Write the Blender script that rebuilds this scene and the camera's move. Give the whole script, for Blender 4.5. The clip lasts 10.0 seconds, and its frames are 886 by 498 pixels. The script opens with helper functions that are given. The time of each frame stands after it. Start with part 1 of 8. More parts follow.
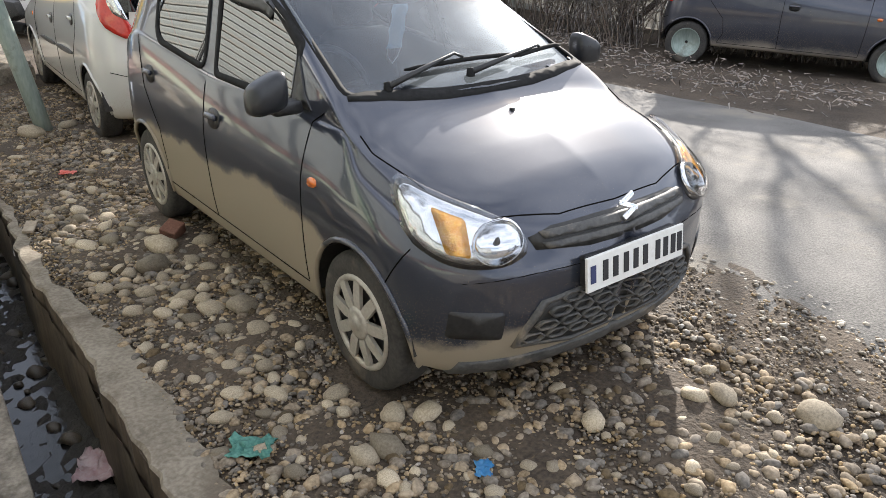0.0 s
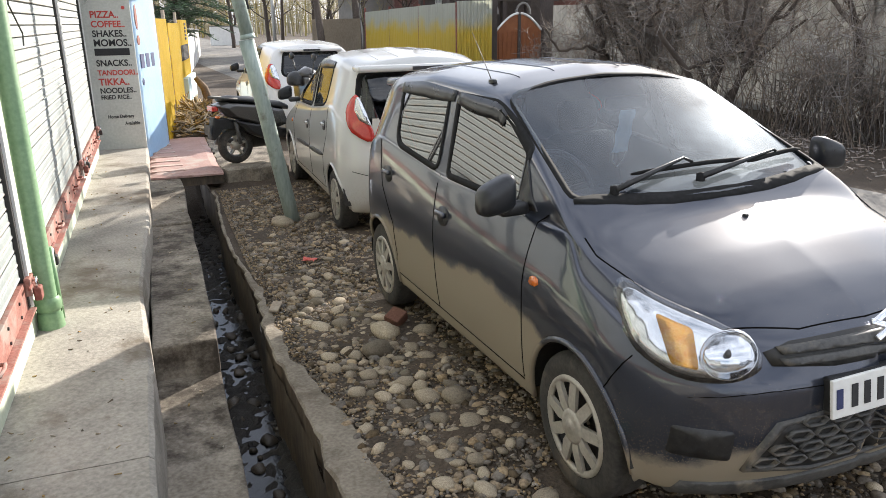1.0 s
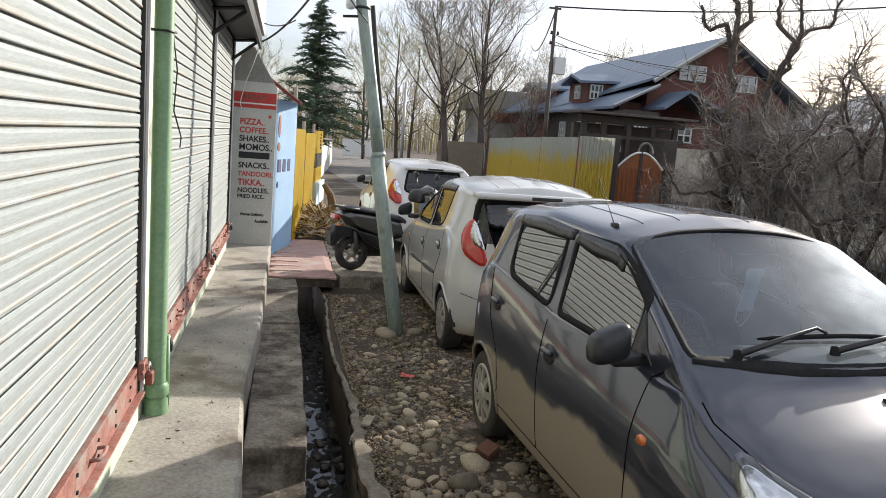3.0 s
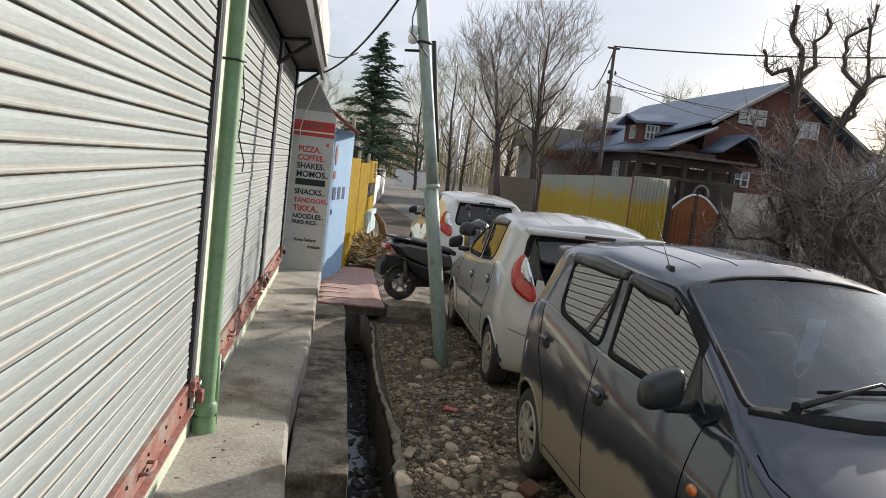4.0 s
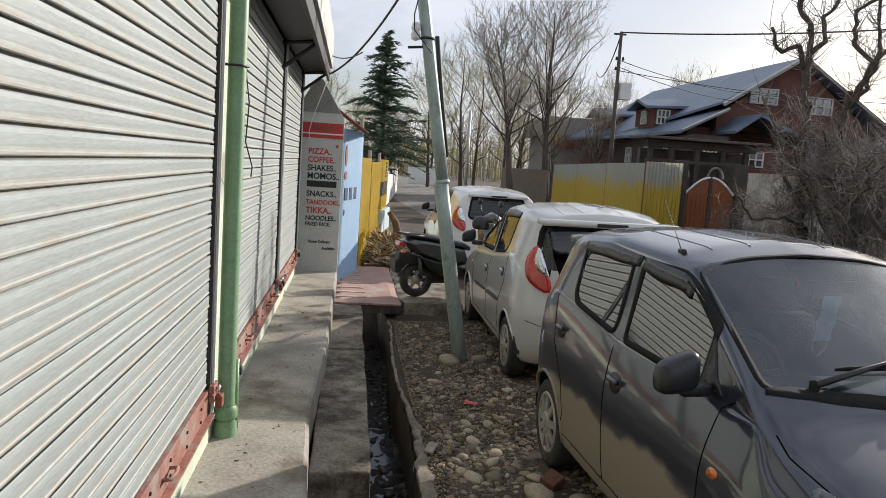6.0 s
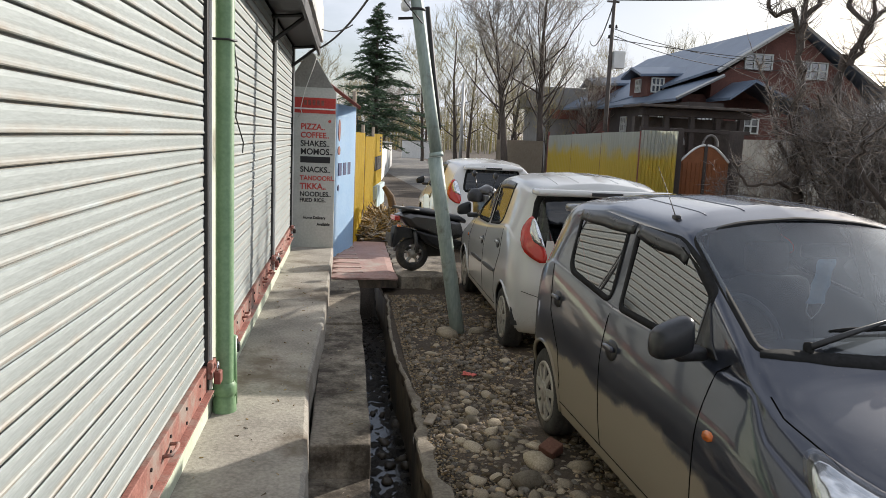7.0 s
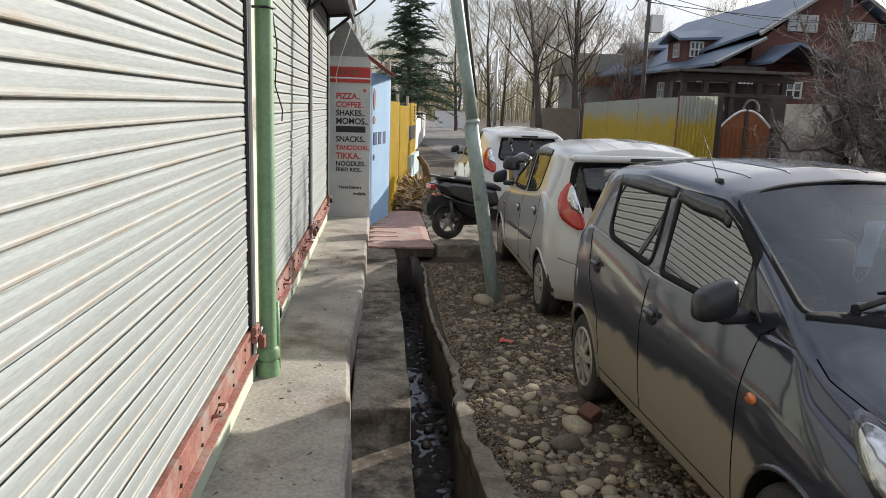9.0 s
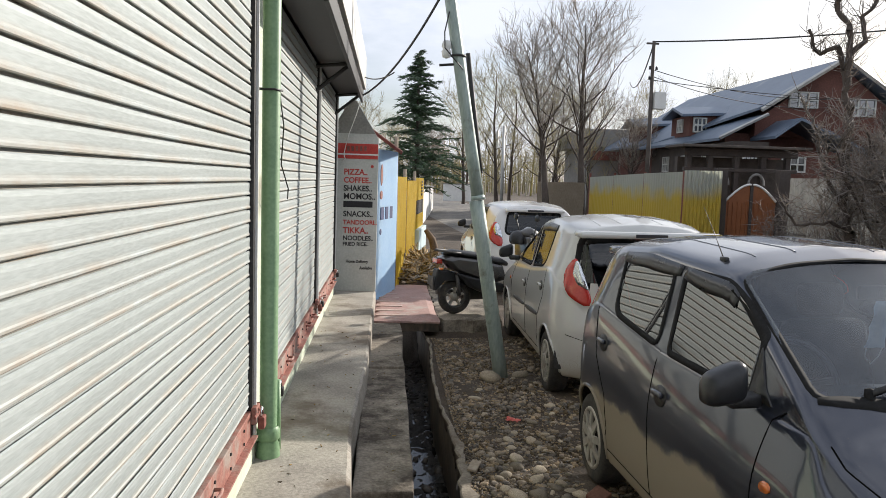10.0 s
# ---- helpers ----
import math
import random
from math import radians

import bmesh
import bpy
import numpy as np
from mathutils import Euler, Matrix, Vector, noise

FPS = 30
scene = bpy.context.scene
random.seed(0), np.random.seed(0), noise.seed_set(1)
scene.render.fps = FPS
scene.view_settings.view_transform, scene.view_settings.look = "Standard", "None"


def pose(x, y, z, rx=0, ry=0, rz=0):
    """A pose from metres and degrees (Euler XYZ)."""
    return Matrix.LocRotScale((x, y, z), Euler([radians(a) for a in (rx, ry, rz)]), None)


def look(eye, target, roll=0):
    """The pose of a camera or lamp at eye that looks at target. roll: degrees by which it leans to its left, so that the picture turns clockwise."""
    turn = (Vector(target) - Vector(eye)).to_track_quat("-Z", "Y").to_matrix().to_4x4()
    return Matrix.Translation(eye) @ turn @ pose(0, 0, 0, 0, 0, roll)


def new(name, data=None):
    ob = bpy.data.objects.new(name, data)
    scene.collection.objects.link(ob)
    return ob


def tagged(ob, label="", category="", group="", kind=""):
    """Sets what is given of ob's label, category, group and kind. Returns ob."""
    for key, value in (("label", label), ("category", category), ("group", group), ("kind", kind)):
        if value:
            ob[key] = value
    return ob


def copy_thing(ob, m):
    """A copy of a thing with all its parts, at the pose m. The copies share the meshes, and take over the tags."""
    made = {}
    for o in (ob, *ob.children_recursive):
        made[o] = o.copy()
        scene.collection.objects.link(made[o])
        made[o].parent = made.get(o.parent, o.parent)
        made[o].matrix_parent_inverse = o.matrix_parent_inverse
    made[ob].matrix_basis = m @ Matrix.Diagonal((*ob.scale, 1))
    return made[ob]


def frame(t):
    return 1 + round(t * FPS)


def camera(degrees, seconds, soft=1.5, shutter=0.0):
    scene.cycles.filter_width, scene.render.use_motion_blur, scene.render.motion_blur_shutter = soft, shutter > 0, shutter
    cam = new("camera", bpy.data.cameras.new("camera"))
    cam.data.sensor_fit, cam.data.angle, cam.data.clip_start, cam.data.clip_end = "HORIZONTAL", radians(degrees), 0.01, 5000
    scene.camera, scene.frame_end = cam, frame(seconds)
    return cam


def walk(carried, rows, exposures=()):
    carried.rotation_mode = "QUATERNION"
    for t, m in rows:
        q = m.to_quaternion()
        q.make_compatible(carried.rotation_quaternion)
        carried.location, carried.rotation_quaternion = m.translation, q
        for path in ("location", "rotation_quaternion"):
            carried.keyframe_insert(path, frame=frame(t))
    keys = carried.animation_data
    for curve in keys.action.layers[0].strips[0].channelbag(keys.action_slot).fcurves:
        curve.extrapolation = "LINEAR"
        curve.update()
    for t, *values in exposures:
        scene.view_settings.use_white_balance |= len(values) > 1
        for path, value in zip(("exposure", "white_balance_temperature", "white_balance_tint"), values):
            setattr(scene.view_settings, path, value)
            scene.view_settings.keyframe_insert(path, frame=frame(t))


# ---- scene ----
# ---- camera and walk ----
cam = camera(61.9, 10.0, soft=0.5)
# seconds, place in metres, turn in degrees
ROWS = [
    (0.0, 0.083, -0.044, 1.768, 65.64, -2.06, -37.04),
    (0.5, 0.054, -0.048, 1.776, 69.62, -0.21, -29.02),
    (1.0, 0.027, -0.038, 1.791, 72.83, 0.55, -21.07),
    (1.5, 0.017, -0.007, 1.807, 74.28, 1.41, -16.71),
    (2.0, 0.006, -0.004, 1.818, 75.96, 0.96, -15.03),
    (2.5, 0.023, 0.009, 1.814, 78.42, -1.47, -13.81),
    (3.0, 0.007, 0.018, 1.834, 81.75, -4.47, -11.87),
    (3.2, -0.001, 0.022, 1.833, 82.60, -5.60, -10.73),
    (4.5, -0.018, 0.002, 1.838, 84.01, -5.98, -6.99),
    (5.0, -0.011, -0.011, 1.844, 84.13, -5.11, -6.66),
    (5.5, -0.000, 0.000, 1.840, 84.20, -4.54, -6.61),
    (7.0, 0.023, 0.010, 1.821, 81.51, -2.59, -7.33),
    (7.5, 0.017, 0.009, 1.834, 81.70, -2.54, -6.79),
    (8.0, 0.003, 0.002, 1.840, 82.15, -2.78, -6.28),
    (8.5, 0.009, -0.001, 1.824, 81.33, -2.53, -5.85),
    (9.0, -0.004, -0.005, 1.799, 79.12, -1.84, -4.80),
    (9.5, -0.008, 0.003, 1.792, 78.25, -1.42, -4.00),
    (10.0, 0.019, 0.020, 1.826, 84.68, -1.80, -4.18),
]
walk(cam, [(t, pose(*row)) for t, *row in ROWS],
     exposures=[(0.0, 1.25, 6350, 12), (1.0, 1.03, 6350, 12), (2.0, 0.76, 6350, 12), (3.0, 0.5, 6350, 12), (4.5, 0.06, 6350, 12), (5.5, 0.06, 6350, 12), (7.0, 0.27, 6350, 12), (8.5, 0.15, 6350, 12), (9.1, 0.3, 6350, 12), (10.0, 0.32, 6350, 12)])

# ---- sky and sun ----
SUN_TO = Vector((0.80, 0.60, 0.0)).normalized()   # the sun stands ahead, over the far side of the road
SUN_HEIGHT = radians(21.5)
world = bpy.data.worlds.new("sky")
scene.world = world
world.use_nodes = True
wn, wl = world.node_tree.nodes, world.node_tree.links
wn.clear()
w_out = wn.new("ShaderNodeOutputWorld")
w_bg = wn.new("ShaderNodeBackground")
w_sky = wn.new("ShaderNodeTexSky")
w_sky.sky_type = "NISHITA"
w_sky.sun_disc = False
w_sky.sun_elevation = SUN_HEIGHT
w_sky.sun_rotation = math.atan2(SUN_TO.x, SUN_TO.y)
w_sky.air_density, w_sky.dust_density = 1.0, 1.5
w_co = wn.new("ShaderNodeTexCoord")
w_map = wn.new("ShaderNodeMapping")
w_map.inputs["Scale"].default_value = (1.6, 1.6, 4.5)
w_noise = wn.new("ShaderNodeTexNoise")
w_noise.inputs["Scale"].default_value = 1.7
w_noise.inputs["Detail"].default_value = 7
w_noise.inputs["Roughness"].default_value = 0.55
w_ramp = wn.new("ShaderNodeValToRGB")
w_ramp.color_ramp.elements[0].position, w_ramp.color_ramp.elements[1].position = 0.30, 0.58
w_mix = wn.new("ShaderNodeMix")
w_mix.data_type = "RGBA"
w_mix.inputs["B"].default_value = (8.6, 9.0, 9.7, 1)
wl.new(w_co.outputs["Generated"], w_map.inputs["Vector"])
wl.new(w_map.outputs["Vector"], w_noise.inputs["Vector"])
wl.new(w_noise.outputs["Fac"], w_ramp.inputs["Fac"])
wl.new(w_ramp.outputs["Color"], w_mix.inputs["Factor"])
wl.new(w_sky.outputs["Color"], w_mix.inputs["A"])
wl.new(w_mix.outputs["Result"], w_bg.inputs["Color"])
w_bg.inputs["Strength"].default_value = 0.088
wl.new(w_bg.outputs["Background"], w_out.inputs["Surface"])
sun = new("sun", bpy.data.lights.new("sun", "SUN"))
sun.data.energy, sun.data.angle, sun.data.color = 5.0, radians(0.6), (1.0, 0.93, 0.82)
s_dir = Vector((SUN_TO.x * math.cos(SUN_HEIGHT), SUN_TO.y * math.cos(SUN_HEIGHT), math.sin(SUN_HEIGHT)))
sun.matrix_world = look(s_dir * 50, (0, 0, 0))

# ---- materials ----


def nodes_of(name):
    m = bpy.data.materials.new(name)
    m.use_nodes = True
    return m, m.node_tree.nodes, m.node_tree.links, m.node_tree.nodes["Principled BSDF"]


def surface(name, a, b, rough=0.7, metal=0.0, scale=6.0, fine=60.0, bump=0.2, dirt=None, dirt_at=0.55, coat=0.0,
            island=0.0, speck=0.0, stretch=(1, 1, 1), bump_size=0.01):
    """Two colours mixed by coarse and fine noise, with optional stains, specks and relief."""
    m, n, l, p = nodes_of(name)
    co = n.new("ShaderNodeTexCoord")
    mp = n.new("ShaderNodeMapping")
    mp.inputs["Scale"].default_value = stretch
    l.new(co.outputs["Object"], mp.inputs["Vector"])
    big, small = n.new("ShaderNodeTexNoise"), n.new("ShaderNodeTexNoise")
    for tex, s, d in ((big, scale, 5), (small, fine, 4)):
        tex.inputs["Scale"].default_value = s
        tex.inputs["Detail"].default_value = d
        l.new(mp.outputs["Vector"], tex.inputs["Vector"])
    add = n.new("ShaderNodeMath")
    add.operation = "MULTIPLY_ADD"
    add.inputs[1].default_value, add.inputs[2].default_value = 0.5, 0.0
    l.new(small.outputs["Fac"], add.inputs[0])
    half = n.new("ShaderNodeMath")
    half.operation = "MULTIPLY_ADD"
    half.inputs[1].default_value = 0.5
    l.new(big.outputs["Fac"], half.inputs[0])
    l.new(add.outputs[0], half.inputs[2])
    ramp = n.new("ShaderNodeValToRGB")
    ramp.color_ramp.elements[0].position, ramp.color_ramp.elements[1].position = 0.36, 0.64
    ramp.color_ramp.elements[0].color, ramp.color_ramp.elements[1].color = (*a, 1), (*b, 1)
    l.new(half.outputs[0], ramp.inputs["Fac"])
    col = ramp.outputs["Color"]
    if island:
        info = n.new("ShaderNodeObjectInfo")
        geo = n.new("ShaderNodeNewGeometry")
        both = n.new("ShaderNodeMath")
        both.operation = "ADD"
        l.new(info.outputs["Random"], both.inputs[0])
        l.new(geo.outputs["Random Per Island"], both.inputs[1])
        wrap = n.new("ShaderNodeMath")
        wrap.operation = "FRACT"
        l.new(both.outputs[0], wrap.inputs[0])
        rng = n.new("ShaderNodeMapRange")
        rng.inputs["To Min"].default_value, rng.inputs["To Max"].default_value = 1 - island, 1 + island
        l.new(wrap.outputs[0], rng.inputs["Value"])
        hsv = n.new("ShaderNodeHueSaturation")
        l.new(rng.outputs[0], hsv.inputs["Value"])
        sat = n.new("ShaderNodeMapRange")
        sat.inputs["To Min"].default_value, sat.inputs["To Max"].default_value = 0.5, 1.5
        l.new(geo.outputs["Random Per Island"], sat.inputs["Value"])
        l.new(sat.outputs[0], hsv.inputs["Saturation"])
        l.new(col, hsv.inputs["Color"])
        col = hsv.outputs["Color"]
    if dirt:
        st = n.new("ShaderNodeTexNoise")
        st.inputs["Scale"].default_value, st.inputs["Detail"].default_value = scale * 0.45, 8
        st.inputs["Roughness"].default_value = 0.7
        l.new(co.outputs["Object"], st.inputs["Vector"])
        sr = n.new("ShaderNodeValToRGB")
        sr.color_ramp.elements[0].position, sr.color_ramp.elements[1].position = dirt_at, dirt_at + 0.13
        l.new(st.outputs["Fac"], sr.inputs["Fac"])
        mx = n.new("ShaderNodeMix")
        mx.data_type = "RGBA"
        mx.inputs["B"].default_value = (*dirt, 1)
        l.new(sr.outputs["Color"], mx.inputs["Factor"])
        l.new(col, mx.inputs["A"])
        col = mx.outputs["Result"]
    if speck:
        vo = n.new("ShaderNodeTexVoronoi")
        vo.inputs["Scale"].default_value = 55
        l.new(co.outputs["Object"], vo.inputs["Vector"])
        vr = n.new("ShaderNodeValToRGB")
        vr.color_ramp.elements[0].color, vr.color_ramp.elements[1].color = (1, 1, 1, 1), (0, 0, 0, 1)
        vr.color_ramp.elements[0].position, vr.color_ramp.elements[1].position = 0.05, 0.13
        l.new(vo.outputs["Distance"], vr.inputs["Fac"])
        vm = n.new("ShaderNodeMath")
        vm.operation = "MULTIPLY"
        vm.inputs[1].default_value = speck
        l.new(vr.outputs["Color"], vm.inputs[0])
        mx = n.new("ShaderNodeMix")
        mx.data_type = "RGBA"
        mx.inputs["B"].default_value = (0.42, 0.38, 0.31, 1)
        l.new(vm.outputs[0], mx.inputs["Factor"])
        l.new(col, mx.inputs["A"])
        col = mx.outputs["Result"]
    l.new(col, p.inputs["Base Color"])
    rr = n.new("ShaderNodeMapRange")
    rr.inputs["To Min"].default_value, rr.inputs["To Max"].default_value = max(0.03, rough - 0.1), min(1, rough + 0.1)
    l.new(half.outputs[0], rr.inputs["Value"])
    l.new(rr.outputs[0], p.inputs["Roughness"])
    p.inputs["Metallic"].default_value = metal
    p.inputs["Coat Weight"].default_value = coat
    p.inputs["Coat Roughness"].default_value = 0.08
    if bump:
        bp = n.new("ShaderNodeBump")
        bp.inputs["Strength"].default_value, bp.inputs["Distance"].default_value = bump, bump_size
        l.new(half.outputs[0], bp.inputs["Height"])
        l.new(bp.outputs["Normal"], p.inputs["Normal"])
    return m


def paint(name, a, flake, mud_top=0.0, mud=(0.40, 0.34, 0.25), metal=0.6, rough=0.35, mud_amount=1.0, dust=0.12, soft_edge=0.09):
    """Car paint under a clear coat, with road dust all over and dried mud splashed over the lower panels."""
    m, n, l, p = nodes_of(name)
    co = n.new("ShaderNodeTexCoord")
    xyz = n.new("ShaderNodeSeparateXYZ")
    l.new(co.outputs["Object"], xyz.inputs[0])
    fine = n.new("ShaderNodeTexNoise")
    fine.inputs["Scale"].default_value, fine.inputs["Detail"].default_value = 420, 2
    l.new(co.outputs["Object"], fine.inputs["Vector"])
    base = n.new("ShaderNodeMix")
    base.data_type = "RGBA"
    base.inputs["A"].default_value, base.inputs["B"].default_value = (*a, 1), (*flake, 1)
    l.new(fine.outputs["Fac"], base.inputs["Factor"])
    wide = n.new("ShaderNodeTexNoise")
    wide.inputs["Scale"].default_value, wide.inputs["Detail"].default_value, wide.inputs["Roughness"].default_value = 3.2, 9, 0.62
    l.new(co.outputs["Object"], wide.inputs["Vector"])
    # mud: below a wavering line
    line = n.new("ShaderNodeMath")
    line.operation = "MULTIPLY_ADD"
    line.inputs[1].default_value, line.inputs[2].default_value = 0.30, mud_top - 0.15
    swell = n.new("ShaderNodeTexNoise")
    swell.inputs["Scale"].default_value, swell.inputs["Detail"].default_value = 1.7, 2
    l.new(co.outputs["Object"], swell.inputs["Vector"])
    l.new(swell.outputs["Fac"], line.inputs[0])
    nose = n.new("ShaderNodeMapRange")
    nose.inputs["From Min"].default_value, nose.inputs["From Max"].default_value = 0.30, -0.25
    nose.inputs["To Max"].default_value = 0.25
    l.new(xyz.outputs["Y"], nose.inputs["Value"])
    drop = n.new("ShaderNodeMath")
    drop.operation = "SUBTRACT"
    l.new(line.outputs[0], drop.inputs[0])
    l.new(nose.outputs[0], drop.inputs[1])
    below = n.new("ShaderNodeMath")
    below.operation = "SUBTRACT"
    l.new(drop.outputs[0], below.inputs[0])
    ragged = n.new("ShaderNodeTexNoise")
    ragged.inputs["Scale"].default_value, ragged.inputs["Detail"].default_value, ragged.inputs["Roughness"].default_value = 14, 8, 0.75
    l.new(co.outputs["Object"], ragged.inputs["Vector"])
    level = n.new("ShaderNodeMath")
    level.operation = "MULTIPLY_ADD"
    level.inputs[1].default_value = 0.08
    l.new(ragged.outputs["Fac"], level.inputs[0])
    l.new(xyz.outputs["Z"], level.inputs[2])
    lower = n.new("ShaderNodeMath")
    lower.operation = "SUBTRACT"
    lower.inputs[1].default_value = 0.04
    l.new(level.outputs[0], lower.inputs[0])
    l.new(lower.outputs[0], below.inputs[1])
    edge = n.new("ShaderNodeMapRange")
    edge.inputs["From Min"].default_value, edge.inputs["From Max"].default_value = -0.02, soft_edge
    edge.inputs["To Max"].default_value = mud_amount
    l.new(below.outputs[0], edge.inputs["Value"])
    vo = n.new("ShaderNodeTexVoronoi")
    vo.inputs["Scale"].default_value = 60
    l.new(co.outputs["Object"], vo.inputs["Vector"])
    sp = n.new("ShaderNodeMapRange")
    sp.inputs["From Min"].default_value, sp.inputs["From Max"].default_value = 0.085, 0.05
    sp.inputs["To Max"].default_value = 0.5
    l.new(vo.outputs["Distance"], sp.inputs["Value"])
    # fine splashes thrown up over the lower body
    drops = n.new("ShaderNodeTexVoronoi")
    drops.inputs["Scale"].default_value = 150
    l.new(co.outputs["Object"], drops.inputs["Vector"])
    size = n.new("ShaderNodeMapRange")
    size.inputs["From Min"].default_value, size.inputs["From Max"].default_value = 0.72, 0.22
    size.inputs["To Min"].default_value, size.inputs["To Max"].default_value = 0.0, 0.42
    l.new(xyz.outputs["Z"], size.inputs["Value"])
    within = n.new("ShaderNodeMath")
    within.operation = "LESS_THAN"
    l.new(drops.outputs["Distance"], within.inputs[0])
    l.new(size.outputs[0], within.inputs[1])
    splash = n.new("ShaderNodeMath")
    splash.operation = "MULTIPLY_ADD"
    splash.inputs[1].default_value = 0.45
    l.new(within.outputs[0], splash.inputs[0])
    l.new(sp.outputs[0], splash.inputs[2])
    # dust on what faces up; the lightening there also stands for sun glare
    geo, nrm = n.new("ShaderNodeNewGeometry"), n.new("ShaderNodeSeparateXYZ")
    l.new(geo.outputs["Normal"], nrm.inputs[0])
    flat = n.new("ShaderNodeMapRange")
    flat.inputs["From Min"].default_value, flat.inputs["From Max"].default_value = 0.75, 1.0
    flat.inputs["To Min"].default_value, flat.inputs["To Max"].default_value = dust, dust + 0.12
    l.new(nrm.outputs["Z"], flat.inputs["Value"])
    dusty = n.new("ShaderNodeMath")
    dusty.operation = "MULTIPLY_ADD"
    l.new(wide.outputs["Fac"], dusty.inputs[0])
    l.new(flat.outputs[0], dusty.inputs[1])
    l.new(splash.outputs[0], dusty.inputs[2])
    top = n.new("ShaderNodeMath")
    top.operation = "MAXIMUM"
    l.new(edge.outputs[0], top.inputs[0])
    l.new(dusty.outputs[0], top.inputs[1])
    mx = n.new("ShaderNodeMix")
    mx.data_type = "RGBA"
    mx.inputs["B"].default_value = (*mud, 1)
    l.new(top.outputs[0], mx.inputs["Factor"])
    l.new(base.outputs["Result"], mx.inputs["A"])
    l.new(mx.outputs["Result"], p.inputs["Base Color"])
    for socket, clean, dirty in (("Metallic", metal, 0.0), ("Roughness", rough, 0.9), ("Coat Weight", 1.0, 0.0)):
        mr = n.new("ShaderNodeMapRange")
        mr.inputs["To Min"].default_value, mr.inputs["To Max"].default_value = clean, dirty
        l.new(edge.outputs[0], mr.inputs["Value"])
        l.new(mr.outputs[0], p.inputs[socket])
    p.inputs["Coat Roughness"].default_value = 0.07
    return m


def glass(name, tint, gloss_rough=0.02, film=0.04, dust=0.0):
    m, n, l, p = nodes_of(name)
    m.surface_render_method = "BLENDED"
    n.remove(p)
    out = n["Material Output"]
    tr, gl, mx, fr = n.new("ShaderNodeBsdfTransparent"), n.new("ShaderNodeBsdfGlossy"), n.new("ShaderNodeMixShader"), n.new("ShaderNodeFresnel")
    tr.inputs["Color"].default_value = (*tint, 1)
    gl.inputs["Roughness"].default_value = gloss_rough
    fr.inputs["IOR"].default_value = 1.55
    boost = n.new("ShaderNodeMapRange")
    boost.inputs["To Min"].default_value, boost.inputs["To Max"].default_value = film, 1.0
    l.new(fr.outputs[0], boost.inputs["Value"])
    l.new(boost.outputs[0], mx.inputs[0])
    l.new(tr.outputs[0], mx.inputs[1])
    l.new(gl.outputs[0], mx.inputs[2])
    l.new(mx.outputs[0], out.inputs["Surface"])
    if dust:
        # dried dust scatters the low sun
        co, nz, rg = n.new("ShaderNodeTexCoord"), n.new("ShaderNodeTexNoise"), n.new("ShaderNodeMapRange")
        nz.inputs["Scale"].default_value, nz.inputs["Detail"].default_value, nz.inputs["Roughness"].default_value = 2.5, 7, 0.65
        l.new(co.outputs["Object"], nz.inputs["Vector"])
        rg.inputs["From Min"].default_value, rg.inputs["From Max"].default_value = 0.3, 0.75
        rg.inputs["To Min"].default_value, rg.inputs["To Max"].default_value = 0.4 * dust, 1.6 * dust
        l.new(nz.outputs["Fac"], rg.inputs["Value"])
        soft, both = n.new("ShaderNodeBsdfGlossy"), n.new("ShaderNodeMixShader")
        soft.inputs["Roughness"].default_value, soft.inputs["Color"].default_value = 0.38, (0.78, 0.89, 1.0, 1)
        l.new(rg.outputs[0], both.inputs[0])
        l.new(mx.outputs[0], both.inputs[1])
        l.new(soft.outputs[0], both.inputs[2])
        l.new(both.outputs[0], out.inputs["Surface"])
    return m


M_GROUND = surface("gravel_earth", (0.034, 0.025, 0.017), (0.115, 0.086, 0.059), 0.95, scale=2.2, fine=60, bump=1.0, dirt=(0.17, 0.138, 0.10), dirt_at=0.58, bump_size=0.02)
M_STONE = surface("river_stone", (0.21, 0.182, 0.145), (0.44, 0.395, 0.325), 0.8, scale=9, fine=80, bump=0.2, island=0.55)
M_PEBBLE = surface("fine_pebbles", (0.10, 0.075, 0.049), (0.32, 0.26, 0.188), 0.88, scale=9, fine=80, bump=0.1, island=0.6)
M_ROAD = surface("dusty_asphalt", (0.085, 0.081, 0.074), (0.215, 0.203, 0.185), 0.97, scale=1.6, fine=90, bump=0.9, dirt=(0.235, 0.21, 0.17), dirt_at=0.52, speck=0.35)
M_CONC = surface("worn_concrete", (0.23, 0.212, 0.18), (0.43, 0.396, 0.338), 0.9, scale=3.2, fine=60, bump=0.6, dirt=(0.17, 0.14, 0.105), dirt_at=0.52, speck=0.6)
M_LEDGE = surface("dirty_concrete", (0.17, 0.143, 0.108), (0.38, 0.335, 0.268), 0.92, scale=4.5, fine=50, bump=0.8, dirt=(0.06, 0.047, 0.034), dirt_at=0.47)
M_KERB = surface("earthy_kerb_concrete", (0.155, 0.13, 0.097), (0.32, 0.28, 0.22), 0.93, scale=5, fine=60, bump=0.6, dirt=(0.11, 0.083, 0.057), dirt_at=0.5)
M_WET = surface("wet_drain_wall", (0.05, 0.037, 0.026), (0.16, 0.122, 0.083), 0.7, scale=3, fine=26, bump=0.6, dirt=(0.025, 0.022, 0.018), dirt_at=0.5, stretch=(1, 1, 0.4))
M_WETSTONE = surface("wet_dark_stone", (0.03, 0.026, 0.021), (0.10, 0.085, 0.068), 0.45, scale=9, fine=80, bump=0.15, island=0.4)
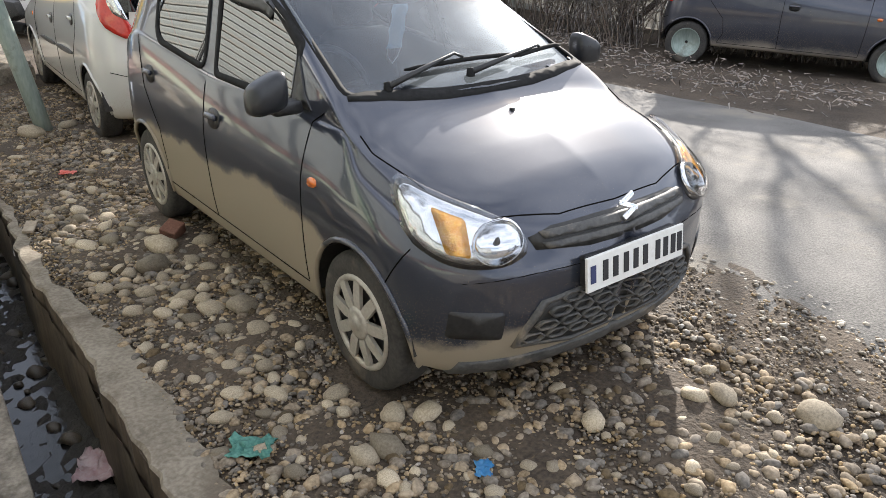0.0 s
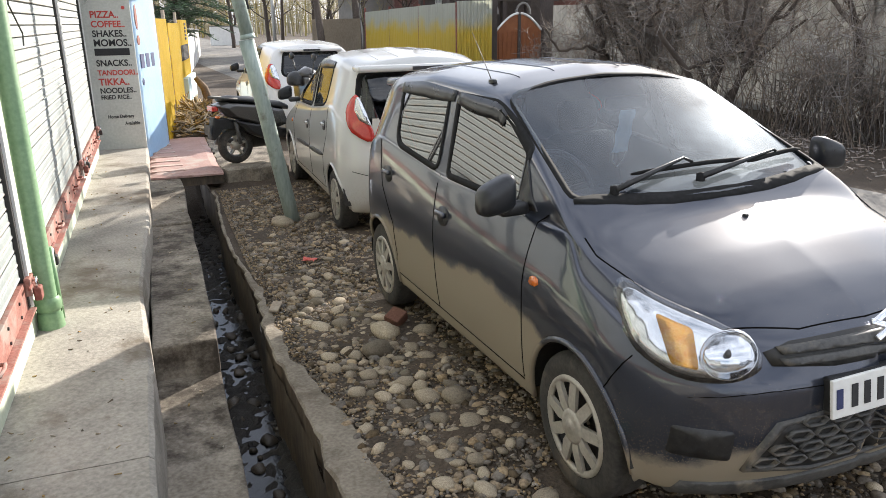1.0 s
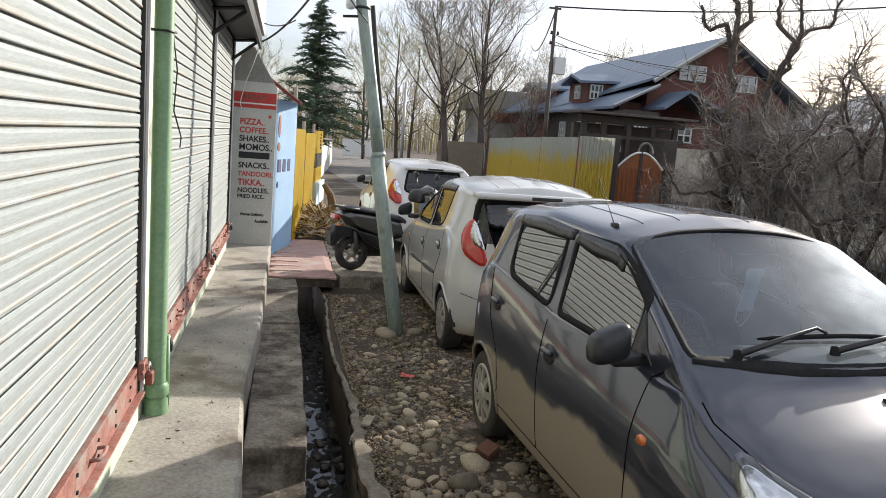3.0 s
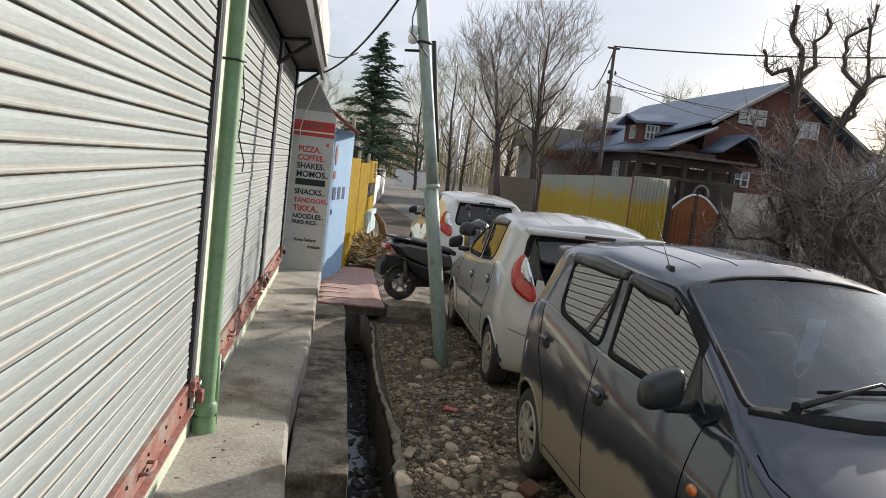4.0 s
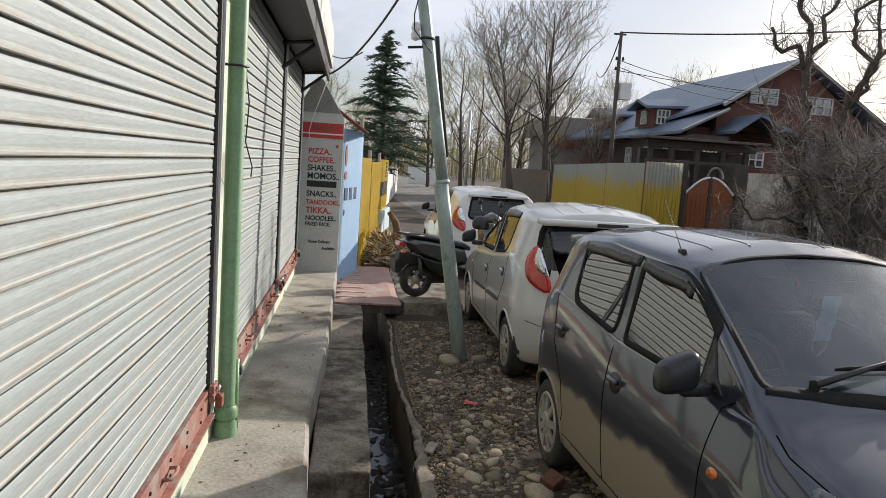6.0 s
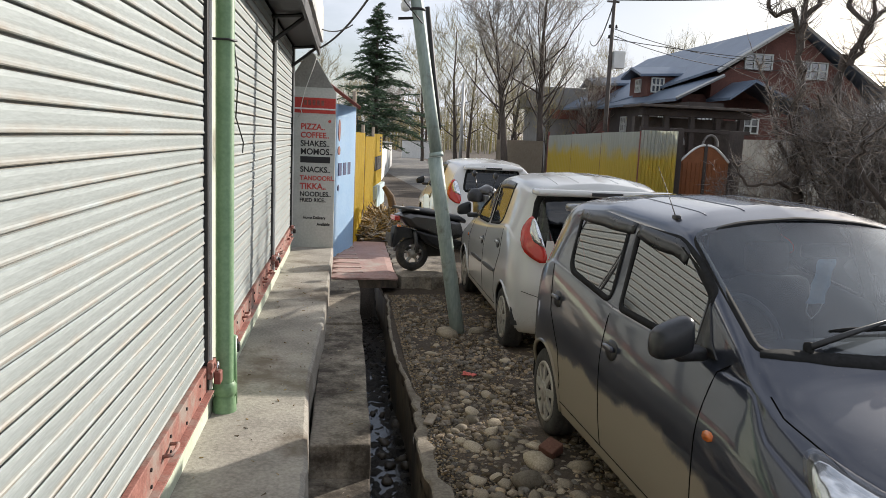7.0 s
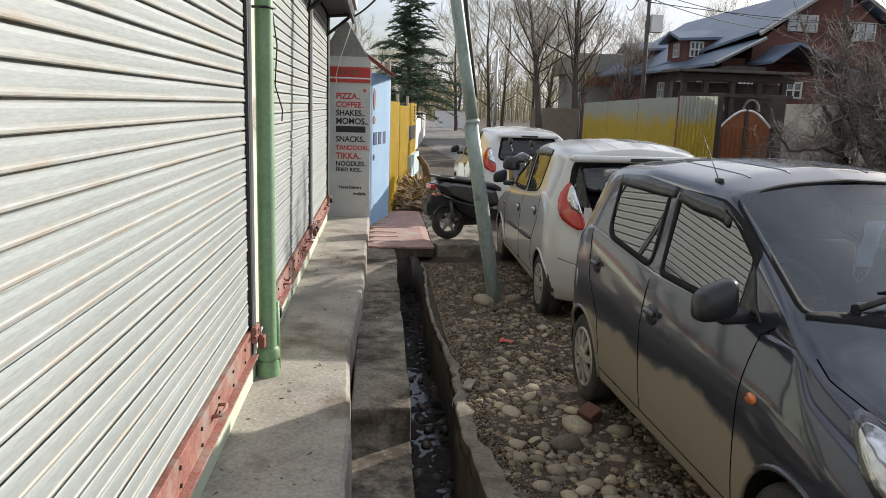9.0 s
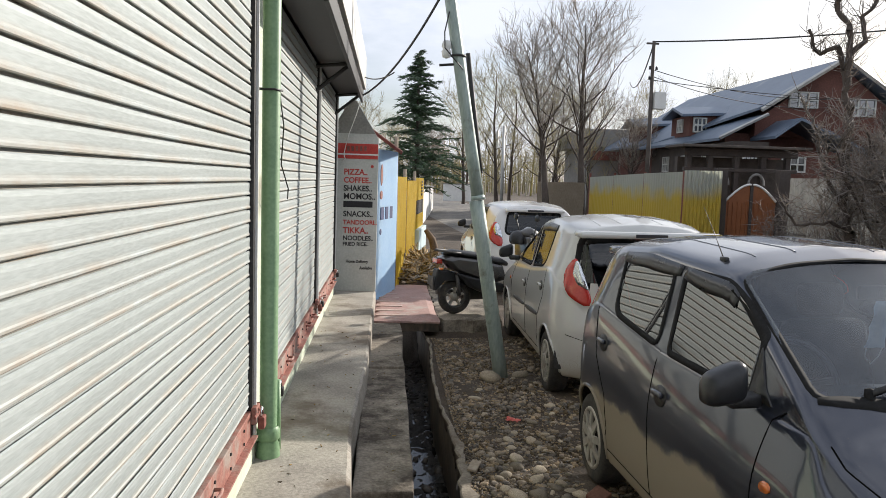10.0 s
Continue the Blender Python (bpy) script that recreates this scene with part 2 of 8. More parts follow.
M_MUD = surface("drain_mud", (0.016, 0.014, 0.011), (0.045, 0.038, 0.03), 0.75, scale=8, fine=50, bump=1.0, bump_size=0.03)
def slat_material():
    """Galvanised slat: brown dirt caught along the rolled edge at its foot."""
    m = surface("galvanised_slat", (0.28, 0.31, 0.30), (0.39, 0.425, 0.415), 0.55, metal=0.1, scale=2.0, fine=60, bump=0.06, dirt=(0.36, 0.30, 0.23), dirt_at=0.62, stretch=(1, 0.35, 3))
    n, l = m.node_tree.nodes, m.node_tree.links
    p = n["Principled BSDF"]
    old = p.inputs["Base Color"].links[0].from_socket
    co, xyz, nz, info = n.new("ShaderNodeTexCoord"), n.new("ShaderNodeSeparateXYZ"), n.new("ShaderNodeTexNoise"), n.new("ShaderNodeObjectInfo")
    l.new(co.outputs["Object"], xyz.inputs[0])
    nz.noise_dimensions = "4D"
    nz.inputs["Scale"].default_value, nz.inputs["Detail"].default_value, nz.inputs["Roughness"].default_value = 3.0, 8, 0.7
    l.new(co.outputs["Object"], nz.inputs["Vector"])
    far = n.new("ShaderNodeMath")
    far.operation = "MULTIPLY"
    far.inputs[1].default_value = 60
    l.new(info.outputs["Random"], far.inputs[0])
    l.new(far.outputs[0], nz.inputs["W"])
    foot = n.new("ShaderNodeMapRange")
    foot.inputs["From Min"].default_value, foot.inputs["From Max"].default_value = 0.034, 0.012
    l.new(xyz.outputs["Z"], foot.inputs["Value"])
    patchy = n.new("ShaderNodeMapRange")
    patchy.inputs["From Min"].default_value, patchy.inputs["From Max"].default_value = 0.38, 0.70
    l.new(nz.outputs["Fac"], patchy.inputs["Value"])
    mul = n.new("ShaderNodeMath")
    mul.operation = "MULTIPLY"
    l.new(foot.outputs[0], mul.inputs[0])
    l.new(patchy.outputs[0], mul.inputs[1])
    mx = n.new("ShaderNodeMix")
    mx.data_type = "RGBA"
    mx.inputs["B"].default_value = (0.30, 0.235, 0.165, 1)
    l.new(mul.outputs[0], mx.inputs["Factor"])
    l.new(old, mx.inputs["A"])
    l.new(mx.outputs["Result"], p.inputs["Base Color"])
    return m


M_SLAT = slat_material()
M_REDOX = surface("red_oxide_iron", (0.20, 0.075, 0.055), (0.40, 0.18, 0.14), 0.65, scale=9, fine=80, bump=0.3, dirt=(0.32, 0.255, 0.215), dirt_at=0.5)
M_GREENP = surface("green_pipe_paint", (0.15, 0.27, 0.135), (0.23, 0.36, 0.20), 0.45, scale=7, fine=60, bump=0.1, dirt=(0.11, 0.14, 0.08), dirt_at=0.6)
M_PALEG = surface("pale_green_plaster", (0.47, 0.53, 0.40), (0.62, 0.66, 0.53), 0.85, scale=4, fine=40, bump=0.3, dirt=(0.32, 0.30, 0.23), dirt_at=0.55)
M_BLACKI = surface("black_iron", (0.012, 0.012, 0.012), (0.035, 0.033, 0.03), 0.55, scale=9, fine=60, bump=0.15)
M_WHITEP = surface("white_paint", (0.70, 0.70, 0.67), (0.82, 0.82, 0.79), 0.6, scale=5, fine=50, bump=0.1, dirt=(0.5, 0.46, 0.4), dirt_at=0.62)
M_SIGN = surface("whitewashed_cement", (0.44, 0.45, 0.42), (0.58, 0.585, 0.55), 0.9, scale=3, fine=40, bump=0.25, dirt=(0.33, 0.31, 0.27), dirt_at=0.6)
M_CEMENT = surface("bare_cement", (0.20, 0.195, 0.18), (0.30, 0.29, 0.27), 0.92, scale=3, fine=40, bump=0.35)
M_BLUE = surface("sky_blue_paint", (0.47, 0.66, 0.84), (0.58, 0.75, 0.90), 0.65, scale=3, fine=30, bump=0.15, dirt=(0.48, 0.52, 0.54), dirt_at=0.58)
M_YELLOW = surface("yellow_sheet_paint", (0.60, 0.42, 0.025), (0.74, 0.54, 0.06), 0.6, scale=4, fine=40, bump=0.1, dirt=(0.45, 0.36, 0.12), dirt_at=0.6)
M_PALEBLUE = surface("pale_blue_plaster", (0.40, 0.52, 0.55), (0.52, 0.63, 0.65), 0.8, scale=4, fine=40, bump=0.15, dirt=(0.36, 0.37, 0.34), dirt_at=0.56)
M_INK = surface("black_sign_paint", (0.012, 0.012, 0.014), (0.03, 0.03, 0.033), 0.7, bump=0)
M_RED = surface("red_sign_paint", (0.42, 0.035, 0.03), (0.55, 0.07, 0.05), 0.7, bump=0, dirt=(0.5, 0.2, 0.15), dirt_at=0.62)
M_NAVY = surface("navy_paint", (0.02, 0.03, 0.09), (0.04, 0.05, 0.13), 0.7, bump=0)
M_SLAB = surface("pink_paving", (0.33, 0.20, 0.175), (0.47, 0.31, 0.27), 0.85, scale=4, fine=36, bump=0.3, dirt=(0.42, 0.38, 0.33), dirt_at=0.55)
M_DASH = surface("worn_pale_dash_paint", (0.40, 0.27, 0.23), (0.56, 0.45, 0.39), 0.85, scale=9, fine=50, bump=0.2, dirt=(0.40, 0.26, 0.22), dirt_at=0.5)
M_RUST = surface("rusty_roof_sheet", (0.16, 0.055, 0.04), (0.28, 0.10, 0.075), 0.7, scale=5, fine=40, bump=0.2)
M_STEEL = surface("weathered_steel_pole", (0.24, 0.30, 0.27), (0.37, 0.43, 0.39), 0.5, metal=0.35, scale=7, fine=50, bump=0.15, dirt=(0.16, 0.17, 0.14), dirt_at=0.55, stretch=(1, 1, 0.3))
M_OLDZINC = surface("old_dark_zinc_sheet", (0.27, 0.27, 0.255), (0.44, 0.435, 0.415), 0.6, metal=0.3, scale=2.5, fine=40, bump=0.1, dirt=(0.14, 0.11, 0.09), dirt_at=0.54, stretch=(1, 1, 0.25))
M_ZINC = surface("zinc_sheet", (0.40, 0.40, 0.38), (0.55, 0.55, 0.52), 0.5, metal=0.4, scale=2.5, fine=40, bump=0.1, dirt=(0.33, 0.28, 0.22), dirt_at=0.56, stretch=(1, 1, 0.25))
M_ROOF = surface("blue_grey_roof_sheet", (0.09, 0.125, 0.18), (0.17, 0.215, 0.28), 0.45, metal=0.25, scale=1.2, fine=30, bump=0.1, dirt=(0.32, 0.33, 0.34), dirt_at=0.6)
M_BRICK = surface("red_brick_wall", (0.085, 0.036, 0.028), (0.155, 0.068, 0.052), 0.9, scale=1.5, fine=18, bump=0.3)
M_DARKW = surface("dark_timber", (0.045, 0.035, 0.032), (0.085, 0.07, 0.06), 0.85, scale=3, fine=30, bump=0.2)
M_GATE = surface("brown_gate_paint", (0.20, 0.065, 0.022), (0.30, 0.11, 0.04), 0.55, scale=5, fine=40, bump=0.1)
M_BARK = surface("bark", (0.055, 0.043, 0.034), (0.125, 0.10, 0.082), 0.95, scale=6, fine=50, bump=0.8, stretch=(1, 1, 0.4))
M_TWIG = surface("bare_twigs", (0.20, 0.17, 0.14), (0.40, 0.35, 0.285), 0.9, scale=3, fine=30, bump=0, island=0.3)
M_BRUSH = surface("dark_brush_twigs", (0.11, 0.09, 0.077), (0.30, 0.26, 0.22), 0.8, scale=3, fine=30, bump=0, island=0.4)
M_BUD = surface("budding_twigs", (0.26, 0.225, 0.12), (0.42, 0.37, 0.22), 0.9, scale=3, fine=30, bump=0, island=0.3)
M_CONIFER = surface("conifer_needles", (0.045, 0.078, 0.042), (0.125, 0.185, 0.105), 0.8, scale=3, fine=30, bump=0, island=0.4)
M_HUSK = surface("dry_husks", (0.16, 0.115, 0.065), (0.46, 0.36, 0.22), 0.9, scale=5, fine=40, bump=0.2, island=0.45)
M_LITTER = surface("faded_leaf_litter", (0.15, 0.12, 0.10), (0.36, 0.31, 0.265), 0.9, scale=5, fine=40, bump=0.2, island=0.45)
# iron of the poles; also gives the porch wall its painted dimness
M_DKIRON = surface("weathered_dark_iron_and_dim_porch", (0.05, 0.04, 0.034), (0.11, 0.09, 0.075), 0.7, scale=6, fine=40, bump=0.2)
M_RUBBER = surface("dusty_rubber", (0.022, 0.021, 0.020), (0.06, 0.055, 0.048), 0.85, scale=10, fine=70, bump=0.25, dirt=(0.11, 0.093, 0.072), dirt_at=0.56)
M_SEAL = surface("dull_black_rubber", (0.01, 0.01, 0.01), (0.022, 0.022, 0.022), 0.85, bump=0.1)
M_SEAL.node_tree.nodes["Principled BSDF"].inputs["Specular IOR Level"].default_value = 0.2
M_BLKPL = surface("black_plastic", (0.012, 0.012, 0.013), (0.03, 0.03, 0.03), 0.42, scale=8, fine=70, bump=0.1, speck=0.1)
M_GREYPL = surface("dusty_grey_plastic", (0.045, 0.045, 0.045), (0.10, 0.097, 0.09), 0.6, scale=8, fine=70, bump=0.1, dirt=(0.2, 0.17, 0.13), dirt_at=0.56)
M_HUB = surface("silver_hub_plastic", (0.34, 0.315, 0.27), (0.50, 0.47, 0.41), 0.45, metal=0.3, scale=8, fine=60, bump=0.1, dirt=(0.38, 0.32, 0.24), dirt_at=0.55)
M_CHROME = surface("chrome", (0.72, 0.73, 0.75), (0.80, 0.81, 0.83), 0.16, metal=1.0, bump=0)
M_PLATE = surface("plate_white", (0.68, 0.68, 0.65), (0.76, 0.76, 0.73), 0.5, bump=0.05, dirt=(0.5, 0.46, 0.4), dirt_at=0.62)
M_AMBER = surface("amber_lens", (0.90, 0.36, 0.02), (1.0, 0.58, 0.10), 0.2, metal=0.5, scale=30, fine=120, bump=0.4, coat=1.0)
M_BOWL = surface("lamp_bowl_chrome", (0.70, 0.71, 0.73), (0.84, 0.85, 0.86), 0.12, metal=1.0, scale=12, fine=30, bump=0.12, bump_size=0.008, stretch=(1, 1, 0.2))
M_GAP = surface("shut_line_dark", (0.006, 0.006, 0.006), (0.01, 0.01, 0.01), 1.0, bump=0)
M_GAP.node_tree.nodes["Principled BSDF"].inputs["Specular IOR Level"].default_value = 0.0
M_REDLENS = surface("red_lens", (0.45, 0.02, 0.015), (0.58, 0.04, 0.025), 0.15, bump=0, coat=1.0)
M_ORANGE = surface("orange_lens", (0.65, 0.14, 0.015), (0.75, 0.2, 0.03), 0.25, bump=0, coat=1.0)
M_LAMP = surface("lamp_reflector", (0.60, 0.62, 0.64), (0.86, 0.87, 0.88), 0.14, metal=0.9, scale=10, fine=25, bump=0.12, bump_size=0.02)
M_TRIM = surface("interior_trim", (0.012, 0.013, 0.016), (0.028, 0.030, 0.034), 0.8, bump=0.1)
M_SEAT = surface("seat_cloth", (0.012, 0.012, 0.014), (0.026, 0.026, 0.029), 0.9, bump=0.1)
for m_dull in (M_TRIM, M_SEAT):
    m_dull.node_tree.nodes["Principled BSDF"].inputs["Specular IOR Level"].default_value = 0.06
M_MASK = surface("blue_mask_cloth", (0.38, 0.58, 0.70), (0.50, 0.68, 0.78), 0.9, bump=0.1)
M_GLASS = glass("car_glass", (0.50, 0.58, 0.65), film=0.03, dust=0.045)
M_DKGLASS = glass("tinted_car_glass", (0.13, 0.15, 0.16), film=0.20)
M_PALEGLASS = glass("pale_tinted_car_glass", (0.30, 0.34, 0.36), film=0.05, dust=0.04)
M_REARGLASS = glass("dark_rear_glass", (0.10, 0.12, 0.13), film=0.03)
M_LENS = glass("clear_lamp_lens", (0.93, 0.94, 0.95))
M_WATER = surface("black_drain_water", (0.008, 0.008, 0.009), (0.014, 0.013, 0.012), 0.1, bump=0.25, scale=14, fine=50)
P_GREY = paint("graphite_paint", (0.021, 0.026, 0.041), (0.064, 0.074, 0.103), mud_top=0.60, mud=(0.36, 0.30, 0.21), mud_amount=0.74, dust=0.04, metal=0.55, rough=0.28, soft_edge=0.018)
P_GREY.node_tree.nodes["Principled BSDF"].inputs["Coat Roughness"].default_value = 0.045
P_GREY.node_tree.nodes["Principled BSDF"].inputs["Specular IOR Level"].default_value = 0.25
P_SILVER = paint("silver_paint", (0.54, 0.54, 0.52), (0.66, 0.66, 0.63), mud_top=0.32, mud=(0.33, 0.27, 0.19), mud_amount=0.7, metal=0.1)
P_WHITE = paint("white_car_paint", (0.68, 0.67, 0.64), (0.72, 0.71, 0.68), mud_top=0.3, metal=0.0)
P_BLUE = paint("dark_blue_paint", (0.018, 0.024, 0.042), (0.045, 0.055, 0.085), mud_top=0.34, mud_amount=0.6)
M_CLOTHG = surface("green_cloth", (0.03, 0.13, 0.105), (0.13, 0.30, 0.25), 0.9, scale=14, fine=90, bump=0.3)
M_PLBLUE = surface("blue_plastic_bag", (0.03, 0.16, 0.36), (0.07, 0.25, 0.47), 0.4, bump=0.2)
M_PLRED = surface("red_wrapper", (0.62, 0.07, 0.05), (0.72, 0.24, 0.18), 0.45, scale=30, bump=0.2)
M_PLPINK = surface("pink_grey_plastic_bag", (0.34, 0.20, 0.21), (0.45, 0.36, 0.36), 0.4, scale=12, bump=0.3)
M_CLAY = surface("clay_brick", (0.13, 0.058, 0.038), (0.21, 0.10, 0.068), 0.9, scale=20, fine=90, bump=0.4)
M_DEADWOOD = surface("brown_dead_wood", (0.085, 0.055, 0.034), (0.20, 0.14, 0.09), 0.9, scale=9, fine=60, bump=0.5)
M_WOOD = surface("grey_wood", (0.27, 0.22, 0.16), (0.40, 0.34, 0.26), 0.9, scale=12, fine=70, bump=0.3)

# ---- building helpers ----


def part(name, bm, material, parent=None, label="", smooth=False):
    me = bpy.data.meshes.new(name)
    bm.normal_update()
    bm.to_mesh(me)
    bm.free()
    if smooth:
        me.polygons.foreach_set("use_smooth", [True] * len(me.polygons))
    me.materials.append(material)
    ob = new(name, me)
    if parent is not None:
        ob.parent = parent
    return tagged(ob, label) if label else ob


def thing(name, m, label, category, group="", kind=""):
    ob = new(name)
    ob.empty_display_size = 0.1
    ob.matrix_world = m
    return tagged(ob, label, category, group, kind)


def box_into(bm, x0, y0, z0, x1, y1, z1, bevel=0.0, m=None):
    r = bmesh.ops.create_cube(bm, size=1.0)
    vs = r["verts"]
    for v in vs:
        v.co = Vector(((x0 + x1) / 2 + v.co.x * (x1 - x0), (y0 + y1) / 2 + v.co.y * (y1 - y0), (z0 + z1) / 2 + v.co.z * (z1 - z0)))
    if bevel:
        es = list({e for v in vs for e in v.link_edges})
        r = bmesh.ops.bevel(bm, geom=es, offset=bevel, segments=2, affect="EDGES", profile=0.5)
        vs = list({v for f in r["faces"] for v in f.verts} | {v for v in vs if v.is_valid})
    if m is not None:
        bmesh.ops.transform(bm, matrix=m, verts=vs)
    return vs


def box(x0, y0, z0, x1, y1, z1, bevel=0.0, m=None):
    bm = bmesh.new()
    box_into(bm, x0, y0, z0, x1, y1, z1, bevel, m)
    return bm


def lathe(profile, seg=24, axis="x"):
    """Turn (r, h) pairs round an axis."""
    bm = bmesh.new()
    rings = []
    for r, h in profile:
        ring = []
        for k in range(seg):
            a = 2 * math.pi * k / seg
            c, s = r * math.cos(a), r * math.sin(a)
            ring.append(bm.verts.new((h, c, s) if axis == "x" else (c, s, h) if axis == "z" else (c, h, s)))
        rings.append(ring)
    for a, b in zip(rings, rings[1:]):
        for k in range(seg):
            bm.faces.new((a[k], a[(k + 1) % seg], b[(k + 1) % seg], b[k]))
    bmesh.ops.recalc_face_normals(bm, faces=bm.faces)
    return bm


def tube_into(bm, pts, radii, seg=8, caps=True):
    pts = [Vector(p) for p in pts]
    if isinstance(radii, (int, float)):
        radii = [radii] * len(pts)
    rings = []
    up = Vector((0.31, 0.17, 0.94))
    for i, p in enumerate(pts):
        d = (pts[min(i + 1, len(pts) - 1)] - pts[max(i - 1, 0)]).normalized()
        u = d.cross(up)
        if u.length < 0.05:
            u = d.cross(Vector((1, 0, 0)))
        u.normalize()
        w = d.cross(u)
        rings.append([bm.verts.new(p + (u * math.cos(2 * math.pi * k / seg) + w * math.sin(2 * math.pi * k / seg)) * radii[i]) for k in range(seg)])
    for a, b in zip(rings, rings[1:]):
        for k in range(seg):
            bm.faces.new((a[k], a[(k + 1) % seg], b[(k + 1) % seg], b[k]))
    if caps:
        bm.faces.new(rings[0][::-1])
        bm.faces.new(rings[-1])


def tube(pts, radii, seg=8):
    bm = bmesh.new()
    tube_into(bm, pts, radii, seg)
    return bm


def sheet(xs, ys, fn, skirt=0.0):
    """A grid over xs and ys with heights fn(x, y); skirt: an edge going down that far."""
    bm = bmesh.new()
    g = [[bm.verts.new((x, y, fn(x, y))) for x in xs] for y in ys]
    for j in range(len(ys) - 1):
        for i in range(len(xs) - 1):
            bm.faces.new((g[j][i], g[j][i + 1], g[j + 1][i + 1], g[j + 1][i]))
    if skirt:
        edge = [e for e in bm.edges if e.is_boundary]
        r = bmesh.ops.extrude_edge_only(bm, edges=edge)
        for v in r["geom"]:
            if isinstance(v, bmesh.types.BMVert):
                v.co.z -= skirt
    bmesh.ops.recalc_face_normals(bm, faces=bm.faces)
    return bm


def rounded(poly, r):
    """A polygon with its corners rounded by about r."""
    out = []
    for i, p in enumerate(poly):
        p, a, b = Vector(p), Vector(poly[i - 1]), Vector(poly[(i + 1) % len(poly)])
        ra, rb = min(r, (a - p).length * 0.45), min(r, (b - p).length * 0.45)
        s, e = p + (a - p).normalized() * ra, p + (b - p).normalized() * rb
        for t in (0.0, 0.33, 0.67, 1.0):
            out.append(tuple(s * (1 - t) ** 2 + p * 2 * t * (1 - t) + e * t * t))
    return out


def chaikin(pts, times=1, closed=True):
    pts = [tuple(p) for p in pts]
    for _ in range(times):
        out = []
        rng = range(len(pts)) if closed else range(len(pts) - 1)
        if not closed:
            out.append(pts[0])
        for i in rng:
            a, b = pts[i], pts[(i + 1) % len(pts)]
            out.append(tuple(0.75 * p + 0.25 * q for p, q in zip(a, b)))
            out.append(tuple(0.25 * p + 0.75 * q for p, q in zip(a, b)))
        if not closed:
            out.append(pts[-1])
        pts = out
    return pts


def text_into(bm, words, size, m, depth=0.002):
    """Letters of the built-in font as a thin mesh."""
    cu = bpy.data.curves.new("letters", "FONT")
    cu.body, cu.size, cu.extrude, cu.offset = words, size, depth, size * 0.025
    ob = bpy.data.objects.new("letters", cu)
    scene.collection.objects.link(ob)
    dg = bpy.context.evaluated_depsgraph_get()
    me = bpy.data.meshes.new_from_object(ob.evaluated_get(dg))
    me.transform(m)
    bm.from_mesh(me)
    bpy.data.objects.remove(ob)
    bpy.data.curves.remove(cu)
    bpy.data.meshes.remove(me)


def ground_z(x, y):
    """The gravel rises a little towards the road and towards the near end."""
    return 0.043 * min(max(4.6 - y, 0.0), 6.0) + 0.03 * min(max(x - 0.57, 0.0), 3.2)

# ---- cars ----
from mathutils.bvhtree import BVHTree


def inside(poly, a, b):
    hit = False
    for i in range(len(poly)):
        (x0, y0), (x1, y1) = poly[i - 1], poly[i]
        if (y0 > b) != (y1 > b) and a < (x1 - x0) * (b - y0) / (y1 - y0) + x0:
            hit = not hit
    return hit


def smooth_table(rows):
    """Smooth curve through (y, value) rows."""
    ys, vs = np.array(rows, float).T
    grid = np.linspace(ys[0], ys[-1], 400)
    val = np.interp(grid, ys, vs)
    k = np.hanning(17)
    k /= k.sum()
    val = np.convolve(np.pad(val, 8, mode="edge"), k, "valid")
    return lambda y: float(np.interp(y, grid, val))


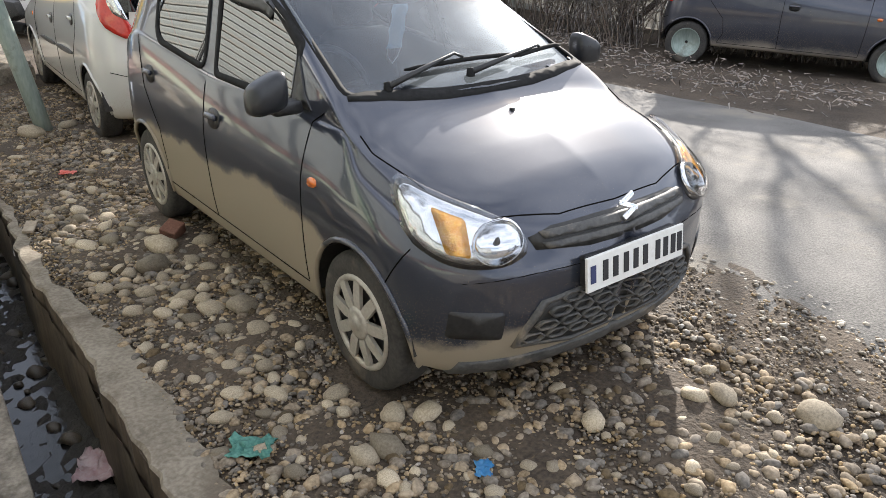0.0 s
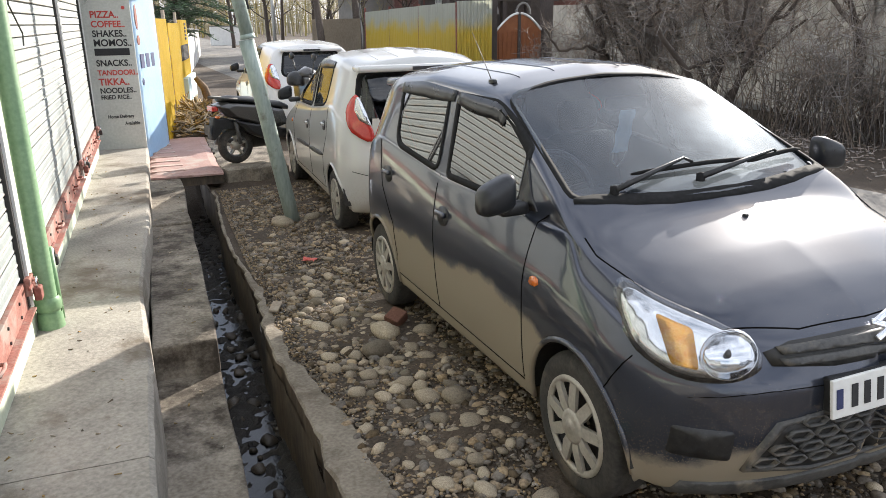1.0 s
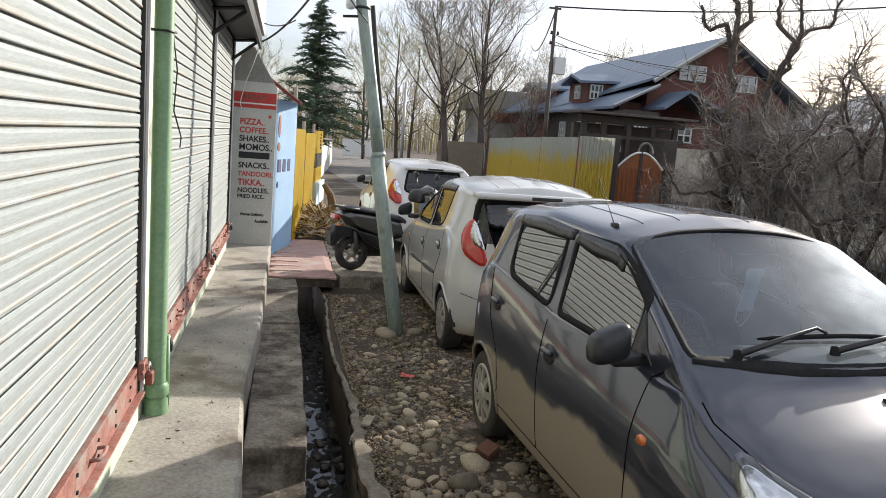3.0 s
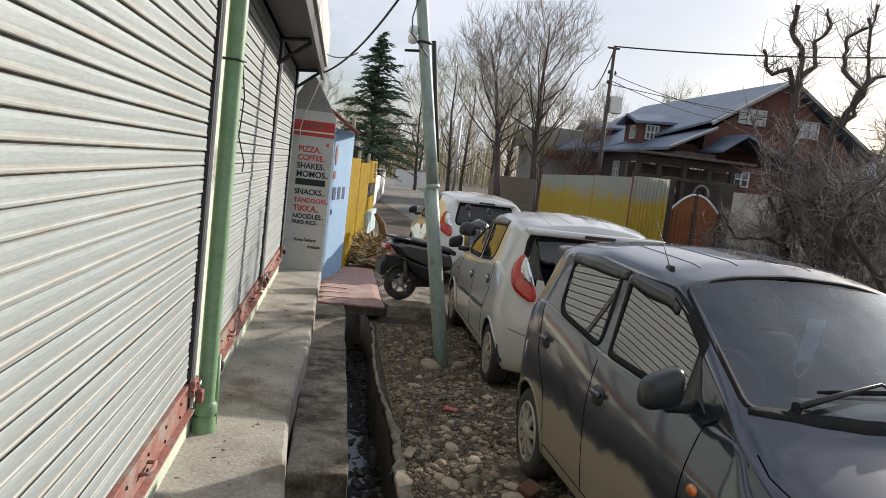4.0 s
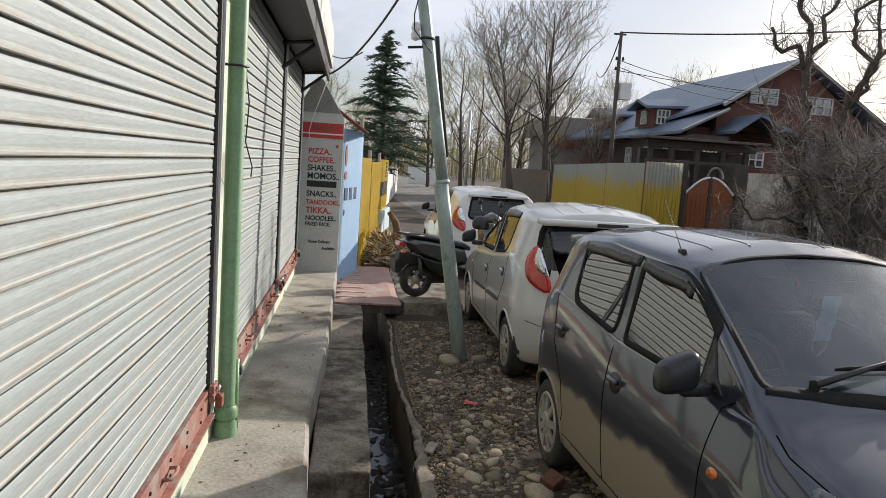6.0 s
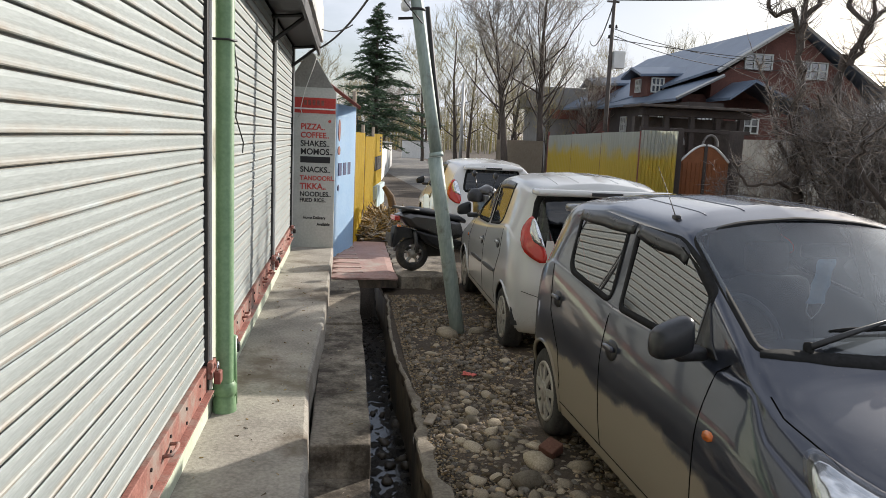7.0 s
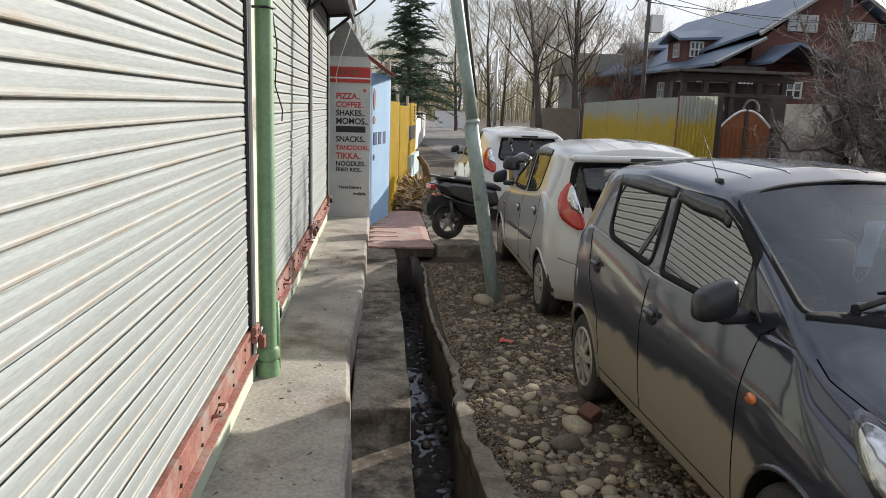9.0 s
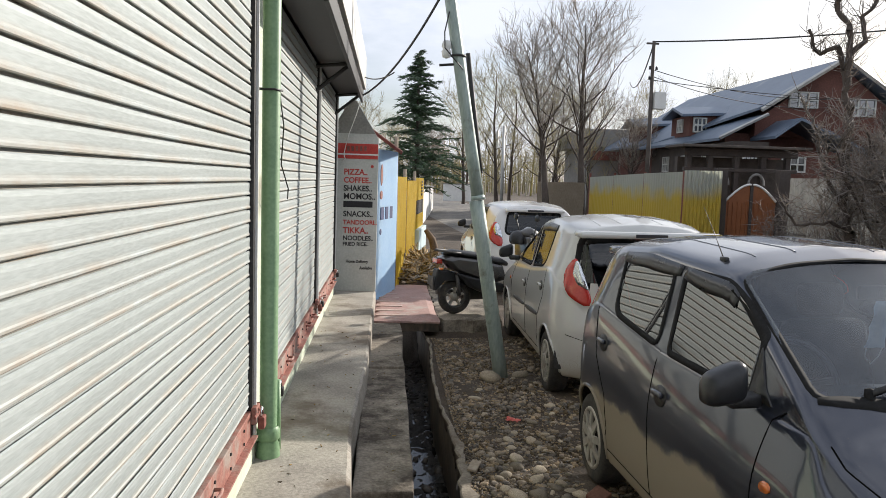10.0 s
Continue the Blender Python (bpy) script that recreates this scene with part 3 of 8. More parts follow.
class Shape:
    """A small hatchback: nose at y0, tail at y1, front axle at 0, rear axle at base."""

    def __init__(s, y0=-0.615, y1=2.79, base=2.36, half=0.745, top=1.50, sill=0.20, cowl=0.31, head=1.13, tail_top=2.60,
                 hood=1.0, nose=0.80, roof_half=0.545, belt=0.94, rear_lean=0.14, rise=0.05, door=0.37, glass_half=0.445):
        s.y0, s.y1, s.base, s.half, s.sill = y0, y1, base, half, sill
        s.cowl, s.head, s.tail_top, s.door, s.glass_half = cowl, head, tail_top, door, glass_half
        r = top - 1.50
        s.ztop = smooth_table([(y0, nose - 0.13), (y0 + 0.05, nose - 0.05), (y0 + 0.14, nose + 0.015), (y0 + 0.40, hood - 0.09), (0.10, hood - 0.025), (cowl, hood + 0.015),
                               (head, 1.425 + r), (head + 0.2, 1.475 + r), (1.75, top), (2.2, 1.488 + r), (tail_top, 1.445 + r),
                               (y1 - rear_lean + 0.06, 1.0), (y1 - 0.03, 0.80), (y1, 0.62)])
        s.zedge = smooth_table([(y0, nose - 0.20), (y0 + 0.14, nose - 0.06), (0.0, hood - 0.115), (cowl, hood - 0.045), (cowl + 0.12, hood + 0.03), (head, 1.355 + r), (1.75, 1.425 + r), (2.3, 1.405 + r),
                                (tail_top + 0.02, 1.34 + r), (y1 - rear_lean + 0.08, 0.98), (y1, 0.60)])
        s.wedge = smooth_table([(y0, half * 0.83), (0.0, half - 0.10), (cowl, half - 0.085), (head - 0.05, roof_half - 0.035), (1.3, roof_half - 0.012), (1.75, roof_half), (2.25, roof_half + 0.005), (tail_top, roof_half - 0.04), (y1 - rear_lean, half - 0.12), (y1, half - 0.08)])
        s.zbelt = smooth_table([(y0, nose - 0.26), (y0 + 0.15, nose - 0.13), (0.0, hood - 0.19), (cowl, belt - 0.02), (cowl + 0.5, belt), (1.3, belt + 0.2 * rise), (2.2, belt + 1.2 * rise), (2.35, belt + 1.2 * rise), (y1 - 0.15, belt), (y1, 0.56)])
        s.wbelt = smooth_table([(y0, half - 0.03), (0.0, half - 0.035), (cowl, half - 0.075), (1.2, half - 0.05), (2.2, half - 0.03), (y1, half - 0.04)])

    def plan(s, y):
        a = min(max((y - s.y0) / 0.46, 0.0004), 1.0)
        b = min(max((s.y1 - y) / 0.40, 0.0004), 1.0)
        return (1 - (1 - a) ** 2.9) ** 0.46 * (1 - (1 - b) ** 3.2) ** 0.45

    def section(s, y):
        k, h = s.plan(y), s.half
        zb, wb, ze, we, zt, zs = s.zbelt(y), s.wbelt(y), s.zedge(y), s.wedge(y), s.ztop(y), s.sill
        ze, zb = min(ze, zt - 0.012), min(zb, ze - 0.02)
        mid = max(zs + 0.16, min(0.62, zb - 0.06))
        pts = [(0, zs), (h * 0.5, zs), (h - 0.09, zs), (h - 0.035, zs + 0.015), (h - 0.022, zs + 0.07), (h - 0.006, (zs + mid) / 2), (h, mid), (h - 0.008, mid + (zb - mid) * 0.45),
               (wb, zb), (wb - 0.022, zb + 0.012), (we + 0.35 * (wb - we), zb + 0.62 * (ze - zb)), (we + 0.012, ze - 0.012), (we - 0.05, ze + 0.4 * (zt - ze)), (we * 0.55, ze + 0.82 * (zt - ze)), (0, zt)]
        pts = chaikin(pts, 2, closed=False)
        return [(x * k, z) for x, z in pts]

    def shift(s, y, z):
        """The nose leans back above the bumper and tucks in below; so does the tail."""
        f = min(max((0.25 - y) / (0.25 - s.y0), 0.0), 1.0) ** 2
        d = np.interp(z, [0.2, 0.3, 0.42, 0.58, 0.70, 0.80, 1.0], [0.075, 0.03, 0.0, 0.0, 0.045, 0.10, 0.16])
        g = min(max((y - s.base - 0.05) / (s.y1 - s.base - 0.05), 0.0), 1.0) ** 2
        e = np.interp(z, [0.2, 0.3, 0.42, 0.6, 0.75], [0.06, 0.02, 0.0, 0.0, 0.02])
        return y + f * float(d) - g * float(e)


M_DKVISOR = surface("smoked_plastic", (0.012, 0.013, 0.015), (0.02, 0.021, 0.023), 0.3, bump=0)
ARCH = 0.305


def build_car(name, m, label, shape, body_mat, tail="wrap", front=True, rear=True, steering=True, hub="spokes", sides=(-1, 1), fine=0.045, clad=None, tyre_r=0.268, lamp_in=0.0, side_glass=None):
    s = shape
    root = thing(name, m, label, "car")
    n0, n1 = 14, 12
    ys = [s.y0 + 0.46 * (1 - math.cos(math.pi / 2 * k / n0)) for k in range(n0)]
    ys += list(np.arange(s.y0 + 0.46, s.y1 - 0.34, fine))
    ys += [s.y1 - 0.34 * (1 - math.sin(math.pi / 2 * k / n1)) for k in range(n1 + 1)]
    bm = bmesh.new()
    rows = []
    for y in ys:
        sec = s.section(y)
        ring = [(x, z) for x, z in sec] + [(-x, z) for x, z in sec[-2:0:-1]]
        rows.append([bm.verts.new((x, s.shift(y, z), z)) for x, z in ring])
    nr = len(rows[0])
    for a, b in zip(rows, rows[1:]):
        for k in range(nr):
            bm.faces.new((a[k], b[k], b[(k + 1) % nr], a[(k + 1) % nr]))
    bm.faces.new(rows[0])
    bm.faces.new(rows[-1][::-1])
    bmesh.ops.recalc_face_normals(bm, faces=bm.faces)
    bm.normal_update()
    tree = BVHTree.FromBMesh(bm)
    # openings: windows and wheel arches
    ch, hh = s.cowl, s.head
    A = lambda y: s.zedge(y)
    B = lambda y: s.zbelt(y)
    w0 = s.door + 0.20
    front_win = [(w0, B(w0) + 0.03), (1.245, B(1.245) + 0.028), (1.295, A(1.295) - 0.04), (hh + 0.02, A(hh + 0.02) - 0.028), (0.6 * hh + 0.4 * w0, A(0.6 * hh + 0.4 * w0) - 0.022), (w0, max(A(w0) - 0.02, B(w0) + 0.05))]
    rear_win = [(1.385, B(1.385) + 0.028), (1.93, B(1.93) + 0.03), (2.00, B(2.00) + 0.07), (2.06, A(2.06) - 0.06), (1.75, A(1.75) - 0.04), (1.415, A(1.415) - 0.04)]
    side_wins = [rounded(front_win, 0.035), rounded(rear_win, 0.04)]
    wx0, wx1 = s.wbelt(ch) - 0.085, s.wedge(hh) - 0.035
    shield = rounded([(-wx0, ch + 0.10), (-wx1, hh - 0.03), (-wx1 * 0.5, hh + 0.005), (0, hh + 0.015), (wx1 * 0.5, hh + 0.005), (wx1, hh - 0.03), (wx0, ch + 0.10), (wx0 * 0.5, ch + 0.03), (0, ch + 0.005), (-wx0 * 0.5, ch + 0.03)], 0.05)
    gh = s.glass_half
    rear_glass = rounded([(-gh - 0.02, 1.02), (gh + 0.02, 1.02), (gh - 0.04, A(s.tail_top) + 0.005), (-gh + 0.04, A(s.tail_top) + 0.005)], 0.07)
    gone = []
    for f in bm.faces:
        c, n = f.calc_center_median(), f.normal
        if abs(n.x) > 0.5 and c.z > 0.85 and any(inside(w, c.y, c.z) for w in side_wins):
            gone.append(f)
        elif n.z > 0.3 and c.z > 0.95 and c.y < hh + 0.1 and inside(shield, c.x, c.y):
            gone.append(f)
        elif n.y > 0.3 and c.z > 0.95 and c.y > s.tail_top - 0.1 and inside(rear_glass, c.x, c.z):
            gone.append(f)
        elif abs(c.x) > 0.50 and any(math.hypot(c.y - ay, c.z - 0.27) < ARCH for ay in (0.0, s.base)):
            gone.append(f)
    bmesh.ops.delete(bm, geom=gone, context="FACES")
    for v in bm.verts:
        if abs(v.co.x) > 0.5:
            for ay in (0.0, s.base):
                d = Vector((v.co.y - ay, v.co.z - 0.27))
                if v.is_boundary and 0.02 < d.length < ARCH + 0.08 and v.co.z < 0.7:
                    d = d.normalized() * (ARCH + 0.012)
                    v.co.y, v.co.z = ay + d.x, max(0.27 + d.y, s.sill)
    body = part("body", bm, body_mat, root, smooth=True)

    def onto(origin, d):
        hit, nrm, _, _ = tree.ray_cast(Vector(origin) - Vector(d) * 3, Vector(d), 6)
        return hit, nrm

    def patch(pname, poly, way, material, parent=None, off=0.004, label2="", thick=0.012, cell=0.06, ring=None, fair=None):
        """A thin fitted piece, drawn on a plane and laid onto the body. way: 'l', 'r', 'f', 'b', 't' or a direction with its own axes."""
        axes = {"l": ((0, 1, 0), (0, 0, 1), (1, 0, 0)), "r": ((0, 1, 0), (0, 0, 1), (-1, 0, 0)), "f": ((1, 0, 0), (0, 0, 1), (0, 1, 0)),
                "b": ((1, 0, 0), (0, 0, 1), (0, -1, 0)), "t": ((1, 0, 0), (0, 1, 0), (0, 0, -1))}
        u, v, d = [Vector(q) for q in (axes[way] if isinstance(way, str) else way)]
        q = bmesh.new()
        vs = [q.verts.new((a, b, 0)) for a, b in poly]
        if ring is None:
            q.faces.new(vs)
        else:
            vi = [q.verts.new((a, b, 0)) for a, b in ring]
            for i in range(len(vs)):
                q.faces.new((vs[i - 1], vs[i], vi[i], vi[i - 1]))
        if ring is None:
            bmesh.ops.triangulate(q, faces=q.faces)
            for _ in range(5):
                long = [e for e in q.edges if e.calc_length() > cell]
                if not long:
                    break
                bmesh.ops.subdivide_edges(q, edges=long, cuts=1)
                bmesh.ops.triangulate(q, faces=q.faces)
            bmesh.ops.beautify_fill(q, faces=q.faces, edges=q.edges)
        miss = []
        for w in q.verts:
            hit, nrm = onto(u * w.co.x + v * w.co.y, d)
            if hit is None:
                miss.append(w)
            else:
                if nrm.dot(d) > 0:
                    nrm = -nrm
                w.co = hit + nrm * off
        bmesh.ops.delete(q, geom=miss, context="VERTS")
        if fair is not None:
            # one even curve for a pane
            i, j = [k for k in range(3) if k != fair]
            c = np.array([w.co[:] for w in q.verts])
            M = np.stack([np.ones(len(c)), c[:, i], c[:, j], c[:, i] ** 2, c[:, j] ** 2, c[:, i] * c[:, j]], 1)
            k = np.linalg.lstsq(M, c[:, fair], rcond=None)[0]
            for w, val in zip(q.verts, M @ k):
                w.co[fair] = val
        bmesh.ops.recalc_face_normals(q, faces=q.faces)
        tot = sum((f.normal.dot(d) for f in q.faces), 0.0)
        if tot > 0:
            bmesh.ops.reverse_faces(q, faces=q.faces)
        if thick:
            edge = [e for e in q.edges if e.is_boundary]
            r = bmesh.ops.extrude_edge_only(q, edges=edge)
            for w in r["geom"]:
                if isinstance(w, bmesh.types.BMVert):
                    w.co += d * thick
        return part(pname, q, material, parent or root, label2, smooth=True)

    def grow(poly, g):
        cx, cy = sum(p[0] for p in poly) / len(poly), sum(p[1] for p in poly) / len(poly)
        out = []
        n = len(poly)
        for i in range(n):
            (ax, ay), (bx, by) = poly[i - 1], poly[(i + 1) % n]
            tx, ty = bx - ax, by - ay
            ln = math.hypot(tx, ty) or 1
            nx, ny = ty / ln, -tx / ln
            if nx * (poly[i][0] - cx) + ny * (poly[i][1] - cy) < 0:
                nx, ny = -nx, -ny
            out.append((poly[i][0] + nx * g, poly[i][1] + ny * g))
        return out

    def seam(pts, way, width=0.006, material=None, pname="panel_gap"):
        """A panel gap: a thin dark groove strip."""
        axes = {"l": ((0, 1, 0), (0, 0, 1), (1, 0, 0)), "r": ((0, 1, 0), (0, 0, 1), (-1, 0, 0)), "f": ((1, 0, 0), (0, 0, 1), (0, 1, 0)),
                "b": ((1, 0, 0), (0, 0, 1), (0, -1, 0)), "t": ((1, 0, 0), (0, 1, 0), (0, 0, -1))}
        u, v, d = [Vector(q) for q in axes[way]]
        out = []
        for (a, b), (a2, b2) in zip(pts, pts[1:]):
            n = max(1, int(math.hypot(a2 - a, b2 - b) / 0.04))
            out += [(a + (a2 - a) * k / n, b + (b2 - b) * k / n) for k in range(n)]
        out.append(pts[-1])
        p3 = []
        for a, b in out:
            hit, nrm = onto(u * a + v * b, d)
            if hit is not None:
                p3.append(hit)
        if len(p3) > 2:
            q = bmesh.new()
            tube_into(q, p3, width / 2, 5)
            part(pname, q, material or M_GAP, root, smooth=True)

    for sd, way in ((-1, "l"), (1, "r")):
        for w, nm in zip(side_wins, ("front_side_window", "rear_side_window")):
            pane = patch(nm, grow(w, 0.012), way, side_glass or M_DKGLASS, off=-0.002, thick=0, fair=0)
            pane.visible_shadow = False
            patch("window_rubber", grow(w, 0.022), way, M_SEAL, parent=pane, off=0.004, ring=grow(w, -0.004), thick=0.01)
        # dark wind deflectors over the side windows
        for a, b in ((0.75 * hh + 0.25 * w0, 1.30), (1.345, 2.10)):
            n = 8
            up = [(a + (b - a) * k / n, A(a + (b - a) * k / n) - 0.018) for k in range(n + 1)]
            dn = [(a + (b - a) * k / n, A(a + (b - a) * k / n) - 0.092 + 0.10 * abs(k / n - 0.5) ** 2) for k in range(n, -1, -1)]
            patch("wind_deflector", up + dn, way, M_DKVISOR, off=0.006, thick=0.004, label2="smoked plastic wind deflector")
        # panel gaps
        dy = s.door
        seam([(dy + 0.03, 0.30), (dy + 0.01, 0.62), (dy, B(dy)), (dy - 0.05, B(dy) + 0.035)], way)
        seam([(1.31, 0.30), (1.32, 0.7), (1.315, B(1.315) + 0.01)], way)
        seam([(2.02, 0.31), (1.96, 0.42), (1.99, 0.60), (2.17, 0.80), (2.21, B(2.2))], way)
        seam([(dy + 0.03, 0.29), (2.02, 0.30)], way)
        seam([(-0.20, 0.50), (-0.32, 0.66)], way)
        # door handles
        for hy, hz in ((1.20, 0.80), (2.06, 0.885)):
            hit, nrm = onto((0, hy, hz), (1, 0, 0) if sd < 0 else (-1, 0, 0))
            cup = patch("door_handle", chaikin([(hy - 0.068, hz - 0.050), (hy + 0.062, hz - 0.044), (hy + 0.058, hz + 0.046), (hy - 0.072, hz + 0.040)], 2), way, M_BLKPL, off=0.004)
            q = box(-0.011, -0.062, -0.014, 0.011, 0.056, 0.014, 0.009, Matrix.Translation((hit.x + sd * 0.016, hy, hz + 0.010)))
            part("grip", q, body_mat, cup, smooth=True)
        # rub strip, repeater
        if clad:
            patch("rub_strip", chaikin([(ch + 0.30, 0.55), (1.27, 0.565), (1.27, 0.605), (ch + 0.30, 0.585)], 1), way, clad, off=0.012, thick=0.02)
            patch("rub_strip", chaikin([(1.35, 0.568), (1.98, 0.59), (1.98, 0.63), (1.35, 0.608)], 1), way, clad, off=0.012, thick=0.02)
        patch("side_repeater", chaikin([(0.23, 0.72), (0.295, 0.715), (0.29, 0.75), (0.235, 0.752)], 1), way, M_ORANGE, off=0.006, label2="orange side repeater lamp")
        # wing mirror: a squarish shell, rounder on its outer side, on a foot at the window's front corner
        q = bmesh.new()
        bmesh.ops.create_icosphere(q, subdivisions=3, radius=1)
        my, mz = s.door + 0.06, B(w0) + 0.10
        for v in q.verts:
            c = v.co
            c.x, c.y, c.z = [math.copysign(abs(t) ** 0.55, t) for t in c]
            taper = 1.0 - 0.16 * c.x * sd
            c.x, c.y, c.z = c.x * 0.078, (c.y * 0.065 if c.y < 0 else c.y * 0.03), c.z * 0.066 * taper - 0.02 * c.x * sd
            c += Vector((sd * (s.half + 0.075), my - 0.03 * c.x * sd, mz))
        mir = part("wing_mirror", q, M_DKVISOR, root, "black plastic wing mirror", smooth=True)
        part("mirror_arm", box(-0.06, -0.03, -0.025, 0.06, 0.05, 0.025, 0.015, Matrix.Translation((sd * (s.half - 0.015), my + 0.03, mz - 0.065))), M_BLKPL, mir, smooth=True)
        patch("mirror_sail", rounded([(w0 - 0.17, B(w0) + 0.02), (w0 - 0.01, B(w0) + 0.025), (w0 - 0.01, max(A(w0) - 0.03, B(w0) + 0.06)), (w0 - 0.10, B(w0) + 0.07)], 0.01), way, M_BLKPL, parent=mir, off=0.006, thick=0.008)
        # wheels and arches
        for ay in (0.0, s.base):
            lip = bmesh.new()
            pts = []
            for k in range(25):
                a = math.radians(-14 + 208 * k / 24)
                hit, nrm = onto((0, ay + (ARCH + 0.006) * math.cos(a), 0.27 + (ARCH + 0.006) * math.sin(a)), (1, 0, 0) if sd < 0 else (-1, 0, 0))
                if hit is not None:
                    pts.append(hit)
            tube_into(lip, pts, 0.012, 6)
            part("arch_lip", lip, body_mat, root, smooth=True)
            well = lathe([(ARCH + 0.02, 0.0), (ARCH + 0.02, -0.27 * sd), (0.02, -0.27 * sd)], 28)
            bmesh.ops.delete(well, geom=[f for f in well.faces if f.calc_center_median().z < -0.03], context="FACES")
            part("wheel_well", well, M_BLACKI, root).location = (sd * (s.half - 0.03), ay, 0.27)
            R = tyre_r
            prof = [(R * 0.67, -0.072), (R * 0.78, -0.08), (R * 0.92, -0.078), (R * 0.975, -0.066), (R, -0.045), (R - 0.006, -0.022), (R, -0.02), (R, 0.02), (R - 0.006, 0.022), (R, 0.045),
                    (R * 0.975, 0.066), (R * 0.92, 0.078), (R * 0.78, 0.08), (R * 0.67, 0.072)]
            tyre = part("tyre", lathe(prof, 40), M_RUBBER, root, smooth=True)
            tyre.location = (sd * (s.half - 0.095), ay, R - 0.004)
            rm = lathe([(R * 0.69, 0.070 * sd), (R * 0.66, 0.078 * sd), (R * 0.63, 0.062 * sd), (R * 0.6, 0.03 * sd), (0.02, 0.02 * sd)], 36)
            part("rim", rm, M_BLKPL if hub == "spokes" else M_STEEL, tyre, smooth=True)
            if hub == "spokes":
                cap = lathe([(R * 0.70, 0.066 * sd), (R * 0.685, 0.080 * sd), (R * 0.64, 0.083 * sd), (R * 0.595, 0.074 * sd), (R * 0.60, 0.066 * sd), (R * 0.70, 0.060 * sd)], 36)
                cap = part("hub_cap", cap, M_HUB, tyre, "dusty silver plastic hub cap", smooth=True)
                sp = bmesh.new()
                vs = []
                for r, hw, h in ((0.05, 0.017, 0.082), (0.09, 0.023, 0.086), (R * 0.62, 0.020, 0.081)):
                    vs += [sp.verts.new((h * sd, r, e * hw)) for e in (-1, 1)]
                    vs += [sp.verts.new(((h - 0.014) * sd, r, e * hw)) for e in (-1, 1)]
                for i in (0, 4):
                    sp.faces.new((vs[i], vs[i + 1], vs[i + 5], vs[i + 4]))
                    sp.faces.new((vs[i], vs[i + 4], vs[i + 6], vs[i + 2]))
                    sp.faces.new((vs[i + 1], vs[i + 3], vs[i + 7], vs[i + 5]))
                bmesh.ops.recalc_face_normals(sp, faces=sp.faces)
                spoke = part("spoke", sp, M_HUB, tyre)
                for k in range(9):
                    ob = spoke if k == 0 else new("spoke", spoke.data)
                    ob.parent = tyre
                    ob.rotation_euler = (2 * math.pi * k / 9 + 0.2, 0, 0)
                part("hub_centre", lathe([(0.066, 0.070 * sd), (0.064, 0.086 * sd), (0.045, 0.091 * sd), (0.028, 0.090 * sd), (0.026, 0.093 * sd), (0.001, 0.094 * sd)], 24), M_HUB, tyre, smooth=True)
    # windscreen and rear window
    pane = patch("windscreen", grow(shield, 0.012), "t", M_GLASS, off=-0.002, thick=0, fair=2)
    pane.visible_shadow = False
    patch("windscreen_seal", grow(shield, 0.016), "t", M_SEAL, parent=pane, off=0.003, ring=grow(shield, -0.008), thick=0.008)
    if rear:
        pane = patch("rear_window", grow(rear_glass, 0.015), "b", M_REARGLASS, off=0.002, thick=0)
        pane.visible_shadow = False
        patch("rear_window_seal", grow(rear_glass, 0.028), "b", M_SEAL, parent=pane, off=0.005, ring=grow(rear_glass, -0.006), thick=0.01)
        zt = s.ztop(s.tail_top) - 0.012
        part("spoiler", box(-gh - 0.03, s.tail_top - 0.10, zt - 0.045, gh + 0.03, s.tail_top + 0.13, zt + 0.008, 0.020), body_mat, root, smooth=True)
        part("stop_lamp", box(-0.13, s.tail_top + 0.126, zt - 0.034, 0.13, s.tail_top + 0.136, zt - 0.006, 0.003), M_BLKPL, root)
        part("rear_wiper", tube([(0.02, s.y1 - 0.13, 1.02), (-0.12, s.y1 - 0.15, 1.06), (-0.32, s.y1 - 0.16, 1.085)], [0.012, 0.007, 0.005], 6), M_SEAL, root, smooth=True)
        for sd in (-1, 1):
            if tail == "wrap":
                u = Vector((1, 0.75 * -sd, 0)).normalized()
                d = Vector((-sd * 0.75, -1, 0)).normalized()
                c0 = (Vector((sd * (s.half - 0.09), s.y1 - 0.16, 0))).dot(u) * sd - lamp_in
                lamp = patch("tail_lamp", chaikin([(sd * (c0 - 0.05), 1.20), (sd * (c0 - 0.005), 1.17), (sd * (c0 + 0.05), 1.08), (sd * (c0 + 0.04), 0.96), (sd * (c0 - 0.03), 0.87), (sd * (c0 - 0.17), 0.80), (sd * (c0 - 0.19), 0.88), (sd * (c0 - 0.13), 1.01), (sd * (c0 - 0.10), 1.12)], 1),
                             (u, (0, 0, 1), d), M_REDLENS, off=0.018, thick=0.03, label2="red wrap-round tail lamp")
                patch("clear_segment", rounded([(sd * (c0 - 0.072), 1.18), (sd * (c0 - 0.045), 1.165), (sd * (c0 - 0.035), 1.07), (sd * (c0 - 0.075), 0.99), (sd * (c0 - 0.168), 0.945), (sd * (c0 - 0.145), 1.01), (sd * (c0 - 0.108), 1.11)], 0.015), (u, (0, 0, 1), d), M_LAMP, parent=lamp, off=0.022, thick=0.02)
            else:
                patch("tail_lamp", chaikin([(sd * (s.half - 0.18), 0.75), (sd * (s.half - 0.06), 0.75), (sd * (s.half - 0.07), 1.15), (sd * (s.half - 0.13), 1.15)], 1), "b", M_REDLENS, off=0.015, thick=0.06, label2="tall red tail lamp")
        patch("number_plate", [(-0.22, 0.60), (0.22, 0.60), (0.22, 0.70), (-0.22, 0.70)], "b", M_PLATE, off=0.012)
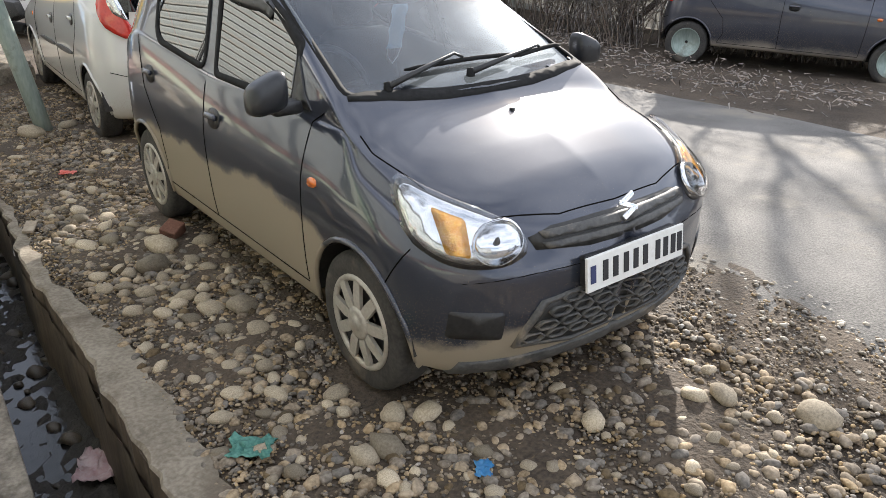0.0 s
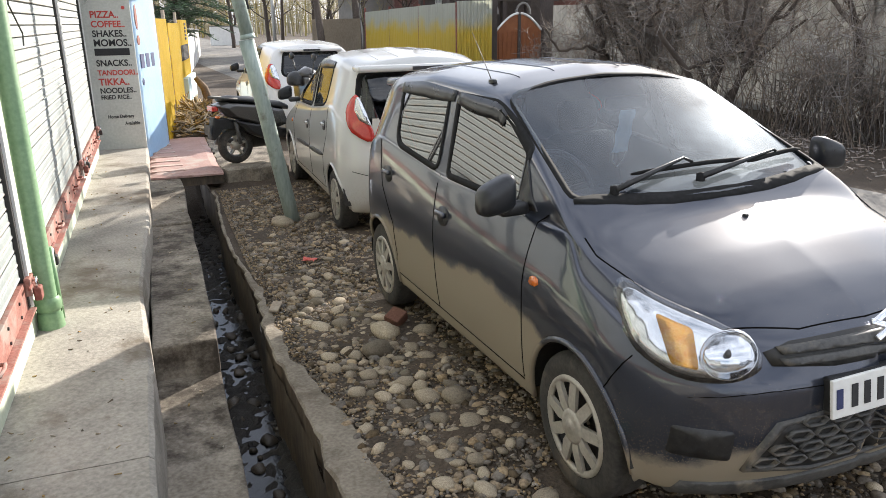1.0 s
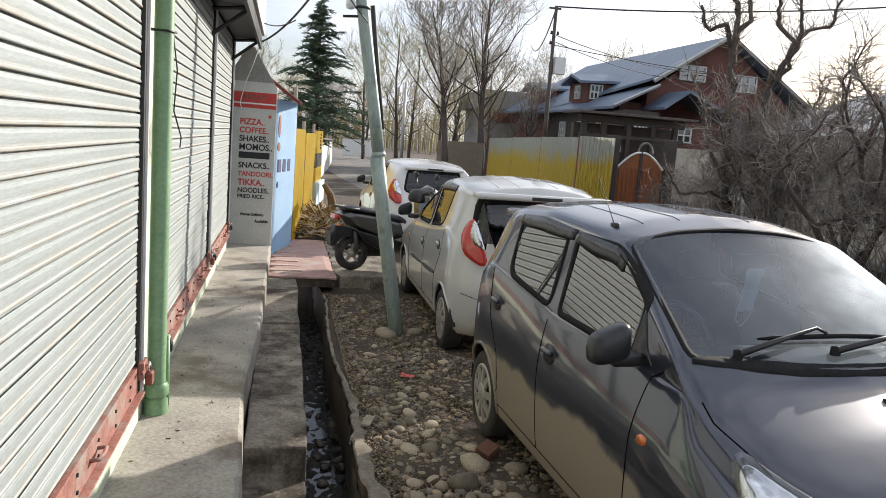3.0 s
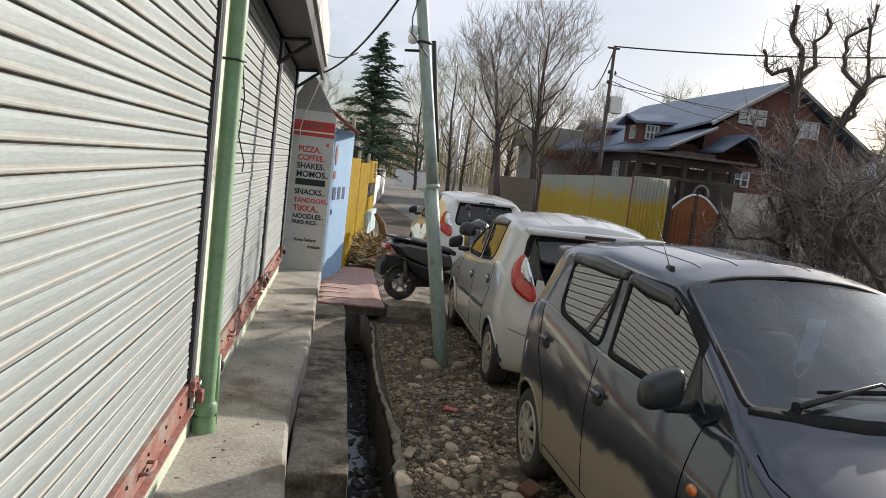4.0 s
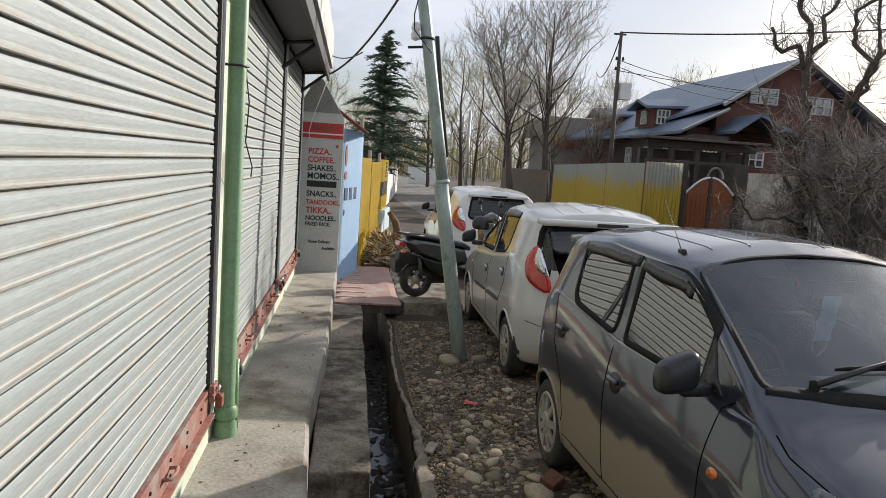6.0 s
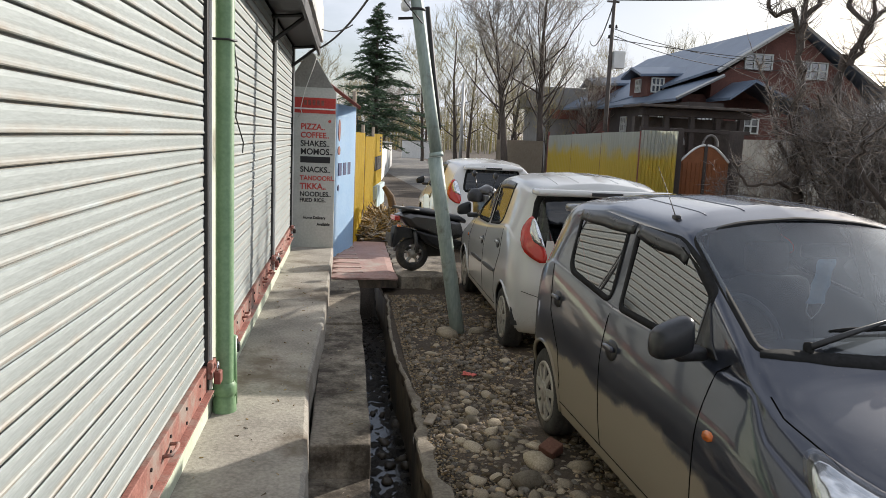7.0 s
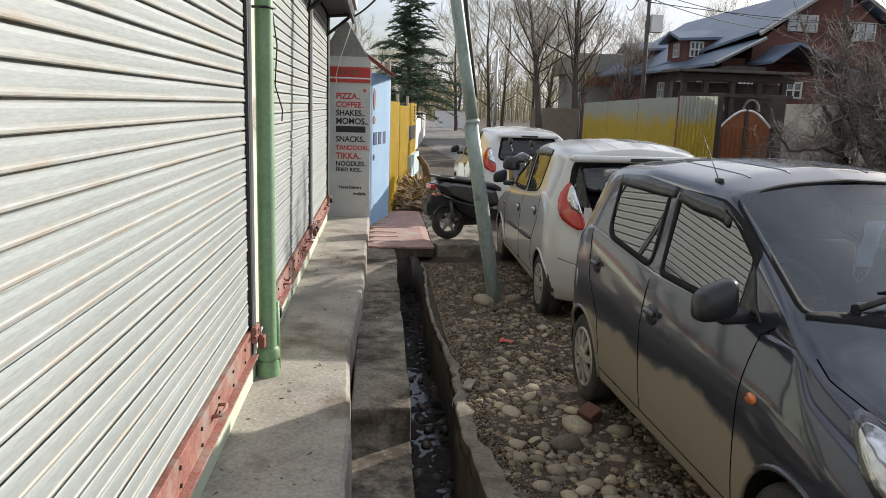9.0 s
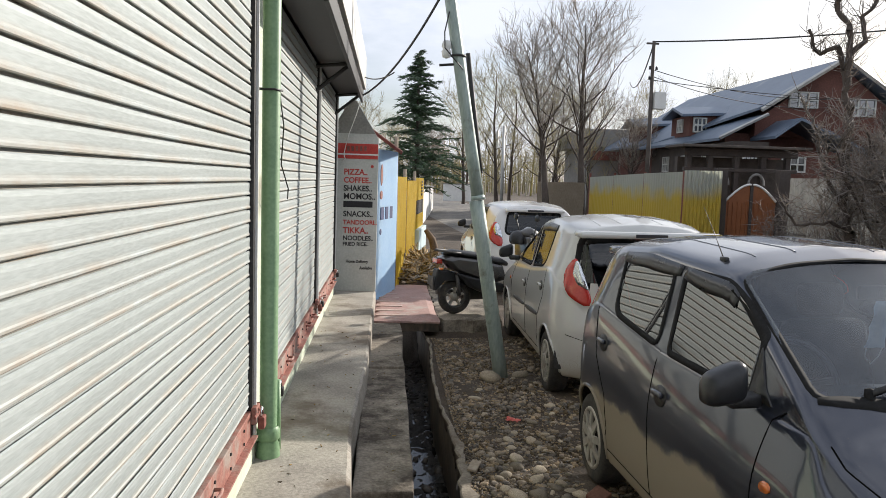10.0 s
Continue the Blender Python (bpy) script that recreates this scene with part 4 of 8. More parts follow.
        seam([(-s.half + 0.10, 0.57), (-0.5, 0.53), (0.5, 0.53), (s.half - 0.10, 0.57)], "b")
    # roof ribs and antenna
    for x in (-0.36, -0.18, 0.18, 0.36):
        seam([(x, hh + 0.15), (x * 0.97, s.tail_top - 0.12)], "t", 0.007, body_mat, "roof_rib")
    if front:
        seam([(-s.wedge(0.25) + 0.005, ch - 0.05), (-s.wedge(0.0) + 0.01, 0.0), (-s.half * 0.80, -0.28), (-0.50, -0.43), (-0.25, -0.505), (0, -0.525), (0.25, -0.505), (0.50, -0.43), (s.half * 0.80, -0.28), (s.wedge(0.0) - 0.01, 0.0), (s.wedge(0.25) - 0.005, ch - 0.05)], "t", 0.006)
    # cabin
    part("cabin_floor", box(-s.half + 0.12, 0.35, 0.26, s.half - 0.12, 2.5, 0.34), M_TRIM, root)
    part("dashboard", box(-s.half + 0.10, ch - 0.02, 0.62, s.half - 0.10, ch + 0.60, 0.958, 0.03), M_TRIM, root, smooth=True)
    for x in (-0.34, 0.34):
        seat = part("seat", box(x - 0.23, 1.05, 0.36, x + 0.23, 1.52, 0.55, 0.05), M_SEAT, root, smooth=True)
        part("seat_back", box(-0.22, -0.07, 0, 0.22, 0.07, 0.58, 0.05, Matrix.Translation((x, 1.56, 0.5)) @ pose(0, 0, 0, -14)), M_SEAT, seat, smooth=True)
        part("head_rest", box(-0.12, -0.05, 0, 0.12, 0.05, 0.17, 0.04, Matrix.Translation((x, 1.71, 1.08)) @ pose(0, 0, 0, -8)), M_SEAT, seat, smooth=True)
    part("rear_bench", box(-0.58, 2.05, 0.40, 0.58, 2.20, 0.98, 0.05), M_SEAT, root, smooth=True)
    if steering:
        q = bmesh.new()
        ringp = [(0.175 * math.cos(2 * math.pi * k / 28), 0.175 * math.sin(2 * math.pi * k / 28), 0) for k in range(29)]
        tube_into(q, ringp, 0.015, 8, caps=False)
        tube_into(q, [(-0.16, 0, 0), (0, -0.02, 0.0), (0.16, 0, 0)], 0.02, 6)
        tube_into(q, [(0, 0, 0), (0, -0.16, 0)], 0.02, 6)
        bmesh.ops.transform(q, matrix=Matrix.Translation((-0.34, ch + 0.66, 0.95)) @ pose(0, 0, 0, 65), verts=q.verts)
        part("steering_wheel", q, M_BLKPL, root, smooth=True)
    return root, patch, seam, onto, body


ALTO = Shape(base=2.29, cowl=0.125, head=0.925, roof_half=0.565, belt=0.945, rise=0.105, door=0.345, glass_half=0.47)
CAR1 = pose(2.022, 1.973, 0.160, -2.3, -1.57, 0.48)
car, patch, seam, onto, car_body = build_car("hatchback_car", CAR1, "dark graphite grey hatchback, dusty and mud-splashed, parked on gravel", ALTO, P_GREY, lamp_in=0.13)


def corner_axes(sd, k=0.8):
    """Plane facing a front corner."""
    d = Vector((-sd * k, 1, 0)).normalized()
    return (Vector((1, sd * k, 0)).normalized(), Vector((0, 0, 1)), d)


# front end of the graphite car
for sd in (-1, 1):
    ax = corner_axes(sd)
    u = ax[0]
    c0 = Vector((sd * 0.56, -0.40, 0)).dot(u) * sd
    P = lambda a, z: (sd * (c0 + a), z)
    outer = chaikin([P(0.235, 0.845), P(0.10, 0.800), P(-0.08, 0.745), P(-0.185, 0.690), P(-0.19, 0.625), P(-0.10, 0.603), P(0.03, 0.618), P(0.14, 0.665), P(0.215, 0.745)], 2)
    lamp = patch("headlamp", outer, ax, M_BLKPL, off=0.006, label2="large swept headlamp with amber indicator")
    inn = [(sd * c0 + (a - sd * c0 - sd * 0.01) * 0.92 + sd * 0.01, 0.715 + (b - 0.715) * 0.88) for a, b in outer]
    patch("reflector", inn, ax, M_LAMP, parent=lamp, off=0.012, thick=0.01)
    patch("indicator_lens", rounded([P(0.105, 0.765), P(0.0, 0.735), P(-0.02, 0.640), P(0.055, 0.655)], 0.012), ax, M_AMBER, parent=lamp, off=0.020, thick=0.014)
    bowl = [(sd * (c0 - 0.10) + 0.076 * math.cos(2 * math.pi * k / 24), 0.672 + 0.056 * math.sin(2 * math.pi * k / 24)) for k in range(24)]
    patch("lamp_bowl", bowl, ax, M_BOWL, parent=lamp, off=0.020, thick=0.014)
    patch("bowl_rim", [(sd * (c0 - 0.10) + 0.079 * math.cos(2 * math.pi * k / 24), 0.672 + 0.059 * math.sin(2 * math.pi * k / 24)) for k in range(24)], ax, M_CHROME, parent=lamp, off=0.024, ring=bowl, thick=0.012)
    patch("bulb_cap", [(sd * (c0 - 0.095) + 0.009 * math.cos(2 * math.pi * k / 12), 0.675 + 0.009 * math.sin(2 * math.pi * k / 12)) for k in range(12)], ax, M_GREYPL, parent=lamp, off=0.03, thick=0.012)
    lens = patch("lens", outer, ax, M_LENS, parent=lamp, off=0.030, thick=0.02)
    lens.visible_shadow = False
    # recess in the bumper corner
    patch("fog_lamp_blank", rounded([(sd * 0.655, 0.37), (sd * 0.50, 0.35), (sd * 0.50, 0.455), (sd * 0.65, 0.47)], 0.012), "f", M_BLKPL, off=0.003)
# upper grille with two slats
patch("upper_grille", chaikin([(-0.37, 0.622), (0.37, 0.622), (0.40, 0.695), (0, 0.705), (-0.40, 0.695)], 1), "f", M_BLACKI, off=0.004)
for z in (0.645, 0.675):
    patch("grille_slat", [(-0.34, z - 0.008), (0.34, z - 0.008), (0.35, z + 0.008), (0, z + 0.012), (-0.35, z + 0.008)], "f", M_GREYPL, off=0.016, thick=0.016)
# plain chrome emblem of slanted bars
spot, _ = onto((0, 0, 0.705), (0, 1, 0))
badge = Matrix.Translation(spot + Vector((0, -0.034, 0.012))) @ pose(0, 0, 0, -28)
for x, z, w, turn in ((0.004, 0.024, 0.038, 20), (0.0, 0.0, 0.042, -24), (-0.004, -0.024, 0.038, 20)):
    part("emblem_bar", box(-w, -0.006, -0.010, w, 0.006, 0.010, 0.003, badge @ Matrix.Translation((x, 0, z)) @ pose(0, 0, 0, 0, -turn, 0)), M_CHROME, car, smooth=True)
# lower grille with hexagon mesh
grille_poly = [(-0.47, 0.285), (0.47, 0.285), (0.43, 0.40), (0.36, 0.50), (-0.36, 0.50), (-0.43, 0.40)]
grille = patch("lower_grille", chaikin(grille_poly, 1), "f", M_BLACKI, off=0.003)
patch("grille_frame", chaikin(grille_poly, 1), "f", M_GREYPL, parent=grille, off=0.014, ring=[(a * 0.955, 0.39 + (b - 0.39) * 0.88) for a, b in chaikin(grille_poly, 1)], thick=0.02)
hx, hz = 0.088, 0.050
for j in range(-1, 6):
    for i in range(-6, 7):
        cx, cz = (i + 0.5 * (j % 2)) * hx, 0.30 + j * hz * 0.86
        hexa = [(cx + 0.5 * hx * a, cz + 0.5 * hz * b) for a, b in ((-0.55, 0.72), (0.55, 0.72), (1.0, 0.0), (0.55, -0.72), (-0.55, -0.72), (-1.0, 0.0))]
        if all(inside(grille_poly, a, b) for a, b in hexa):
            patch("mesh_cell", hexa, "f", M_GREYPL, parent=grille, off=0.018, ring=[(cx + (a - cx) * 0.80, cz + (b - cz) * 0.74) for a, b in hexa], thick=0.016)
# number plate with its characters as plain bars
plate = part("number_plate", box(-0.25, -0.006, -0.06, 0.25, 0.006, 0.06, 0.003, Matrix.Translation((0, -0.640, 0.547)) @ pose(0, 0, 0, -6)), M_PLATE, car, "white number plate with dark characters")
for x in (-0.165, -0.115, -0.062, -0.012, 0.038, 0.105, 0.148, 0.19, 0.226):
    part("character_bar", box(x - 0.012, -0.009, -0.034, x + 0.012, -0.0062, 0.036, 0, Matrix.Translation((0, -0.640, 0.547)) @ pose(0, 0, 0, -6)), M_INK, plate)
part("state_mark", box(-0.236, -0.009, -0.03, -0.212, -0.0062, 0.03, 0, Matrix.Translation((0, -0.640, 0.547)) @ pose(0, 0, 0, -6)), M_NAVY, plate)
part("plate_holder", box(-0.235, -0.004, -0.05, 0.235, 0.03, 0.055, 0.008, Matrix.Translation((0, -0.622, 0.547)) @ pose(0, 0, 0, -6)), M_BLKPL, car)
seam([(-0.62, 0.565), (-0.40, 0.575), (0.40, 0.575), (0.62, 0.565)], "f", 0.003)
# skirt under the bumper
patch("bumper_skirt", [(-0.62, 0.215), (0.62, 0.215), (0.60, 0.265), (-0.60, 0.265)], "f", M_GREYPL, off=0.012, thick=0.03)
# wipers, washer nozzle, cowl, aerial
for (ax_, ay_), (ex, ey), (bx0, by0), (bx1, by1) in (((-0.43, 0.20), (-0.07, 0.285), (-0.32, 0.262), (0.24, 0.262)), ((-0.05, 0.19), (0.38, 0.285), (0.22, 0.245), (0.56, 0.315))):
    hits = []
    for k in range(9):
        h, nrm = onto((bx0 + (bx1 - bx0) * k / 8, by0 + (by1 - by0) * k / 8, 0), (0, 0, -1))
        hits.append(h + nrm * 0.018)
    q = bmesh.new()
    tube_into(q, hits, [0.005] + [0.010] * 7 + [0.005], 6)
    wiper = part("wiper", q, M_SEAL, car, "black wiper resting on the windscreen", smooth=True)
    h, nrm = onto((ax_, ay_, 0), (0, 0, -1))
    e, en = onto((ex, ey, 0), (0, 0, -1))
    part("wiper_arm", tube([h + nrm * 0.022, h.lerp(e, 0.55) + nrm * 0.032, e + en * 0.036, hits[4] + en * 0.012], [0.012, 0.010, 0.006, 0.006], 6), M_BLKPL, wiper, smooth=True)
    part("wiper_pivot", lathe([(0.001, 0.034), (0.016, 0.03), (0.018, 0.0)], 10, "z"), M_SEAL, wiper, smooth=True).location = h
patch("cowl_panel", chaikin([(-0.60, 0.20), (-0.3, 0.125), (0, 0.11), (0.3, 0.125), (0.60, 0.20), (0.585, 0.235), (0.3, 0.165), (0, 0.145), (-0.3, 0.165), (-0.585, 0.235)], 1), "t", M_SEAL, off=0.007)
h, nrm = onto((-0.02, -0.02, 0), (0, 0, -1))
part("washer_nozzle", box(-0.008, -0.010, -0.004, 0.008, 0.008, 0.008, 0.003, Matrix.Translation(h)), M_BLKPL, car, smooth=True)
h, nrm = onto((-0.47, 1.14, 0), (0, 0, -1))
aerial = part("aerial", tube([h, h + Vector((0.01, 0.12, 0.11)), h + Vector((0.03, 0.28, 0.23))], [0.0028, 0.0016, 0.001], 6), M_GREYPL, car, smooth=True)
part("aerial_base", box(-0.012, -0.03, -0.008, 0.012, 0.022, 0.014, 0.006, Matrix.Translation(h)), M_BLKPL, aerial, smooth=True)
# mask hanging from the inner mirror
part("inner_mirror", box(-0.11, -0.015, -0.03, 0.11, 0.015, 0.03, 0.012, Matrix.Translation((0.06, 0.84, 1.30))), M_BLKPL, car, smooth=True)
q = bmesh.new()
g = [[q.verts.new((0.045 - 0.006 * j + 0.040 * (i / 3 - 0.5) * 2, 0.80 + 0.008 * math.sin(3.1 * i + 2 * j), 1.27 - 0.027 * j)) for i in range(4)] for j in range(8)]
for j in range(7):
    for i in range(3):
        q.faces.new((g[j][i], g[j][i + 1], g[j + 1][i + 1], g[j + 1][i]))
bmesh.ops.solidify(q, geom=list(q.faces), thickness=0.003)
mask = part("face_mask", q, M_MASK, car, "pale blue cloth mask hanging from mirror", smooth=True)
part("ear_loop", tube([(-0.033, 0.80, 1.085), (-0.035, 0.80, 1.045), (-0.012, 0.80, 1.015), (0.02, 0.80, 1.045), (0.04, 0.80, 1.085)], 0.0022, 5), M_WHITEP, mask, smooth=True)

# silver hatchback ahead, tail towards the camera
K10 = Shape(y0=-0.64, y1=2.86, top=1.535, tail_top=2.72, belt=0.95, rear_lean=0.10, roof_half=0.575, rise=0.09, glass_half=0.55)
build_car("hatchback_car", pose(2.19, 8.62, 0.02, 0.2, 0.4, 179.0), "silver hatchback with red tail lamps, muddy sills, parked on gravel", K10, P_SILVER, front=False, fine=0.04, clad=M_GREYPL, lamp_in=0.02, side_glass=M_PALEGLASS)
# white car farther on
FAR = Shape(y0=-0.72, y1=3.05, base=2.42, half=0.80, top=1.52, tail_top=2.80, roof_half=0.60, rear_lean=0.2)
build_car("hatchback_car", pose(2.30, 14.5, 0.0, 0, 0, 181.0), "white hatchback with red tail lamps parked beyond", FAR, P_WHITE, front=False, fine=0.08, side_glass=M_PALEGLASS)
# tall dark blue car across the road
TALL = Shape(y0=-0.70, y1=2.82, base=2.40, half=0.76, top=1.66, hood=1.08, nose=0.86, belt=1.02, tail_top=2.70, rear_lean=0.08, roof_half=0.60, sill=0.24)
d_suv = Vector((0.44, -0.90, 0)).normalized()
a_suv = math.degrees(math.atan2(d_suv.x, -d_suv.y))
near_rear = Vector((8.62, 5.92, 0.10))
side = Vector((-d_suv.y, d_suv.x, 0))
side = side if side.x > 0 else -side
suv_at = near_rear + side * 0.72 + d_suv * 2.40
build_car("hatchback_car", pose(suv_at.x, suv_at.y, 0.10, 0, 0, a_suv), "tall dark blue car parked across the road", TALL, P_BLUE, tail="tall", front=False, hub="steel", fine=0.07, steering=False)

# ---- ground, road, drain ----
DRAIN_L, DRAIN_R, DRAIN_Z = 0.20, 0.50, -0.42


def steps(a, b, d):
    return list(np.linspace(a, b, max(2, int(round((b - a) / d)) + 1)))


def drain_right(y):
    return DRAIN_R + 0.05 * noise.noise((0.0, y * 0.8, 1.3)) + 0.015 * noise.noise((3.0, y * 5, 0)) + 0.02 * min(max(3.5 - y, 0), 2.5)


gx = [0.0, 0.05, 0.12, 0.20] + [0.2 + 0.07 * k for k in range(1, 40)] + [3.3, 3.8, 4.5, 6, 8, 10, 14, 20, 40, 90, 250, 800]
gy = [-800, -200, -60, -20, -8, -4, -2] + steps(-1.5, 12, 0.075) + [12.6, 14, 16, 19, 23, 28, 36, 60, 150, 400, 1500]
bm = bmesh.new()
grid = []
for y in gy:
    row = []
    for x in gx:
        px = drain_right(min(max(y, -2), 12)) + x
        z = ground_z(px, y)
        if x < 4.5 and -2 < y < 12.5:
            z += 0.022 * noise.fractal((px * 2.2, y * 2.2, 0), 1.0, 2.0, 4) + 0.010 * noise.noise((px * 14, y * 14, 3))
            if x < 0.2:
                z = min(z, ground_z(px, y) - 0.012)
        row.append(bm.verts.new((px, y, z)))
    grid.append(row)
for a, b in zip(grid, grid[1:]):
    for i in range(len(gx) - 1):
        bm.faces.new((a[i], a[i + 1], b[i + 1], b[i]))
ground = tagged(part("ground", bm, M_GROUND, smooth=True), "brown gravelly earth verge with river stones", "ground", kind="structure")
# land behind the shops
bm = sheet([-800, -200, -60, -20, -8, -6.0], [-800, -100, 0, 30, 100, 400, 1500], lambda x, y: 0.1)
tagged(part("ground_behind_shops", bm, M_GROUND), "bare earth behind the shops", "ground", kind="structure")
bm = sheet([-6.0, -2, -0.3, 0.2, DRAIN_R + 0.02], [11.4, 13, 16, 20, 30, 60, 200, 1500], lambda x, y: 0.10 + 0.03 * noise.noise((x * 2, y * 2, 0)))
tagged(part("ground_beyond_slab", bm, M_GROUND), "earth strip beside the yellow fence", "ground", kind="structure")

bm = sheet([-6.0, -2, -0.3, 0.2, DRAIN_R + 0.2], [-800, -200, -60, -20, -8, -2.98], lambda x, y: 0.24 + 0.02 * noise.noise((x * 2, y * 2, 0)))
tagged(part("ground_before_shops", bm, M_GROUND), "earth at the end of the shop row", "ground", kind="structure")


def road_edge(y):
    return 3.05 + 0.25 * noise.noise((y * 0.5, 0, 7)) + 0.08 * noise.noise((y * 2.7, 0, 2)) - 0.045 * min(max(y - 12, 0), 30)


ry = [-300, -60, -20, -6, -3] + steps(-2, 14, 0.2) + [16, 19, 23, 28, 34, 45, 70, 120, 300]
bm = bmesh.new()
grid = []
for y in ry:
    e = road_edge(y)
    far_edge = 6.9 + 0.25 * noise.noise((y * 0.4, 5, 1)) if y < 16 else 6.3 + 0.1 * noise.noise((y, 0, 0))
    grid.append([bm.verts.new((e + (far_edge - e) * k / 8, y, (ground_z(e, y) - 0.012 if k == 0 else ground_z(4.0, y) - 0.01 if k == 8 else ground_z(4.0, y) + 0.010 + 0.02 * (1 - (k / 4 - 1) ** 2)))) for k in range(9)])
for a, b in zip(grid, grid[1:]):
    for i in range(8):
        bm.faces.new((a[i], a[i + 1], b[i + 1], b[i]))
tagged(part("road", bm, M_ROAD, smooth=True), "dusty grey asphalt road with ragged edges", "road", kind="structure")

# kerb strip along the drain, broken on its outer side
sy = steps(-1.5, 8.4, 0.06)
bm = bmesh.new()
grid = []
for y in sy:
    a = drain_right(y)
    w = 0.07 + 0.10 * min(max(3.7 - y, 0), 1) + 0.025 * noise.noise((y * 2.1, 4, 4)) + 0.03 * noise.noise((y * 7, 4, 9)) + 0.02 * noise.noise((y * 23, 4, 9))
    w *= 1.0 if y < 4.4 else max(0.25, 1 - (y - 4.4) * 0.6)
    z = ground_z(a, y) + 0.014
    chip = 0.035 * max(0, noise.noise((y * 6, 1, 5))) + 0.02 * max(0, noise.noise((y * 17, 1, 5)))
    grid.append([bm.verts.new(c) for c in ((a - 0.010 + chip, y, -0.07), (a - 0.012 + chip, y, z - 0.008 - 0.6 * chip), (a - 0.004 + chip * 1.3, y, z), (a + w * 0.5, y, z + 0.003 * noise.noise((y * 9, 0, 0))), (a + w, y, z - 0.004), (a + w + 0.012, y, z - 0.06))])
for a, b in zip(grid, grid[1:]):
    for i in range(5):
        bm.faces.new((a[i], a[i + 1], b[i + 1], b[i]))
bmesh.ops.recalc_face_normals(bm, faces=bm.faces)
for f in bm.faces:
    # the side towards the drain is stained like the wall below it
    if abs(f.normal.x) > 0.7 and f.calc_center_median().z < ground_z(0.6, f.calc_center_median().y) - 0.005:
        f.material_index = 1
kerb = tagged(part("kerb", bm, M_KERB), "broken concrete edge strip of the open drain", "kerb", kind="structure")
kerb.data.materials.append(M_WET)
# drain: inner lining, mud and black water
bm = sheet(steps(DRAIN_L - 0.05, 0.72, 0.025), steps(-1, 9, 0.025), lambda x, y: DRAIN_Z + 0.006 + 0.03 * noise.noise((x * 5, y * 2.0, 2)) + 0.045 * noise.noise((x * 21, y * 16, 5)))
tagged(part("drain_floor", bm, M_MUD, smooth=True), "black mud on the drain floor", "drain", kind="structure")
bm = sheet([DRAIN_L - 0.05, 0.72], [-3, 3, 7, 12], lambda x, y: DRAIN_Z + 0.004)
tagged(part("drain_water", bm, M_WATER), "black standing water in the open drain", "water", kind="structure")
bm = bmesh.new()
grid = [[bm.verts.new((drain_right(y) - 0.016 + 0.012 * noise.noise((y * 4, z * 6, 1)), y, z)) for z in (-0.5, -0.3, -0.15, -0.02)] for y in steps(-3, 12, 0.1)]
for a, b in zip(grid, grid[1:]):
    for i in range(3):
        bm.faces.new((a[i], a[i + 1], b[i + 1], b[i]))
tagged(part("drain_wall", bm, M_WET, smooth=True), "stained wet concrete side of the drain", "drain", kind="structure")


# ledge of three levels between drain and shop platform
def ledge_block(y0, y1, z, label):
    bm = box(-0.14, y0, -0.55, DRAIN_L, y1, z, 0.012)
    bmesh.ops.subdivide_edges(bm, edges=[e for e in bm.edges if e.calc_length() > 0.4], cuts=14, use_grid_fill=True)
    for v in bm.verts:
        v.co += Vector((0.012 * noise.noise(v.co * 3.1), 0.008 * noise.noise(v.co * 4), 0.008 * noise.noise(v.co * 5 + Vector((5, 0, 0)))))
        if v.co.x > 0.1:
            v.co.x += 0.03 * noise.noise((0, v.co.y * 1.2, 2))
    return tagged(part("ledge", bm, M_LEDGE), label, "ledge", kind="structure")


ledge_block(-3.0, 3.93, -0.075, "low worn concrete ledge beside the drain")
ledge_block(3.92, 6.55, 0.125, "raised dirty concrete ledge beside the drain")
ledge_block(6.54, 8.60, 0.145, "pale concrete ledge before the paving slab")

# shop platform
PLAT = 0.333


def platform_edge(y):
    return -0.115 - 0.05 * min(max((y - 3.2) / 1.1, 0), 1) + 0.045 * min(max((y - 4.45) / 1.6, 0), 1) + 0.008 * noise.noise((y * 3, 2, 2))


for y0, y1 in ((-3.0, 2.45), (2.456, 4.335), (4.341, 6.60), (6.606, 9.80)):
    bm = bmesh.new()
    grid = []
    for y in steps(y0, y1, 0.08):
        e = platform_edge(y)
        chip = 0.02 * max(0, noise.noise((y * 5, 8, 1)) - 0.15)
        t = PLAT + 0.004 * noise.noise((y * 2, 0, 0)) + (0.006 if y < 4.34 else 0)
        grid.append([bm.verts.new(c) for c in ((-0.80, y, t), (-0.5, y, t + 0.003), (-0.25, y, t), (e - 0.02 - chip, y, t), (e - chip, y, t - 0.015 - chip), (e + 0.004, y, t - 0.10), (e + 0.012, y, -0.5))])
    for a, b in zip(grid, grid[1:]):
        for i in range(6):
            bm.faces.new((a[i], b[i], b[i + 1], a[i + 1]))
    bm.faces.new(grid[0])
    bm.faces.new(grid[-1][::-1])
    bmesh.ops.recalc_face_normals(bm, faces=bm.faces)
    tagged(part("shop_platform", bm, M_CONC), "worn grey concrete platform before the shops", "platform", kind="structure")

# ---- shop row ----
WALL_X = -0.66
